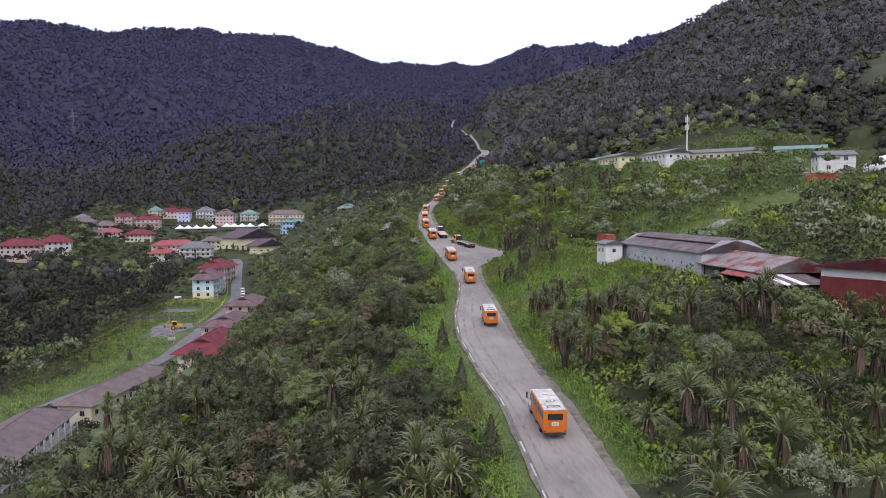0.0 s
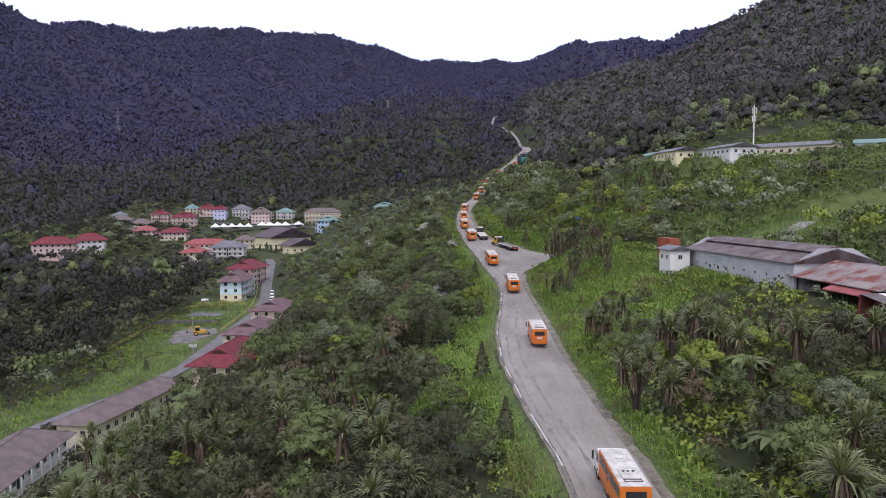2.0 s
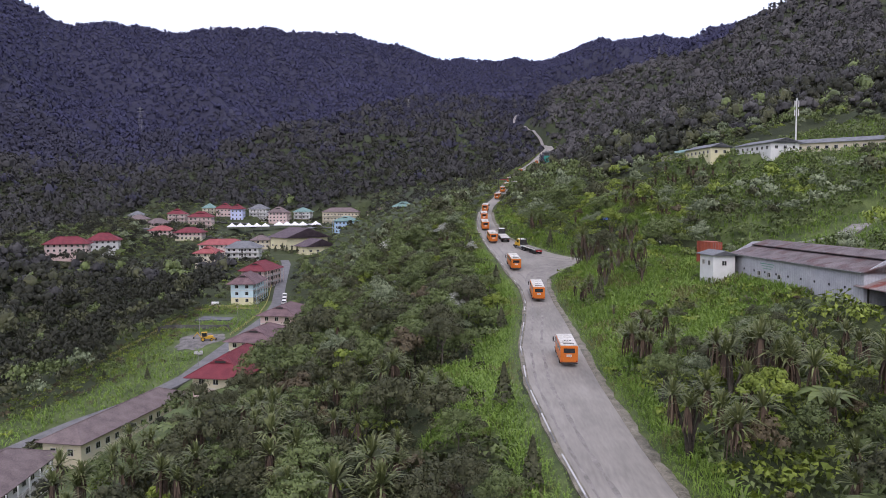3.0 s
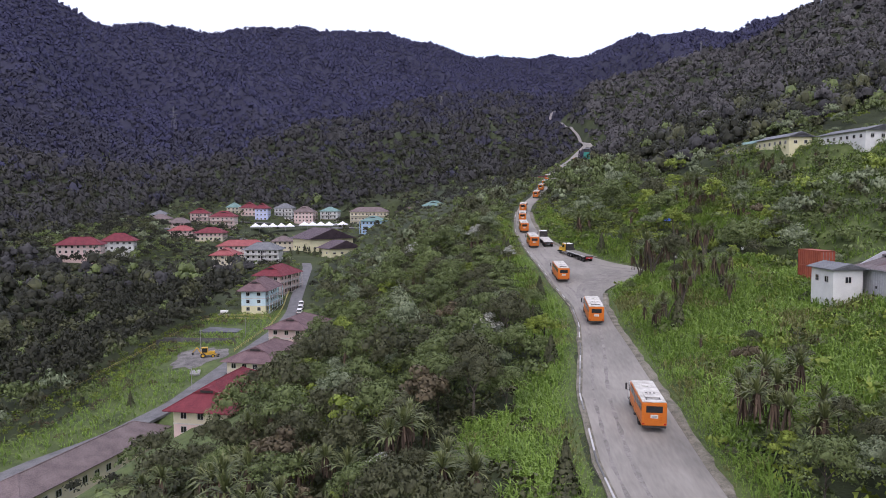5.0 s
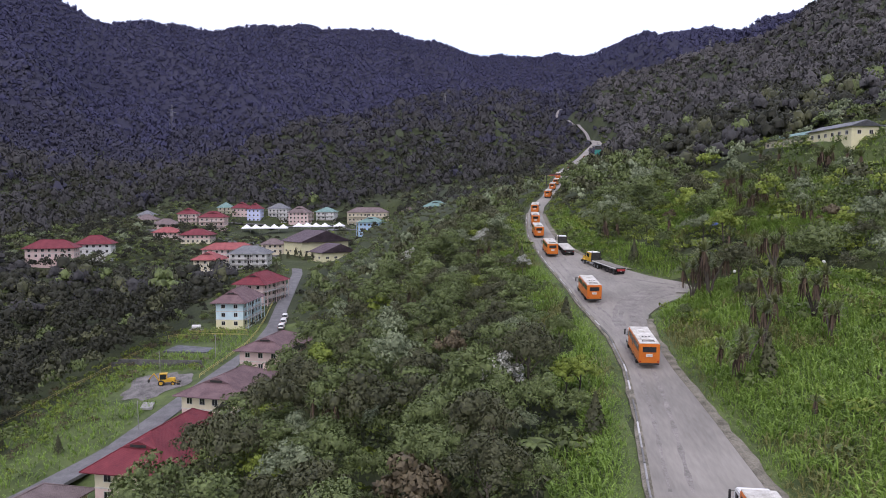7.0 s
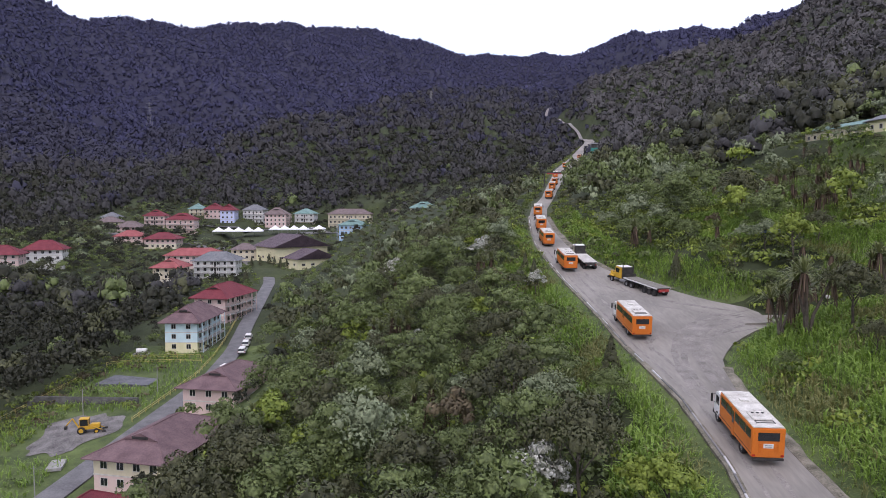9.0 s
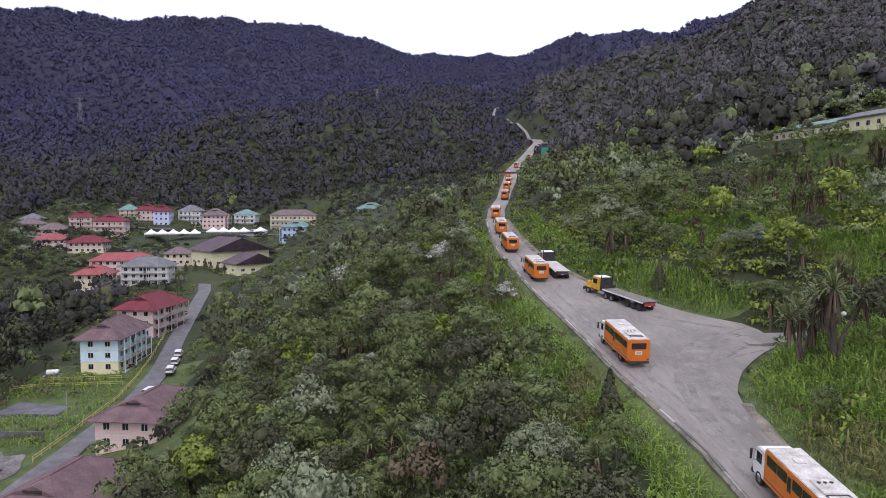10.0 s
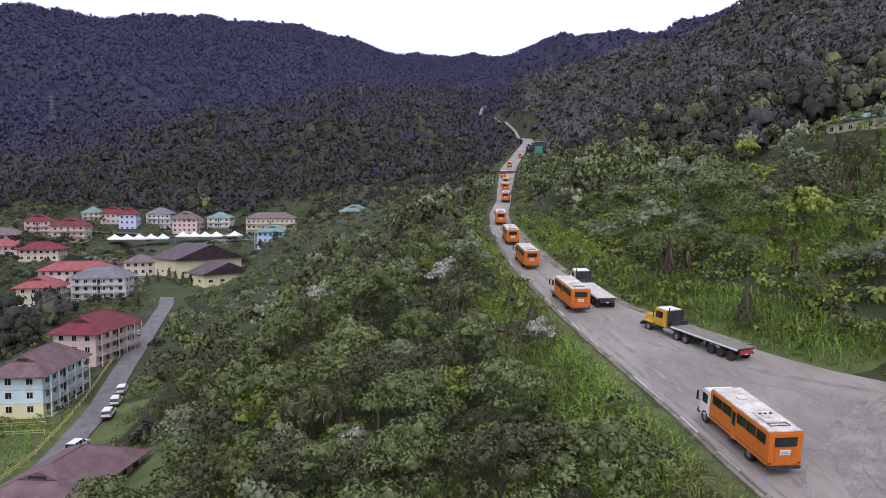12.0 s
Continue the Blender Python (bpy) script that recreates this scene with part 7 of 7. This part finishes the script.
sow("tall_grass", x[~dry], y[~dry], 0.7, 1.3, GRASS, "tall bright green cane grass on the banks", tall[~dry])
sow("dry_grass", x[dry], y[dry], 0.7, 1.25, GRASS_DRY, "yellowing grass on the banks", tall[dry])
x, y = scatter(-180, 120, 60, 300, 1.35, rng)
keep = (grassy(x, y) | (clear(x, y) & (x > lane_x(y) - 34) & (x < lane_x(y) - 4) & (y > 186) & (y < 292))) & ((x < -30) | (x > 55)) & away(x, y, -1.0)
keep &= ~((np.abs(x + 91) < 7) & (np.abs(y - 271) < 5)) & ~((np.abs(x + 84) < 8) & (np.abs(y - 240) < 11))
sow("meadow_grass", x[keep], y[keep], 0.55, 1.2, GRASS, "rough green grass on open ground")
x, y = scatter(58, 150, 150, 300, 1.7, rng)
keep = ~clear(x, y) & (np.arctan2(x, y) < 0.62)
sow("meadow_grass", x[keep], y[keep], 0.7, 1.5, GRASS, "tall green grass on the slope below the terrace")
shrub_kinds = [leaves(*lump_points([(0, 0, 0.3, 0.9, 0.8), (0.7, 0.3, 0.3, 0.6, 0.8), (-0.5, 0.5, 0.5, 0.6, 0.9)], 52, rng), 0.19, rng) for _ in range(6)]
x, y = scatter(-60, 62, 55, 300, 2.2, rng)
keep = ~clear(x, y) & (rng.random(len(x)) < np.where(grassy(x, y), 0.13, 0.75))
x, y = x[keep], y[keep]
shade = (x < road_left(y) - 6) & (y < 150) & (rng.random(len(x)) < 0.85)
lime = ~shade & (rng.random(len(x)) < np.where(x > road_right(y), 0.5, 0.22))
for k, finish, say in ((~lime & ~shade, LEAF, "low dark green undergrowth"), (lime, LEAF_LIME, "low bright green undergrowth"), (shade, LEAF_DULL, "low dull olive undergrowth")):
    out = [turned(shrub_kinds[int(rng.integers(6))], a, b, c, s, t) for a, b, c, s, t in zip(x[k], y[k], land(x[k], y[k]), rng.uniform(0.9, 2.2, int(k.sum())), rng.uniform(0, 6.28, int(k.sum())))]
    tagged(new("undergrowth", quads("undergrowth", np.concatenate(out), finish, True)), say, "undergrowth", kind="stuff")
x, y = scatter(62, 150, 95, 300, 3.2, rng)
keep = ~clear(x, y)
x, y = x[keep], y[keep]
out = [turned(shrub_kinds[int(rng.integers(6))], a, b, c, s, t) for a, b, c, s, t in zip(x, y, land(x, y), rng.uniform(0.9, 2.2, len(x)), rng.uniform(0, 6.28, len(x)))]
tagged(new("undergrowth", quads("undergrowth", np.concatenate(out), LEAF, True)), "green scrub below the terrace", "undergrowth", kind="stuff")

# low bushes between the houses, on the open ground below the lane and along the upper road
def bushes(x, y, low, high, shares):
    for finish, say, a, b in shares:
        r = (np.arange(len(x)) * 0.618) % 1.0
        k = (r >= a) & (r < b)
        out = [turned(shrub_kinds[int(rng.integers(6))], p, q, c - 0.1, s, t) for p, q, c, s, t in zip(x[k], y[k], land(x[k], y[k]), rng.uniform(low, high, int(k.sum())), rng.uniform(0, 6.28, int(k.sum())))]
        tagged(new("undergrowth", quads("undergrowth", np.concatenate(out), finish, True)), say, "undergrowth", kind="stuff")


GREENS = ((LEAF, "dark green bushes among the houses", 0, 0.5), (LEAF_DULL, "dull olive bushes among the houses", 0.5, 0.8), (LEAF_LIME, "fresh green bushes among the houses", 0.8, 1.0))
x, y = scatter(-272, -60, 290, 612, 4.0, rng)
keep = clear(x, y) & (np.abs(x - lane_x(y)) > 5) & away(x, y, -1.2) & (x < road_left(y) - 20) & (rng.random(len(x)) < 0.7)
keep &= ~((x > -186) & (x < -112) & (y > 515) & (y < 570))
bushes(x[keep], y[keep], 0.7, 1.7, GREENS)
x, y = scatter(-112, -78, 120, 292, 2.6, rng)
keep = (x < lane_x(y) - 6) & away(x, y, 0) & (rng.random(len(x)) < 0.22 + 0.7 * (x < lane_x(y) - 15)) & ~((np.abs(x + 91) < 8) & (np.abs(y - 271) < 7)) & ~((np.abs(x + 84) < 8) & (np.abs(y - 240) < 11))
bushes(x[keep], y[keep], 0.5, 1.5, ((LEAF, "dark green bushes on the open ground", 0, 0.35), (LEAF_BROWN, "brownish bushes on the open ground", 0.35, 0.6), (LEAF_LIME, "fresh green bushes on the open ground", 0.6, 1.0)))
x, y = scatter(-60, 110, 250, 868, 2.4, rng)
gap_ = np.maximum(road_left(y) - x, x - road_right(y))
keep = (gap_ > 1.6) & (gap_ < 6.5)
bushes(x[keep], y[keep], 0.6, 1.5, ((LEAF, "dark green bushes beside the upper road", 0, 0.45), (LEAF_DULL, "dull olive bushes beside the upper road", 0.45, 0.7), (LEAF_LIME, "fresh green bushes beside the upper road", 0.7, 1.0)))
x, y = scatter(12, 62, 120, 335, 2.3, rng)
side_way = np.ones(len(x), bool)
for line in (SIDE_ROAD, YARD):
    for (x0, y0, _, w0), (x1, y1, _, w1) in zip(line, line[1:]):
        s = np.clip(((x - x0) * (x1 - x0) + (y - y0) * (y1 - y0)) / ((x1 - x0) ** 2 + (y1 - y0) ** 2), 0, 1)
        side_way &= np.hypot(x - x0 - s * (x1 - x0), y - y0 - s * (y1 - y0)) > w0 + s * (w1 - w0) + 1.0
keep = side_way & ~(grassy(x, y) & (y > 222) & (rng.random(len(x)) < 0.7)) & (x > road_right(y) + 1.4) & away(x, y, 0) & (rng.random(len(x)) < np.where((y < 213) & (x < 42), 0.12, 0.62))
bushes(x[keep], y[keep], 0.7, 1.6, ((LEAF, "dark green bushes on the bank", 0, 0.3), (LEAF_DULL, "dull olive bushes on the bank", 0.3, 0.45), (LEAF_LIME, "fresh green bushes on the bank", 0.45, 1.0)))
x, y = scatter(54, 112, 222, 325, 2.5, rng)
keep = away(x, y, -1.5) & (rng.random(len(x)) < 0.75)
bushes(x[keep], y[keep], 0.7, 1.7, ((LEAF, "dark green bushes below the terrace", 0, 0.65), (LEAF_LIME, "fresh green bushes below the terrace", 0.65, 1.0)))

# ---- kerb stones along the road's outer edge ----
KERB = surface("white_kerb", (0.13, 0.127, 0.12), (0.46, 0.455, 0.44), 0.7, 0.85, 0.2, own=0.55)
kerb = thing("kerb", pose(0, 0, 0), "low white-painted kerb along the road's outer edge", "kerb", kind="structure")
stone = bpy.data.meshes.new("kerb_stone")
bm = boxed(-0.09, 0.09, -1.47, 1.47, -0.25, 0.16, 0.025)
bm.to_mesh(stone)
bm.free()
stone.materials.append(KERB)
for k in range(92):
    y = 54 + 3.0 * k
    if k % 11 in (4,) or (k * 7) % 23 == 5:
        continue
    turn = -math.degrees(math.atan2(road_left(y + 1.5) - road_left(y - 1.5), 3.0))
    rise = math.degrees(math.atan2(road_z(y + 1.5) - road_z(y - 1.5), 3.0))
    ob = hang("kerb_stone", stone, kerb)
    ob.matrix_local = pose(float(road_left(y)) - 0.05, y, float(road_z(y)) + 0.08, rise, 0, turn)
